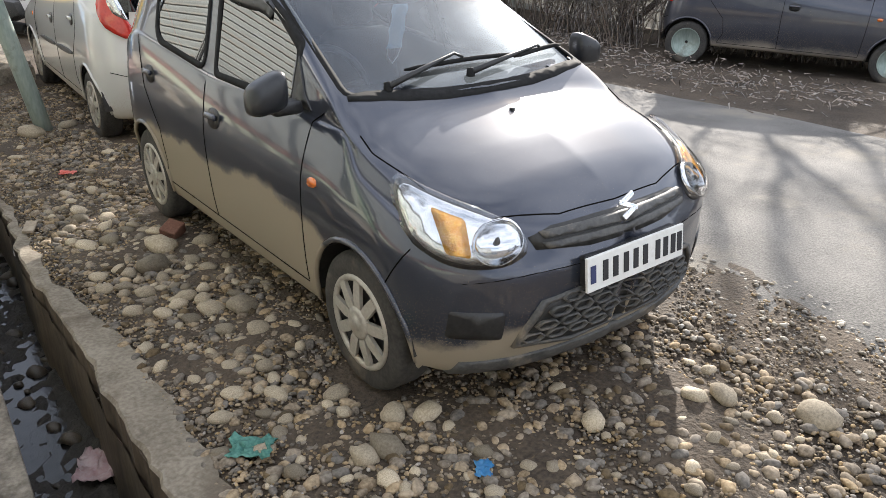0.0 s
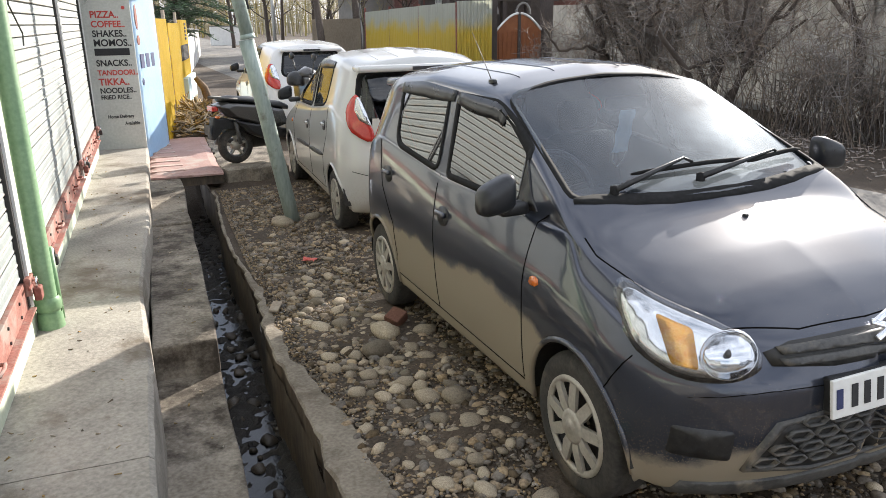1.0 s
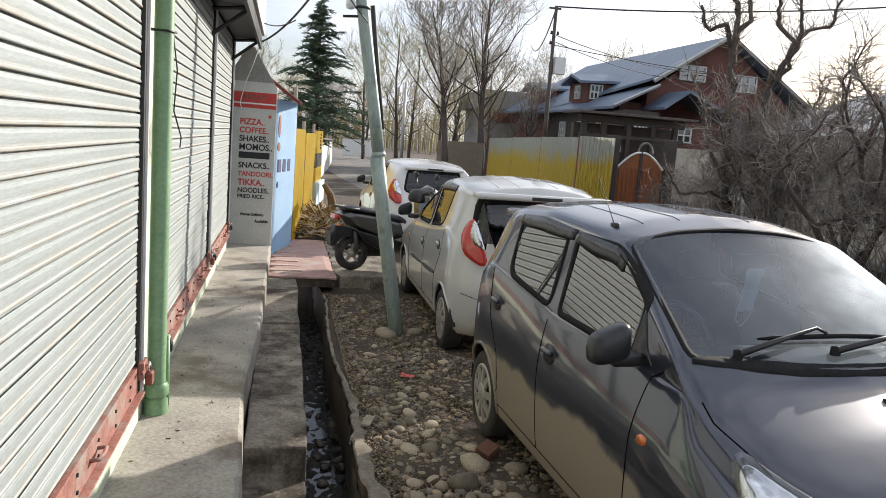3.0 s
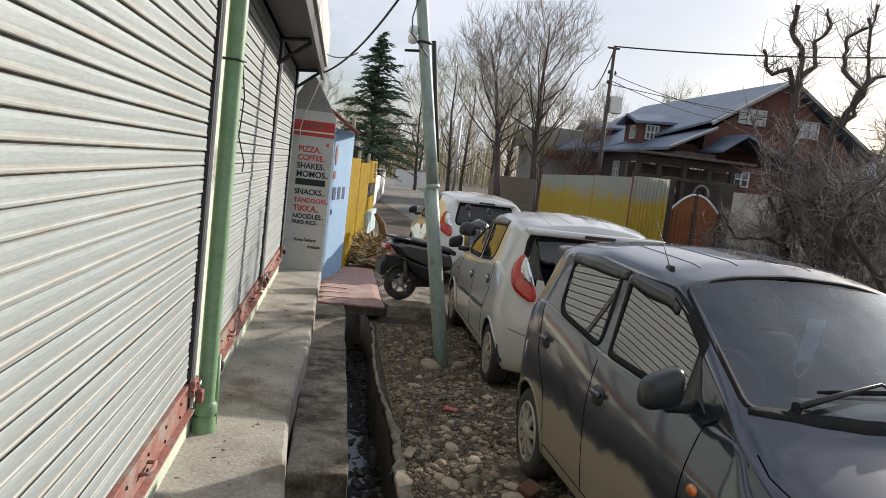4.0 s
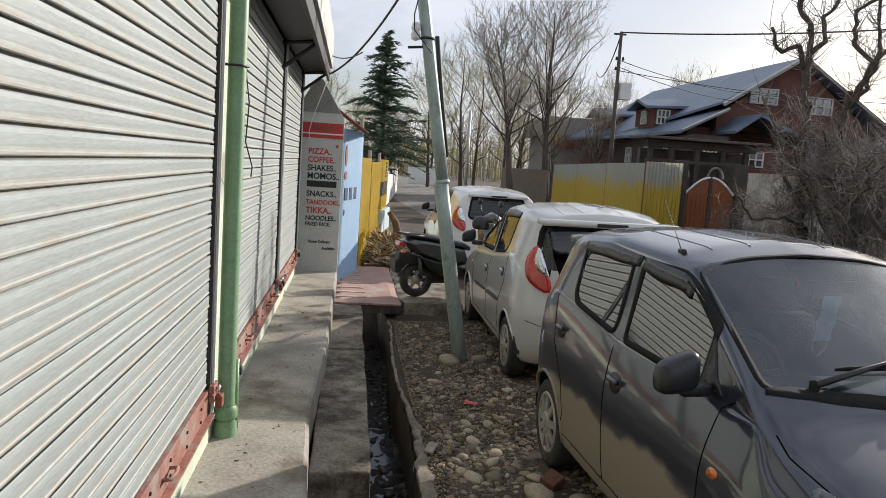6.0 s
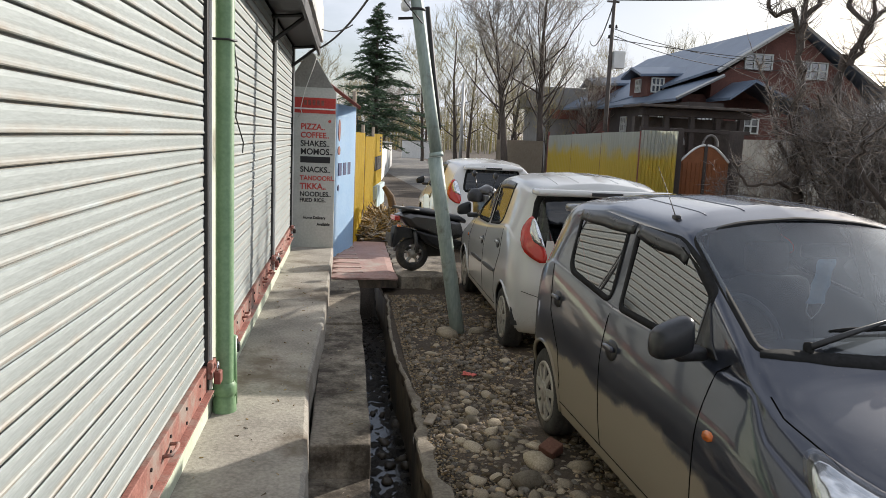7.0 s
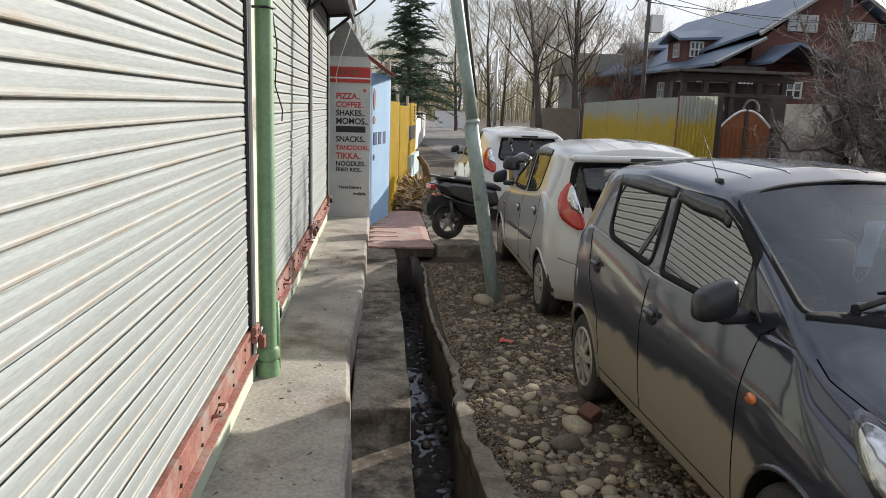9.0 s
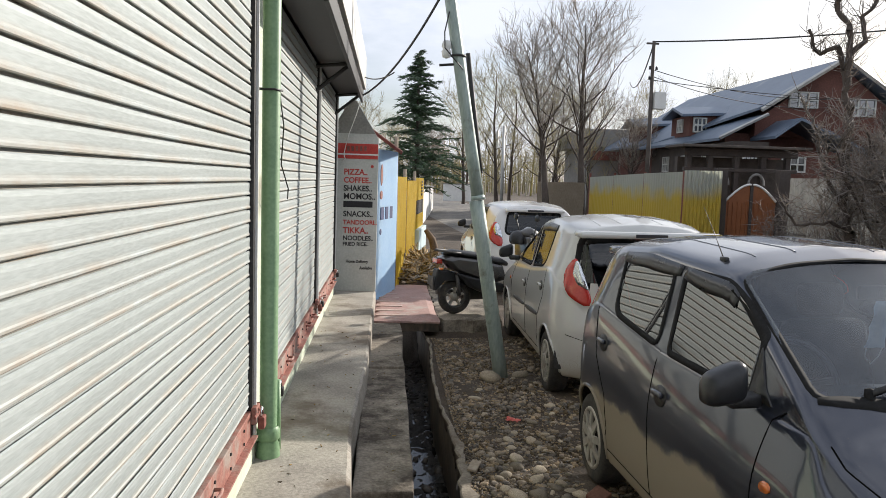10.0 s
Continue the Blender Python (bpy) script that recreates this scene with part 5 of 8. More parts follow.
# walls and piers behind and between the shutters
tagged(part("wall_shop", box(-6.0, -6.0, -0.5, -0.80, 9.6, 3.3), M_CEMENT), "cement wall of the shop row", "wall", kind="structure")
for y0, y1 in ((3.80, 4.30), (7.05, 7.10), (9.46, 9.60)):
    tagged(part("pier", box(-0.80, y0, PLAT, WALL_X - 0.02, y1, 3.0, 0.006), M_PALEG), "pale green plastered pier between shutters", "wall", kind="structure")
tagged(part("plinth", box(-0.80, -4.0, PLAT - 0.02, WALL_X + 0.012, 9.5, 0.50, 0.008), M_PALEG), "pale green plinth below the shutters", "plinth", kind="structure")
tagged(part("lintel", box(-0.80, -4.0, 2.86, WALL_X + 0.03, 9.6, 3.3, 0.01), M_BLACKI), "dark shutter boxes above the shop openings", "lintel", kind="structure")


def shutter(y0, y1, z1, label):
    root = thing("roller_shutter", Matrix.Translation((WALL_X, (y0 + y1) / 2, 0.50)), label, "shutter", "roller shutters of the shop row")
    L = (y1 - y0) / 2
    prof = [(-0.012, 0.0), (-0.012, 0.007), (0.001, 0.0078), (0.0035, 0.0105), (0.0035, 0.016), (0.001, 0.020), (0.0005, 0.026), (0.0018, 0.040), (0.0022, 0.054), (0.001, 0.064), (-0.003, 0.0668)]
    slat_bm = bmesh.new()
    cuts = steps(-L, L, 0.45)
    rows = [[slat_bm.verts.new((x + 0.0015 * noise.noise((y * 2.0, z * 40, 0)), y, z)) for x, z in prof] for y in cuts]
    for a, b in zip(rows, rows[1:]):
        for i in range(len(prof) - 1):
            slat_bm.faces.new((a[i], b[i], b[i + 1], a[i + 1]))
    back = [[slat_bm.verts.new((-0.014, y, z)) for z in (0.0, 0.0668)] for y in (-L, L)]
    slat_bm.faces.new((back[0][0], back[0][1], back[1][1], back[1][0]))
    first = part("slat", slat_bm, M_SLAT, root)
    n = int((z1 - 0.64) / 0.067)
    for k in range(n):
        ob = first if k == 0 else new("slat", first.data)
        ob.parent = root
        ob.location = (0.002 * math.sin(k * 2.3), 0, 0.146 + 0.067 * k)
    # bottom rail: plate and angle with bolts
    rail = part("bottom_rail", box(-0.01, -L, 0.0, 0.016, L, 0.135, 0.003), M_REDOX, root, "red oxide bottom rail")
    part("angle", box(0.016, -L, 0.0, 0.050, L, 0.010, 0.002), M_REDOX, rail)
    rivet = None
    y = -L + 0.12
    while y < L:
        for z in (0.035, 0.10):
            if rivet is None:
                rivet = part("rivet", tube([(0.0, 0, 0), (0.008, 0, 0)], 0.008, 6), M_BLACKI, rail)
                ob = rivet
            else:
                ob = new("rivet", rivet.data)
                ob.parent = rail
            ob.location = (0.014, y, z)
        y += 0.30
    # handles: bent iron bars
    for hy in (-L * 0.45, L * 0.45, L * 0.75):
        part("handle", tube([(0.014, hy - 0.06, 0.07), (0.05, hy - 0.055, 0.075), (0.055, hy, 0.078), (0.05, hy + 0.055, 0.075), (0.014, hy + 0.06, 0.07)], 0.008, 6), M_REDOX, rail, smooth=True)
    # side guides
    for yy in (-L - 0.02, L + 0.02):
        part("guide_channel", box(-0.02, yy - 0.022, 0.0, 0.020, yy + 0.022, z1 - 0.5, 0.003), M_BLACKI, root)
        part("guide_lip", box(0.012, yy - 0.003 + 0.018 * (1 if yy > 0 else -1), 0.0, 0.034, yy + 0.006 + 0.018 * (1 if yy > 0 else -1), z1 - 0.5, 0.002), M_WHITEP, root)
    return root


shutter(-3.2, 3.72, 2.90, "wide pale grey steel roller shutter, closed, dented slats")
shutter(4.32, 7.00, 2.90, "pale grey steel roller shutter, closed")
shutter(7.14, 9.40, 2.90, "pale grey steel roller shutter, closed, end shop")


def padlock(y, z, sc=1.0):
    root = thing("padlock", pose(WALL_X + 0.045, y, z, 0, 0, 0), "rusty iron padlock and hasp on shutter rail", "padlock", "padlocks on the shutters")
    part("hasp", box(-0.03, -0.05 * sc, -0.03 * sc, 0.0, 0.05 * sc, 0.05 * sc, 0.006), M_REDOX, root)
    part("lock_body", box(0.0, -0.03 * sc, -0.06 * sc, 0.035, 0.03 * sc, 0.0, 0.008), M_BLKPL if sc < 1 else M_RUST, root)
    part("shackle", tube([(0.017, -0.02 * sc, 0), (0.017, -0.018 * sc, 0.03 * sc), (0.017, 0, 0.042 * sc), (0.017, 0.018 * sc, 0.03 * sc), (0.017, 0.02 * sc, 0)], 0.006, 6), M_CHROME, root, smooth=True)
    part("bolt", tube([(0.0, -0.10 * sc, 0.02), (0.0, 0.22 * sc, 0.02)], 0.007, 6), M_RUST, root)


for y, z, sc in ((3.76, 0.60, 1.1), (4.42, 0.56, 0.9), (6.98, 0.62, 1.0), (7.18, 0.62, 0.9), (9.36, 0.62, 0.9), (1.35, 0.60, 0.9)):
    padlock(y, z, sc)

# green rain pipe
pipe = thing("rain_pipe", Matrix.Translation((-0.585, 3.88, PLAT)), "green painted iron rain pipe beside the shutter", "pipe")
part("tube", lathe([(0.050, 0.0), (0.052, 0.10), (0.050, 0.11), (0.046, 0.12), (0.046, 2.9)], 20, "z"), M_GREENP, pipe, smooth=True)
part("socket", lathe([(0.056, 0.10), (0.062, 0.11), (0.062, 0.15), (0.050, 0.17)], 20, "z"), M_GREENP, pipe, smooth=True)
part("outlet", lathe([(0.064, -0.005), (0.062, 0.03), (0.058, 0.09)], 20, "z"), M_GREENP, pipe, smooth=True)
part("clip", tube([(-0.08, -0.02, 1.92), (0.02, -0.058, 1.92), (0.055, 0.0, 1.92), (0.02, 0.056, 1.93), (-0.08, 0.03, 1.93)], 0.006, 6), M_BLACKI, pipe, smooth=True)
part("loose_wire", tube([(0.03, 0.05, 1.95), (0.05, 0.10, 1.75), (0.03, 0.16, 1.55), (0.05, 0.30, 1.42), (0.03, 0.42, 1.36)], 0.004, 5), M_BLACKI, pipe, smooth=True)
thin = part("thin_conduit", tube([(0.04, 0.07, 0.02), (0.035, 0.07, 0.4)], 0.018, 8), M_GREENP, pipe, smooth=True)

# eave over the far shops
eave = thing("eave", Matrix.Translation((0, 0, 0)), "dark overhanging sheet eave on iron brackets", "eave", kind="structure")
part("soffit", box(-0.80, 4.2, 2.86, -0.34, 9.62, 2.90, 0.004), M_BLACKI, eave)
part("fascia", box(-0.36, 4.2, 2.78, -0.33, 9.64, 2.93, 0.004), M_BLACKI, eave)
part("top_sheet", box(-0.36, 4.2, 2.94, -0.30, 9.64, 3.35, 0.004), M_ZINC, eave)
for y in (6.9, 9.3):
    part("bracket", tube([(-0.66, y, 2.60), (-0.36, y, 2.84)], 0.018, 6), M_BLACKI, eave)
    part("bracket", tube([(-0.66, y, 2.82), (-0.36, y, 2.85)], 0.018, 6), M_BLACKI, eave)
tagged(part("roof_shops", box(-6.2, -6.2, 3.3, -0.40, 9.6, 3.42), M_ZINC), "flat sheet roof of the shop row", "roof", kind="structure")

tagged(part("loose_cord", tube([(-0.36, 9.60, 2.80), (-0.42, 9.68, 2.62), (-0.52, 9.735, 2.35), (-0.57, 9.735, 2.12), (-0.55, 9.735, 2.06), (-0.60, 9.735, 2.02)], 0.006, 5), M_PLATE, smooth=True), "loose pale cord hanging from the eave", "cord")

# ---- food stall end wall with painted menu ----
stall = thing("food_stall", Matrix.Translation((-0.40, 9.80, PLAT)), "whitewashed end wall of a stall with painted menu", "stall")
bm = bmesh.new()
outline = [(-0.27, 0.0), (0.275, 0.0), (0.275, 2.0), (0.22, 2.09), (-0.02, 2.48), (-0.09, 2.50), (-0.27, 2.2)]
f = [bm.verts.new((x, -0.05, z)) for x, z in outline]
b = [bm.verts.new((x, 0.35, z)) for x, z in outline]
bm.faces.new(f)
bm.faces.new(b[::-1])
for i in range(len(f)):
    bm.faces.new((f[i - 1], b[i - 1], b[i], f[i]))
bmesh.ops.recalc_face_normals(bm, faces=bm.faces)
part("wall", bm, M_SIGN, stall)
bm = bmesh.new()
f = [bm.verts.new((x, -0.056, z)) for x, z in ((-0.268, 2.06), (0.235, 2.06), (0.215, 2.09), (-0.02, 2.475), (-0.09, 2.49), (-0.268, 2.2))]
bm.faces.new(f[::-1])
r = bmesh.ops.extrude_face_region(bm, geom=bm.faces[:])
for v in r["geom"]:
    if isinstance(v, bmesh.types.BMVert):
        v.co.y += 0.005
bmesh.ops.recalc_face_normals(bm, faces=bm.faces)
part("bare_cement_gable", bm, M_CEMENT, stall, "bare grey cement gable top")
part("red_band", box(-0.265, -0.056, 1.80, 0.27, -0.050, 1.93), M_RED, stall, "red painted band")
part("white_line", box(-0.265, -0.058, 1.785, 0.27, -0.050, 1.80), M_WHITEP, stall)
part("red_line", box(-0.265, -0.057, 1.735, 0.27, -0.050, 1.78), M_RED, stall)
q = bmesh.new()
for k in range(5):
    box_into(q, -0.13 + 0.055 * k, -0.060, 1.835, -0.095 + 0.055 * k, -0.056, 1.90)
part("worn_lettering", q, M_RUST, stall)
MENU = [("PIZZA..", 1.53, M_RED, 0.105), ("COFFEE..", 1.425, M_RED, 0.100), ("SHAKES..", 1.318, M_INK, 0.102), ("MOMOS..", 1.212, M_INK, 0.108), ("SNACKS..", 0.985, M_INK, 0.100),
        ("TANDOORI..", 0.880, M_RED, 0.083), ("TIKKA..", 0.765, M_RED, 0.110), ("NOODLES..", 0.672, M_INK, 0.085), ("FRIED RICE..", 0.600, M_INK, 0.068)]
for words, z, mt, size in MENU:
    q = bmesh.new()
    text_into(q, words, size, Matrix.Translation((-0.165, -0.052, z)) @ pose(0, 0, 0, 90) @ Matrix.Diagonal((0.93, 1, 1, 1)))
    part("menu_line", q, mt, stall)
part("black_bar", box(-0.165, -0.056, 1.105, 0.215, -0.050, 1.185), M_INK, stall)
for words, x, z, size in (("Home Delivery", -0.12, 0.375, 0.055), ("Available", 0.06, 0.29, 0.055)):
    q = bmesh.new()
    text_into(q, words, size, Matrix.Translation((x, -0.052, z)) @ pose(0, 0, 0, 90) @ Matrix.Diagonal((0.85, 1, 1, 1)))
    part("menu_line", q, M_INK, stall)
part("red_spot", lathe([(0.001, -0.056), (0.02, -0.056), (0.02, -0.05)], 12, "y"), M_RED, stall).location = (0.20, 0, 1.64)

# blue rounded kiosk wall beside it
kiosk = thing("kiosk", Matrix.Translation((0.0, 10.42, 0.15)), "sky blue painted kiosk with rusty sheet roof", "kiosk")
bm = bmesh.new()
path = [(-0.16, -0.44), (-0.125, -0.44), (-0.09, -0.40), (-0.02, -0.15), (0.05, 0.10), (0.11, 0.32), (0.145, 0.48), (0.15, 0.56), (0.10, 0.60), (-0.5, 0.60)]
path = chaikin(path, 2, closed=False)
lo = [bm.verts.new((x, y, 0)) for x, y in path]
hi = [bm.verts.new((x, y, 2.06)) for x, y in path]
for i in range(len(path) - 1):
    bm.faces.new((lo[i], lo[i + 1], hi[i + 1], hi[i]))
bmesh.ops.solidify(bm, geom=list(bm.faces), thickness=0.03)
bmesh.ops.recalc_face_normals(bm, faces=bm.faces)
part("wall", bm, M_BLUE, kiosk)
bm = bmesh.new()
rows = [[bm.verts.new((x, -0.46 + 0.06 * k, z + 0.015 * (k % 2))) for k in range(20)] for x, z in ((-0.62, 2.60), (0.20, 2.03))]
for k in range(19):
    bm.faces.new((rows[0][k], rows[0][k + 1], rows[1][k + 1], rows[1][k]))
bmesh.ops.solidify(bm, geom=list(bm.faces), thickness=0.012)
part("roof_sheet", bm, M_RUST, kiosk, "red-brown corrugated roof sheet")
face = math.atan2(0.90, 0.235)
for k in range(3):
    ob = part("number_bar", box(-0.075, -0.004, -0.085, 0.075, 0.004, 0.085, 0.002), M_NAVY, kiosk)
    ob.location, ob.rotation_euler = ((-0.062 + 0.060 * k + 0.004, -0.30 + 0.225 * k, 1.20), (0, 0, face))
for z, sx, sz in ((1.72, 0.05, 0.15), (1.45, 0.06, 0.06), (0.95, 0.04, 0.045)):
    ob = part("flaked_patch", lathe([(0.001, -0.006), (1.0, -0.003), (1.02, 0.004)], 9, "y"), M_RUST if z > 1 else M_NAVY, kiosk)
    ob.location, ob.rotation_euler, ob.scale = ((-0.075, -0.345, z), (0, 0, face), (sx, 1, sz))

# paving slab over the drain
slab = thing("paving_slab", Matrix.Translation((0, 0, 0)), "cracked reddish cement slab bridging the drain", "slab")


def worn_slab(x0, y0, x1, y1, z0, z1, step=0.09, rag=0.02):
    """A slab with ragged, chipped edges and a slightly uneven top."""
    def top(x, y):
        e = min(x - x0, x1 - x, y - y0, y1 - y)
        return z1 + 0.006 * noise.noise((x * 3, y * 3, 4)) - (0.018 + 0.02 * max(0, noise.noise((x * 9, y * 9, 1))) if e < 0.001 else 0)
    bm = sheet(steps(x0, x1, step), steps(y0, y1, step), top)
    for v in bm.verts:
        if v.is_boundary:
            v.co.x += rag * noise.noise((v.co.x * 7, v.co.y * 7, 2))
            v.co.y += rag * noise.noise((v.co.x * 7, v.co.y * 7, 8))
    r = bmesh.ops.extrude_edge_only(bm, edges=[e for e in bm.edges if e.is_boundary])
    for v in r["geom"]:
        if isinstance(v, bmesh.types.BMVert):
            v.co.z = z0
    bmesh.ops.recalc_face_normals(bm, faces=bm.faces)
    return bm


part("concrete", worn_slab(-0.12, 8.56, 0.64, 11.5, 0.05, 0.165), M_WET, slab)
part("red_topping", worn_slab(-0.13, 8.54, 0.65, 11.5, 0.150, 0.192), M_SLAB, slab)
for k in range(7):
    # worn pale dashes painted across the slab's left half
    y, w = 8.80 + 0.33 * k, 0.36 - 0.016 * k
    part("pale_dash", box(-0.10, y - 0.045, 0.185, -0.10 + w, y + 0.045, 0.2005, 0.002), M_DASH, slab)
tagged(part("apron", worn_slab(0.67, 8.72, 1.42, 11.6, -0.05, 0.186, rag=0.08), M_LEDGE), "cracked pale cement apron beside the slab", "apron", kind="structure")

# ---- yellow sheet fence and pale blue wall beyond the kiosk ----
fence = thing("sheet_fence", Matrix.Translation((0, 0, 0)), "bright yellow painted sheet fence with faded lettering", "fence")


def corrugated(a, b, z0, z1, pitch=0.08, depth=0.012, slope=0.0):
    """A ribbed sheet from a to b in plan."""
    a, b = Vector((*a, 0)), Vector((*b, 0))
    d = (b - a)
    n = int(d.length / pitch) * 4
    nrm = Vector((-d.y, d.x, 0)).normalized()
    bm = bmesh.new()
    lo, hi = [], []
    for k in range(n + 1):
        p = a + d * (k / n) + nrm * depth * (0, 1, 1, 0)[k % 4]
        lo.append(bm.verts.new((p.x, p.y, z0)))
        hi.append(bm.verts.new((p.x, p.y, z1 + slope * k / n)))
    for k in range(n):
        bm.faces.new((lo[k], lo[k + 1], hi[k + 1], hi[k]))
    bmesh.ops.solidify(bm, geom=list(bm.faces), thickness=0.004)
    return bm


part("sheet", corrugated((0.16, 11.2), (0.34, 13.1), 0.12, 1.86), M_YELLOW, fence)
part("sheet", corrugated((0.36, 13.2), (0.62, 16.2), 0.12, 1.80), M_YELLOW, fence)
part("sheet", corrugated((0.62, 16.2), (0.88, 18.2), 0.62, 1.86), M_YELLOW, fence)
part("low_wall", box(-0.08, -1.0, 0, 0.08, 1.0, 0.62, 0.01, pose(0.76, 17.2, 0.1, 0, 0, -7.4)), M_PALEBLUE, fence, "pale blue base wall")
q = bmesh.new()
for k in range(8):
    box_into(q, 0.05, -0.85 + 0.21 * k, 1.05, 0.062, -0.72 + 0.21 * k, 1.36, 0, pose(0.70, 17.2, 0, 0, 0, -7.4))
for k in range(5):
    box_into(q, 0.05, 0.35, 1.45 + 0.075 * k, 0.062, 0.60, 1.50 + 0.075 * k, 0, pose(0.70, 17.2, 0, 0, 0, -7.4))
part("lettering_bars", q, M_INK, fence)
for y, x, h in ((11.2, 0.12, 2.45), (13.15, 0.30, 2.0), (16.2, 0.58, 2.0)):
    part("post", tube([(x, y, 0.1), (x + 0.01, y, 0.6 * h), (x, y, h)], [0.038, 0.034, 0.03], 8), M_WOOD, fence, smooth=True)

# ---- poles and wires ----
pole = thing("street_pole", Matrix.Translation((1.125, 6.70, 0.0)), "leaning weathered steel pole standing in gravel", "pole")
lean = Vector((-0.176, 0.0, 1.0))
part("lower_shaft", tube([Vector((0, 0, -0.1)) + lean * k * 0.35 + Vector((0, 0, 0.0)) for k in range(6)], 0.066, 16), M_STEEL, pole, smooth=True)
part("collar", tube([lean * 1.66, lean * 1.70], [0.069, 0.060], 16), M_STEEL, pole, smooth=True)
part("upper_shaft", tube([lean * (1.68 + 0.4 * k) for k in range(8)], [0.057 - 0.001 * k for k in range(8)], 16), M_STEEL, pole, smooth=True)
part("clamp", tube([lean * 2.93 + Vector((0.06 * math.cos(a), 0.06 * math.sin(a), 0)) for a in np.linspace(0, 6.28, 14)], 0.012, 6), M_BLACKI, pole, smooth=True)
part("insulator", lathe([(0.01, -0.08), (0.035, -0.07), (0.045, -0.02), (0.03, 0.0), (0.045, 0.02), (0.035, 0.07), (0.01, 0.08)], 14, "z"), M_PLATE, pole, "pale ceramic insulator", smooth=True).location = lean * 2.98 + Vector((-0.10, -0.03, 0))
part("side_bracket", tube([lean * 2.86, lean * 2.86 + Vector((-0.18, -0.02, -0.02))], 0.012, 6), M_BLACKI, pole)
part("cable_pipe", tube([lean * 1.9 + Vector((0.06, 0.05, 0)), lean * 2.3 + Vector((0.075, 0.06, 0)), lean * 2.97 + Vector((0.10, 0.08, 0))], 0.022, 10), M_BLACKI, pole, smooth=True)
part("tie_wire", tube([lean * 3.3 + Vector((-0.03, -0.05, 0)), lean * 3.12 + Vector((-0.10, -0.08, 0)), lean * 2.98 + Vector((-0.12, -0.10, 0)), lean * 2.80 + Vector((0.02, -0.07, 0))], 0.006, 5), M_BLACKI, pole, smooth=True)


def wire(a, b, sag, r=0.01, label="black overhead cable sagging between poles"):
    a, b = Vector(a), Vector(b)
    pts = [a.lerp(b, k / 14) - Vector((0, 0, sag * 4 * (k / 14) * (1 - k / 14))) for k in range(15)]
    tagged(part("overhead_cable", tube(pts, r, 5), M_BLACKI, smooth=True), label, "cable")


post = thing("utility_pole", Matrix.Translation((7.80, 22.0, 0.1)), "dark iron utility pole with meter box", "pole")
part("shaft", tube([(0, 0, 0), (0.01, 0, 3.0), (0.0, 0, 6.05)], [0.075, 0.065, 0.05], 10), M_DKIRON, post, smooth=True)
part("meter_box", box(0.08, -0.14, 4.05, 0.42, 0.10, 4.55, 0.01), M_PLATE, post, "pale grey meter box")
part("crossbar", box(-0.22, -0.03, 5.95, 0.15, 0.03, 6.0, 0.004), M_DKIRON, post)
for x, z in ((-0.1, 5.2), (0.1, 5.2), (-0.1, 4.9)):
    part("insulator", lathe([(0.01, 0), (0.045, 0.01), (0.03, 0.06), (0.04, 0.08), (0.01, 0.11)], 10, "z"), M_BLKPL, post, smooth=True).location = (x, -0.06, z)
wire((7.8, 22.0, 6.13), (20.0, 15.0, 6.9), 0.35, 0.022)
wire((7.8, 22.0, 6.10), (13.6, 42.0, 7.7), 0.7, 0.022)
wire((7.85, 22.0, 5.3), (16.0, 26.2, 5.2), 0.25, 0.012)
wire((7.85, 22.0, 5.1), (16.0, 26.2, 4.9), 0.3, 0.012)
wire((7.85, 22.0, 5.0), (22.0, 24.0, 5.2), 0.3, 0.012)
wire((-0.33, 9.5, 2.86), (0.53, 6.72, 3.62), 0.16, 0.012)
wire((-0.32, 9.2, 3.05), (0.05, 8.1, 2.96), 0.05, 0.007)
for x, y in ((5.85, 38), (6.1, 42)):
    p = thing("far_pole", Matrix.Translation((x, y, 0.1)), "thin pale concrete pole far along the road", "pole", "far poles")
    part("shaft", tube([(0, 0, 0), (0, 0, 4.6)], [0.09, 0.07], 8), M_ZINC, p, smooth=True)

# ---- sheet fence, gate and wall on the far side ----
far_fence = thing("sheet_fence", Matrix.Translation((0, 0, 0)), "zinc sheet fence with lower half painted yellow", "fence")


def band_paint():
    """Zinc sheet, yellow below an uneven sprayed line."""
    m, n, l, p = nodes_of("zinc_and_yellow")
    co, xyz, nz = n.new("ShaderNodeTexCoord"), n.new("ShaderNodeSeparateXYZ"), n.new("ShaderNodeTexNoise")
    nz.inputs["Scale"].default_value, nz.inputs["Detail"].default_value = 1.6, 6
    l.new(co.outputs["Object"], xyz.inputs[0])
    l.new(co.outputs["Object"], nz.inputs["Vector"])
    ad = n.new("ShaderNodeMath")
    ad.operation = "MULTIPLY_ADD"
    ad.inputs[1].default_value = -0.9
    l.new(nz.outputs["Fac"], ad.inputs[0])
    l.new(xyz.outputs["Z"], ad.inputs[2])
    mr = n.new("ShaderNodeMapRange")
    mr.inputs["From Min"].default_value, mr.inputs["From Max"].default_value = 1.0, 1.42
    l.new(ad.outputs[0], mr.inputs["Value"])
    mx = n.new("ShaderNodeMix")
    mx.data_type = "RGBA"
    mx.inputs["A"].default_value, mx.inputs["B"].default_value = (0.66, 0.51, 0.08, 1), (0.53, 0.54, 0.47, 1)
    l.new(mr.outputs[0], mx.inputs["Factor"])
    l.new(mx.outputs["Result"], p.inputs["Base Color"])
    p.inputs["Roughness"].default_value = 0.55
    return m


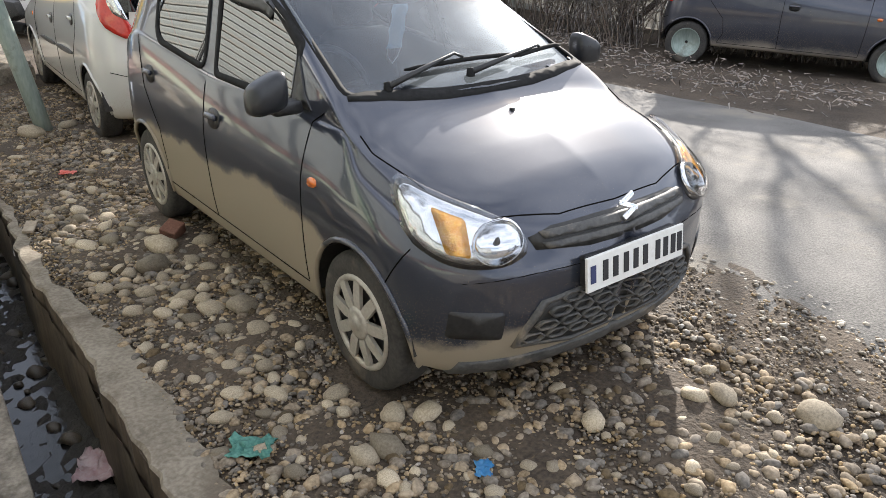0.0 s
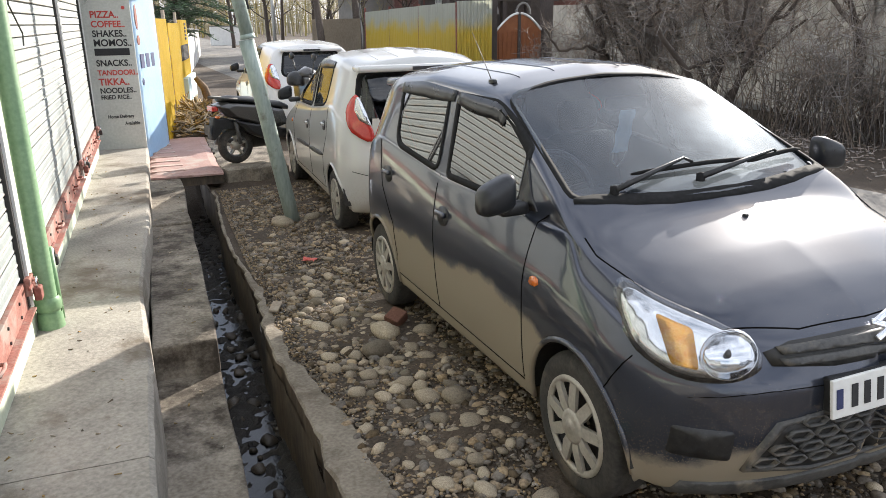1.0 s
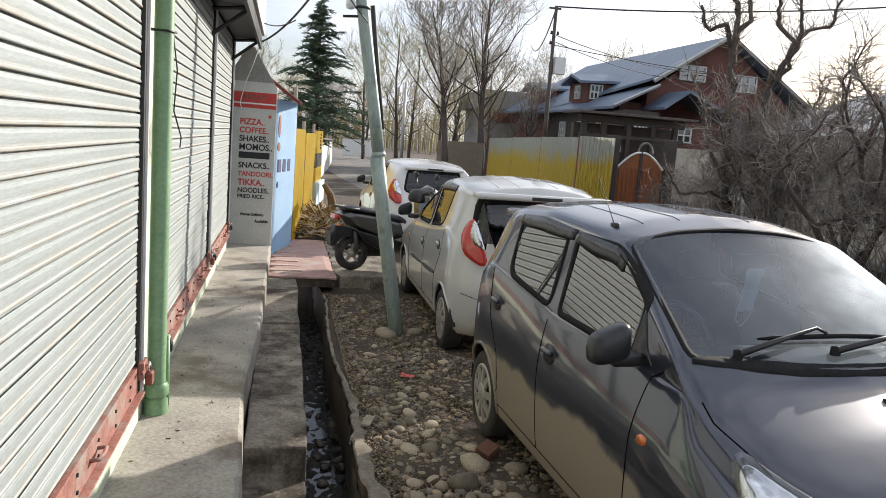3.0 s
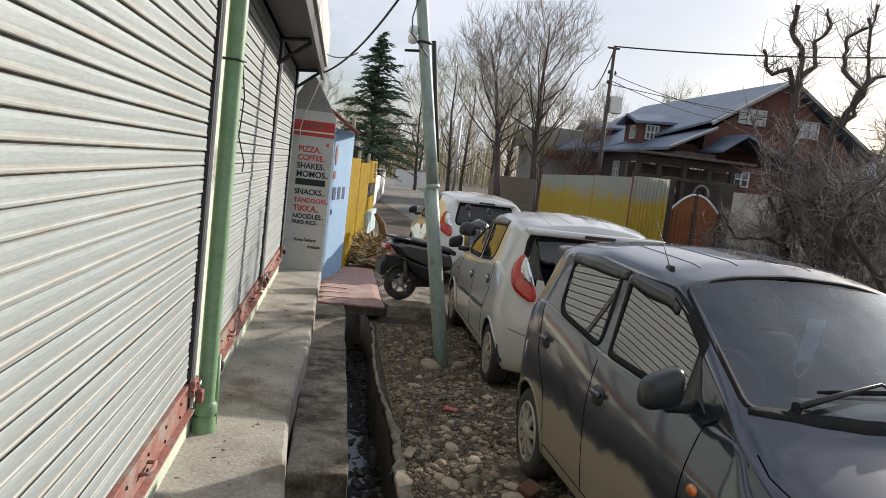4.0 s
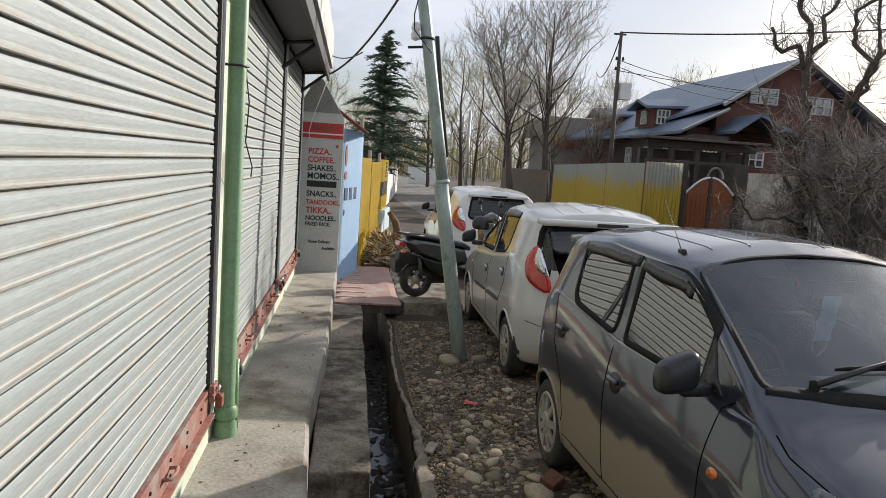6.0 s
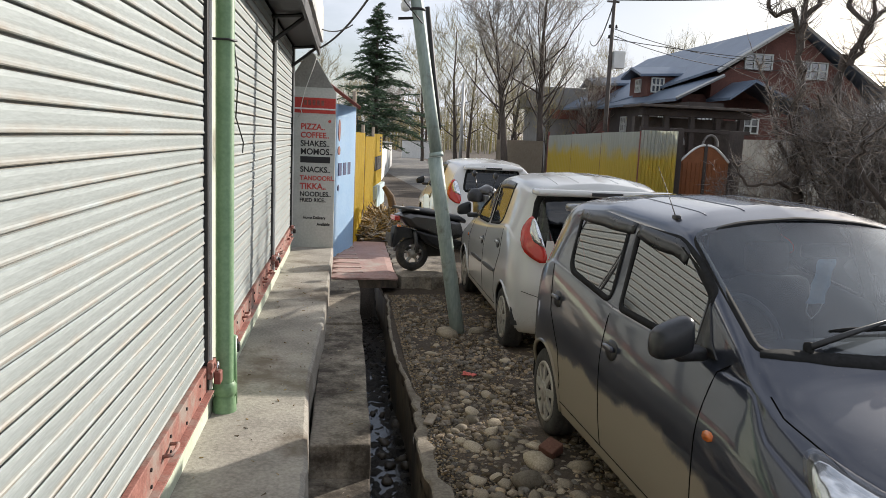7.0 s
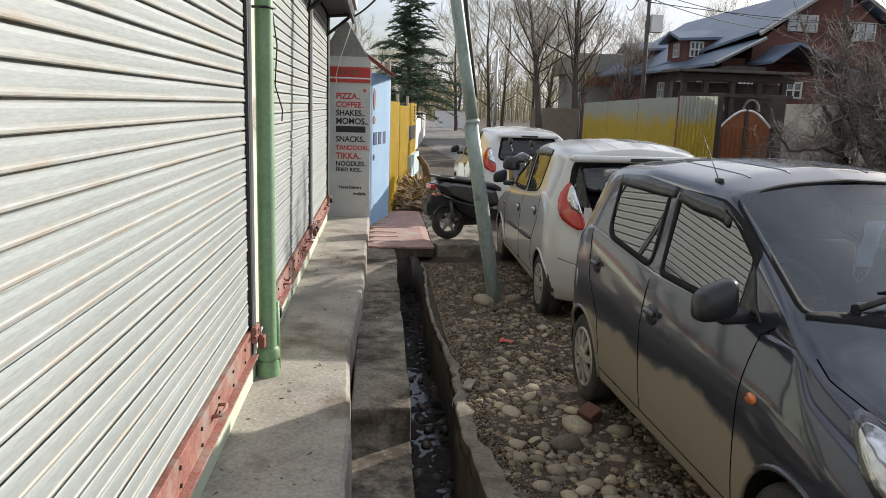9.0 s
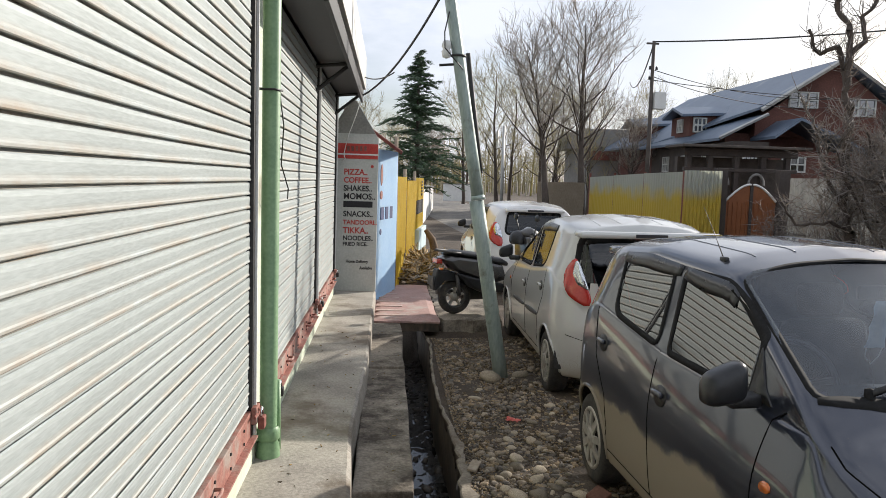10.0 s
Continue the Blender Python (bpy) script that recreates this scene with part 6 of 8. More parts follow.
M_BAND = band_paint()
part("sheet", corrugated((7.5, 18.43), (7.45, 21.2), 0.1, 2.23, 0.17, 0.035, -0.02), M_BAND, far_fence)
part("sheet", corrugated((7.45, 21.2), (7.42, 24.0), 0.1, 2.20, 0.17, 0.035, -0.04), M_BAND, far_fence)
part("sheet", corrugated((7.42, 24.0), (7.4, 26.8), 0.1, 2.15, 0.17, 0.035, -0.04), M_BAND, far_fence)
part("sheet", corrugated((8.28, 17.9), (7.52, 18.42), 0.1, 2.27, 0.085, 0.03), M_BAND, far_fence, "ribbed zinc and yellow end sheet")
for x, y in ((7.48, 18.45), (7.43, 21.2), (7.40, 24.0), (7.38, 26.9)):
    part("post", box(x + 0.01, y - 0.03, 0, x + 0.07, y + 0.03, 2.25), M_RUST, far_fence)
part("sheet", corrugated((7.3, 27.2), (6.9, 34.0), 0.1, 1.9, 0.13, 0.02), M_WOOD, far_fence)

gate = thing("gate", Matrix.Translation((9.25, 18.3, 0.1)), "arched brown double gate with white scalloped edge", "gate")
for sd in (-1, 1):
    bm = bmesh.new()
    pts = [(0.02, 0.0), (0.66, 0.0)] + [(0.66 - 0.64 * k / 8, 1.42 + 0.42 * math.sin(math.pi / 2 * k / 8)) for k in range(9)]
    f = [bm.verts.new((sd * x, 0, z)) for x, z in pts]
    bm.faces.new(f)
    r = bmesh.ops.extrude_face_region(bm, geom=bm.faces[:])
    for v in r["geom"]:
        if isinstance(v, bmesh.types.BMVert):
            v.co.y += 0.05
    bmesh.ops.recalc_face_normals(bm, faces=bm.faces)
    leaf = part("leaf", bm, M_GATE, gate)
    part("trim", tube([(sd * (0.66 - 0.64 * k / 8), -0.01, 1.44 + 0.42 * math.sin(math.pi / 2 * k / 8)) for k in range(9)], 0.03, 6), M_WHITEP, leaf)
    for k in range(5):
        part("rib", box(sd * (0.10 + 0.12 * k) - 0.012, -0.02, 0.1, sd * (0.10 + 0.12 * k) + 0.012, 0.0, 1.40), M_GATE, leaf)
    part("gate_post", box(sd * 0.82 - 0.14, -0.1, -0.1, sd * 0.82 + 0.14, 0.15, 2.25, 0.01), M_DARKW, gate)
part("meeting_bar", box(-0.04, -0.03, 0, 0.04, 0.0, 1.9), M_DARKW, gate)
tagged(part("wall_gate_side", box(10.12, 17.92, 0.05, 10.45, 18.08, 0.85, 0.015), M_SIGN), "low whitewashed wall stub beside the gate", "wall", kind="structure")
# porch wall with two arches behind the gate, its dimness painted in
tagged(part("wall_porch", box(8.1, 20.4, 0, 11.2, 20.6, 2.7), M_DKIRON), "porch wall behind the gate, its dimness put into the dark colour", "wall", kind="structure")
porch = thing("porch_frame", Matrix.Translation((0, 0, 0)), "dark timber porch posts and beam", "porch")
for x in (8.15, 8.75, 9.5, 10.25, 10.95):
    part("post", box(x - 0.07, 19.7, 0, x + 0.07, 19.86, 2.75, 0.01), M_DARKW, porch)
part("beam", box(8.0, 19.66, 2.72, 11.2, 19.9, 2.92, 0.01), M_DARKW, porch)
part("lower_beam", box(8.0, 19.66, 2.30, 11.2, 19.78, 2.40, 0.01), M_DARKW, porch)
part("roof_edge", box(7.8, 19.3, 2.93, 11.4, 20.6, 3.0, 0.01), M_DKIRON, porch)
for x in (9.0, 10.0):
    bm = tube([(x + 0.22 * math.cos(a), 19.56, 1.95 + 0.3 * math.sin(a)) for a in np.linspace(0, math.pi, 10)], 0.035, 6)
    tagged(part("arch_trim", bm, M_CEMENT), "pale arch moulding on the porch", "moulding", kind="structure")
zf = thing("sheet_fence", Matrix.Translation((0, 0, 0)), "grey corrugated zinc fence behind bare shrubs", "fence")
for (a, b) in (((10.15, 18.1), (10.6, 15.5)), ((10.6, 15.5), (10.75, 12.5)), ((10.75, 12.5), (10.8, 9.5)), ((10.8, 9.5), (11.2, 6.0)), ((11.2, 6.0), (12.6, 1.5)), ((12.6, 1.5), (14.0, -3.0))):
    part("sheet", corrugated(a, b, 0.1, 2.15, 0.14, 0.03), M_OLDZINC, zf)

# ---- brick house with blue-grey roof ----
house = thing("house", Matrix.Translation((0, 0, 0)), "two-storey red brick house with blue-grey sheet roof", "house")
RX, RZ, Y0, Y1 = 16.3, 6.65, 26.0, 40.0


def slab_roof(pts, th=0.10):
    bm = bmesh.new()
    f = bm.faces.new([bm.verts.new(p) for p in pts])
    r = bmesh.ops.extrude_face_region(bm, geom=[f])
    for v in r["geom"]:
        if isinstance(v, bmesh.types.BMVert):
            v.co.z -= th
    bmesh.ops.recalc_face_normals(bm, faces=bm.faces)
    return bm


part("wall", box(12.4, Y0 + 0.8, 0, 20.2, Y1 - 0.5, 3.9), M_BRICK, house)
bm = bmesh.new()
gp = [(13.3, 3.8), (19.3, 3.8), (19.3, 4.3), (RX, RZ - 0.12), (13.3, 4.35)]
f = [bm.verts.new((x, Y0 + 0.4, z)) for x, z in gp]
bm.faces.new(f)
r = bmesh.ops.extrude_face_region(bm, geom=bm.faces[:])
for v in r["geom"]:
    if isinstance(v, bmesh.types.BMVert):
        v.co.y += 13
bmesh.ops.recalc_face_normals(bm, faces=bm.faces)
part("gable", bm, M_BRICK, house)
part("roof", slab_roof([(RX, Y0, RZ), (RX, Y1, RZ), (11.6, Y1, 3.75), (11.6, Y0 + 6, 3.75), (13.4, Y0 + 0.2, 4.85)]), M_ROOF, house)
part("roof", slab_roof([(RX, Y0, RZ), (20.9, Y0, 3.75), (20.9, Y1, 3.75), (RX, Y1, RZ)]), M_ROOF, house)
part("roof", slab_roof([(13.45, Y0 - 0.1, 4.55), (13.45, Y0 + 7, 4.55), (11.2, Y0 + 7, 3.55), (11.75, Y0 - 0.1, 3.65)]), M_ROOF, house, "lower roof slope")
part("barge_board", tube([(13.3, Y0 - 0.03, 4.70), (RX, Y0 - 0.03, RZ)], 0.08, 4), M_ZINC, house)
part("barge_board", tube([(RX, Y0 - 0.03, RZ), (20.9, Y0 - 0.03, 3.75)], 0.08, 4), M_ZINC, house)
part("barge_board", tube([(11.75, Y0 - 0.15, 3.65), (13.5, Y0 - 0.15, 4.55)], 0.06, 4), M_ZINC, house)
part("porch_roof", slab_roof([(13.2, Y0 - 1.3, 3.70), (14.1, Y0 - 1.3, 4.35), (14.1, Y0 + 0.5, 4.35), (13.2, Y0 + 0.5, 3.70)]), M_ROOF, house)
part("porch_roof", slab_roof([(14.1, Y0 - 1.3, 4.35), (16.9, Y0 - 1.3, 3.2), (16.9, Y0 + 0.5, 3.2), (14.1, Y0 + 0.5, 4.35)]), M_ROOF, house)
part("lower_wall", box(11.9, Y0 - 0.9, 0, 13.2, Y0 + 7, 3.5), M_DARKW, house)
part("porch_wall", box(13.2, Y0 - 1.1, 0, 16.6, Y0 + 0.3, 3.2), M_BRICK, house)
# dormers on the left slope
for yy, sc in ((Y0 + 3.2, 1.0), (Y0 + 9.0, 0.9)):
    part("dormer", box(12.0, yy, 3.9, 14.6, yy + 1.9 * sc, 4.72), M_BRICK, house)
    part("dormer_roof", slab_roof([(11.6, yy - 0.2, 4.75), (15.0, yy - 0.2, 4.95), (15.0, yy + 0.9 * sc, 5.30), (11.6, yy + 0.9 * sc, 5.10)]), M_ROOF, house)
    part("dormer_roof", slab_roof([(11.6, yy + 2.0 * sc, 4.75), (15.0, yy + 2.0 * sc, 4.95), (15.0, yy + 0.9 * sc, 5.30), (11.6, yy + 0.9 * sc, 5.10)]), M_ROOF, house)


def house_window(x, y, z, w, h, face="y"):
    turn = pose(x, y, z, 0, 0, 0 if face == "y" else -90)
    win = part("window", box(-w / 2, 0.0, -h / 2, w / 2, 0.03, h / 2, 0, turn), M_TRIM, house, "white framed window")
    part("pane", box(-w / 2, -0.012, -h / 2, w / 2, -0.004, h / 2, 0, turn), M_DKGLASS, win)
    for a in (-w / 2, -w / 6, w / 6, w / 2):
        part("frame_post", box(a - 0.03, -0.05, -h / 2, a + 0.025, 0.02, h / 2, 0, turn), M_SIGN, win)
    for b in (-h / 2, 0, h / 2):
        part("frame_rail", box(-w / 2 - 0.03, -0.045, b - 0.025, w / 2 + 0.03, 0.015, b + 0.025, 0, turn), M_SIGN, win)


for x, y, z, w, h, fc in ((15.05, Y0 + 0.36, 5.15, 1.05, 0.55, "y"), (17.3, Y0 + 0.36, 4.95, 1.0, 0.6, "y"), (14.0, Y0 - 1.14, 2.75, 0.8, 0.5, "y"), (12.5, Y0 - 0.94, 2.85, 0.45, 0.5, "y"),
                          (11.88, Y0 + 1.2, 2.8, 0.6, 0.6, "x"), (11.88, Y0 + 3.2, 2.8, 0.6, 0.6, "x"), (11.88, Y0 + 5.2, 2.8, 0.6, 0.6, "x"), (11.98, Y0 + 4.1, 4.35, 0.5, 0.5, "x"), (12.4, Y0 + 3.16, 4.35, 0.5, 0.55, "y")):
    house_window(x, y, z, w, h, fc)
# lower building beyond and pale sheet-roofed shed
h2 = thing("house", Matrix.Translation((0, 0, 0)), "low grey building with faded red band beyond the fence", "house")
part("wall", box(11.0, 40.5, 0, 14.6, 46, 3.9), M_CEMENT, h2)
part("roof", box(10.6, 40.2, 3.9, 15.0, 46.4, 4.9, 0.02), M_CEMENT, h2)
part("red_band", box(10.95, 40.40, 3.2, 14.6, 40.48, 3.7), M_RUST, h2)
shed = thing("shed", Matrix.Translation((0, 0, 0)), "shed with pale corrugated sheet roof behind the trees", "shed")
part("wall", box(16.5, 17.0, 0, 24, 23, 3.0), M_ZINC, shed)
bm = bmesh.new()
rows = [[bm.verts.new((x, 16.6 + 0.125 * k, z + 0.03 * (k % 2))) for k in range(56)] for x, z in ((16.0, 2.9), (20.0, 4.6), (24.2, 2.9))]
for a, b in zip(rows, rows[1:]):
    for k in range(55):
        bm.faces.new((a[k], a[k + 1], b[k + 1], b[k]))
part("roof", bm, M_ZINC, shed)

# ---- trees ----


def prisms(name, segs, material, parent, sides=4, label=""):
    """Tapered sticks, all in one mesh."""
    a = np.array([s[0] for s in segs], float)
    b = np.array([s[1] for s in segs], float)
    r0 = np.array([s[2] for s in segs])[:, None]
    r1 = np.array([s[3] for s in segs])[:, None]
    d = b - a
    d /= np.linalg.norm(d, axis=1, keepdims=True) + 1e-9
    ref = np.where(np.abs(d[:, 2:3]) < 0.9, np.array([[0, 0, 1.0]]), np.array([[1.0, 0, 0]]))
    u = np.cross(d, ref)
    u /= np.linalg.norm(u, axis=1, keepdims=True) + 1e-9
    w = np.cross(d, u)
    vs = []
    for k in range(sides):
        c, s = math.cos(2 * math.pi * k / sides), math.sin(2 * math.pi * k / sides)
        vs.append(a + (u * c + w * s) * r0)
    for k in range(sides):
        c, s = math.cos(2 * math.pi * k / sides), math.sin(2 * math.pi * k / sides)
        vs.append(b + (u * c + w * s) * r1)
    V = np.stack(vs, 1).reshape(-1, 3)
    n = len(segs)
    base = np.arange(n)[:, None] * 2 * sides
    F = np.concatenate([np.concatenate([base + k, base + (k + 1) % sides, base + sides + (k + 1) % sides, base + sides + k], 1) for k in range(sides)], 0)
    me = bpy.data.meshes.new(name)
    me.vertices.add(len(V))
    me.vertices.foreach_set("co", V.ravel())
    me.loops.add(F.size)
    me.loops.foreach_set("vertex_index", F.ravel().astype(np.int32))
    me.polygons.add(len(F))
    me.polygons.foreach_set("loop_start", np.arange(len(F), dtype=np.int32) * 4)
    me.polygons.foreach_set("loop_total", np.full(len(F), 4, dtype=np.int32))
    me.update()
    me.validate()
    me.materials.append(material)
    ob = new(name, me)
    if parent is not None:
        ob.parent = parent
    return tagged(ob, label) if label else ob


def bare_tree(at, height, seed, label, mat_twig, trunk_r=0.12, boughs=26, wide=0.30, clear=0.28, rise=0.9):
    """A leader with rising boughs that fork twice into fine twigs; the crown is a ragged globe."""
    rng = random.Random(seed)
    root = thing("tree", Matrix.Translation(at), label, "tree", "bare trees")
    trunk, crown = [], []

    def stick(p, d, length, r0, r1, n, bend, into):
        pts = [p]
        for k in range(n):
            d = (d + Vector((rng.gauss(0, bend), rng.gauss(0, bend), rng.gauss(0.10, bend)))).normalized()
            q = pts[-1] + d * (length / n)
            into.append((pts[-1], q, r0 + (r1 - r0) * k / n, r0 + (r1 - r0) * (k + 1) / n))
            pts.append(q)
        return pts, d

    def along(pts, f):
        i = min(len(pts) - 2, int(f * (len(pts) - 1)))
        return pts[i].lerp(pts[i + 1], f * (len(pts) - 1) - i)

    main, _ = stick(Vector((0, 0, -0.1)), Vector((rng.gauss(0, 0.05), rng.gauss(0, 0.05), 1)), height * 0.93, trunk_r, 0.02, 12, 0.05, trunk)
    for k in range(boughs):
        f = clear + (0.97 - clear) * (k / boughs) ** 0.9
        L = height * wide * max(0.25, 1 - ((f - 0.52) / 0.55) ** 2) ** 0.5 * rng.uniform(0.7, 1.15)
        a = k * 2.4 + rng.uniform(-0.5, 0.5)
        d = Vector((math.cos(a), math.sin(a), rise * rng.uniform(0.6, 1.4))).normalized()
        r = trunk_r * (1.05 - f) * 0.27 + 0.010
        bough, bd = stick(along(main, f), d, L, r, 0.008, 5, 0.13, trunk if r > 0.03 else crown)
        for _ in range(8):
            g = rng.uniform(0.2, 1.0)
            sd = (bd * 0.7 + Vector((rng.gauss(0, 0.7), rng.gauss(0, 0.7), rng.gauss(0.35, 0.5)))).normalized()
            twig, td = stick(along(bough, g), sd, L * rng.uniform(0.25, 0.5), 0.009, 0.005, 4, 0.16, crown)
            for _ in range(6):
                e = (td * 0.8 + Vector((rng.gauss(0, 0.6), rng.gauss(0, 0.6), rng.gauss(0.3, 0.5)))).normalized()
                stick(along(twig, rng.uniform(0.15, 1.0)), e, rng.uniform(0.2, 0.75), 0.0055, 0.003, 3, 0.18, crown)
    prisms("trunk", trunk, M_BARK, root, 6)
    prisms("crown", crown, mat_twig, root, 3)
    return root


t1 = bare_tree((6.1, 28.0, 0.1), 7.3, 3, "tall bare tree with fine spreading twigs", M_TWIG, trunk_r=0.17, boughs=40, wide=0.33, clear=0.38)
bare_tree((7.55, 28.5, 0.1), 8.5, 11, "tall bare tree with fine spreading twigs", M_TWIG, trunk_r=0.18, boughs=42, wide=0.34, clear=0.30)
t3 = bare_tree((5.9, 40.0, 0.1), 8.0, 5, "budding roadside tree with pale twigs", M_BUD, trunk_r=0.13, boughs=26, wide=0.30, clear=0.22)
for x, y, s, rz in ((7.5, 46, 1.0, 40), (9.6, 44, 0.95, 120), (5.6, 55, 1.1, 10), (2.6, 64, 0.8, 300), (0.2, 48, 0.7, 220), (-2.0, 44, 0.8, 90), (11.5, 56, 1.2, 20), (14, 60, 1.2, 260),
                    (1.6, 85, 1.0, 310), (7.5, 72, 1.2, 50), (18, 52, 1.1, 30), (21, 48, 1.1, 80), (9.6, 35, 0.8, 200)):
    c = copy_thing(t3, pose(x, y, 0.1, 0, 0, rz))
    c.scale = (s, s, s)
for x, y, s, rz in ((1.9, 40, 0.6, 180), (10.6, 33.0, 0.7, 260)):
    c = copy_thing(t1, pose(x, y, 0.1, 0, 0, rz))
    c.scale = (s, s, s)

# conifer
conifer = thing("conifer", Matrix.Translation((0.98, 26.5, 0.0)), "dark green conifer with drooping layered boughs", "tree")
part("trunk", tube([(0, 0, 0), (0.02, 0, 3), (0, 0, 6.3)], [0.16, 0.09, 0.012], 8), M_BARK, conifer, smooth=True)
rng = random.Random(4)
segs = []
for k in range(190):
    f = (k / 190) ** 0.9
    h = 1.5 + 4.65 * f
    # broad shoulders, thin leader
    L = (2.75 * (1 - f) ** 0.75 * (0.72 + 0.28 * math.sin(min(1, f * 2.2) * math.pi)) + 0.10) * rng.choice((0.45, 0.7, 0.9, 1.0)) * rng.uniform(0.75, 1.2)
    a = k * 2.39996 + rng.uniform(-0.8, 0.8)
    h += rng.uniform(-0.18, 0.18)
    d = Vector((math.cos(a), math.sin(a), 0))
    side_d = d.cross(Vector((0, 0, 1)))
    p = Vector((0, 0, h))
    n = 6
    lift = rng.uniform(0.10, 0.42)
    for j in range(n):
        q = p + d * (L / n) + Vector((0, 0, (lift - 0.12 * j) * L / n + rng.gauss(0, 0.03)))
        segs.append((p, q, 0.016, 0.010))
        for _ in range(13):
            g = p.lerp(q, rng.random())
            e = g + (side_d * rng.uniform(-1, 1) + d * rng.uniform(0.1, 1.0) + Vector((0, 0, rng.uniform(-0.50, 0.35)))) * (0.15 + 0.12 * L * (1 - 0.5 * j / n)) * rng.uniform(0.5, 1.1)
            segs.append((g, e, 0.015, 0.004))
        p = q
prisms("crown", segs, M_CONIFER, conifer, 3)


# pruned fruit tree with thick crooked limbs on the far side of the road
def crooked(at, seed, label, limbs):
    rng = random.Random(seed)
    root = thing("fruit_tree", Matrix.Translation(at), label, "tree", "crooked fruit trees")
    limb_s, twig_s = [], []

    def limb(p, d, L, r, lv):
        n = 7
        for k in range(n):
            d = (d + Vector((rng.gauss(0, 0.30), rng.gauss(0, 0.30), rng.gauss(0.16, 0.2)))).normalized()
            q = p + d * (L / n)
            limb_s.append((p, q, r * (1 - 0.5 * k / n), r * (1 - 0.5 * (k + 1) / n)))
            if lv < 2 and k in (2, 4, 5) and rng.random() < 0.62:
                s = Vector((rng.gauss(0, 1), rng.gauss(0, 1), rng.gauss(0.3, 0.5))).normalized()
                limb(q, (d * 0.5 + s).normalized(), L * rng.uniform(0.4, 0.7), r * 0.55, lv + 1)
            for _ in range(5 if lv else 2):
                s = Vector((rng.gauss(0, 0.7), rng.gauss(0, 0.7), rng.gauss(0.35, 0.7))).normalized()
                m = q + s * rng.uniform(0.12, 0.4)
                e = m + (s + Vector((rng.gauss(0, 0.4), rng.gauss(0, 0.4), 0.3))).normalized() * rng.uniform(0.15, 0.5)
                twig_s.append((q, m, 0.009, 0.006))
                twig_s.append((m, e, 0.006, 0.003))
                for _ in range(2):
                    g = m + (s + Vector((rng.gauss(0, 0.8), rng.gauss(0, 0.8), rng.gauss(0, 0.6)))).normalized() * rng.uniform(0.1, 0.3)
                    twig_s.append((m, g, 0.005, 0.003))
            p = q

    for a, el, L, r in limbs:
        d = Vector((math.cos(a) * math.cos(el), math.sin(a) * math.cos(el), math.sin(el)))
        limb(Vector((0.05 * math.cos(a), 0.05 * math.sin(a), 0.0)), d, L, r, 0)
    prisms("limb_frame", limb_s, M_BARK, root, 6)
    prisms("twig_crown", twig_s, M_BRUSH, root, 3)


def gnarled(at, seed, label, limbs):
    """A pruned tree: knotty limbs led through a few bends, with whips standing up from them."""
    rng = random.Random(seed)
    root = thing("fruit_tree", Matrix.Translation(at), label, "tree", "crooked fruit trees")
    wood, whips = [], []
    for r0, r1, way in limbs:
        pts = [Vector((x, rng.gauss(0, 0.12) if k else y, z)) for k, (x, y, z) in enumerate(way)]
        fine_pts = []
        for a, b in zip(pts, pts[1:]):
            n = max(2, int((b - a).length / 0.13))
            fine_pts += [a.lerp(b, k / n) + Vector((rng.gauss(0, 0.025), rng.gauss(0, 0.025), rng.gauss(0, 0.012))) * (1 if k else 0.3) for k in range(n)]
        fine_pts.append(pts[-1])
        m = len(fine_pts) - 1
        knots = [0.72 * (r0 + (r1 - r0) * k / m) * rng.uniform(0.8, 1.3) for k in range(m + 1)]
        for k in range(m):
            wood.append((fine_pts[k], fine_pts[k + 1], knots[k], knots[k + 1]))
            if fine_pts[k].z < 0.5:
                continue
            for _ in range(5):
                s = Vector((rng.gauss(0, 0.8), rng.gauss(0, 0.8), rng.gauss(0.55, 0.5))).normalized()
                q, L, rr = fine_pts[k], rng.choice((0.12, 0.2, 0.3, 0.45, 0.8)) * rng.uniform(0.6, 1.2), 0.011
                for _ in range(4):
                    s = (s + Vector((rng.gauss(0, 0.22), rng.gauss(0, 0.22), 0.16))).normalized()
                    e = q + s * L / 4
                    whips.append((q, e, rr, rr * 0.75))
                    if rng.random() < 0.45:
                        b = (s + Vector((rng.gauss(0, 0.9), rng.gauss(0, 0.9), rng.gauss(0.1, 0.5)))).normalized()
                        whips.append((e, e + b * rng.uniform(0.05, 0.22), rr * 0.6, 0.003))
                    q, rr = e, rr * 0.75
    prisms("limb_frame", wood, M_BARK, root, 6)
    prisms("twig_crown", whips, M_BRUSH, root, 3)


gnarled((8.6, 13.0, 0.1), 21, "knotty pruned fruit tree with thick dark limbs",
        [(0.13, 0.06, [(0.12, 0, -0.1), (-0.08, 0, 1.0), (-0.20, 0, 2.1), (-0.32, 0, 3.0), (-0.46, 0, 3.9), (-0.34, 0, 4.5), (-0.52, 0, 5.0), (-0.62, 0, 5.5)]),
         (0.06, 0.035, [(-0.45, 0, 3.85), (-0.72, 0, 4.3), (-0.85, 0, 4.2), (-1.10, 0, 4.35), (-1.2, 0, 4.6)]),
         (0.06, 0.03, [(-0.36, 0, 4.2), (-0.10, 0, 4.45), (-0.14, 0, 4.9), (0.02, 0, 5.1), (-0.06, 0, 5.5)]),
         (0.06, 0.02, [(-0.1, 0, 1.3), (-0.55, 0, 1.9), (-0.75, 0, 2.7), (-1.0, 0, 2.9), (-1.15, 0, 3.4)]),
         (0.05, 0.02, [(-0.1, 0, 1.0), (-0.6, 0, 1.2), (-1.1, 0, 1.1), (-1.5, 0, 1.6)])])
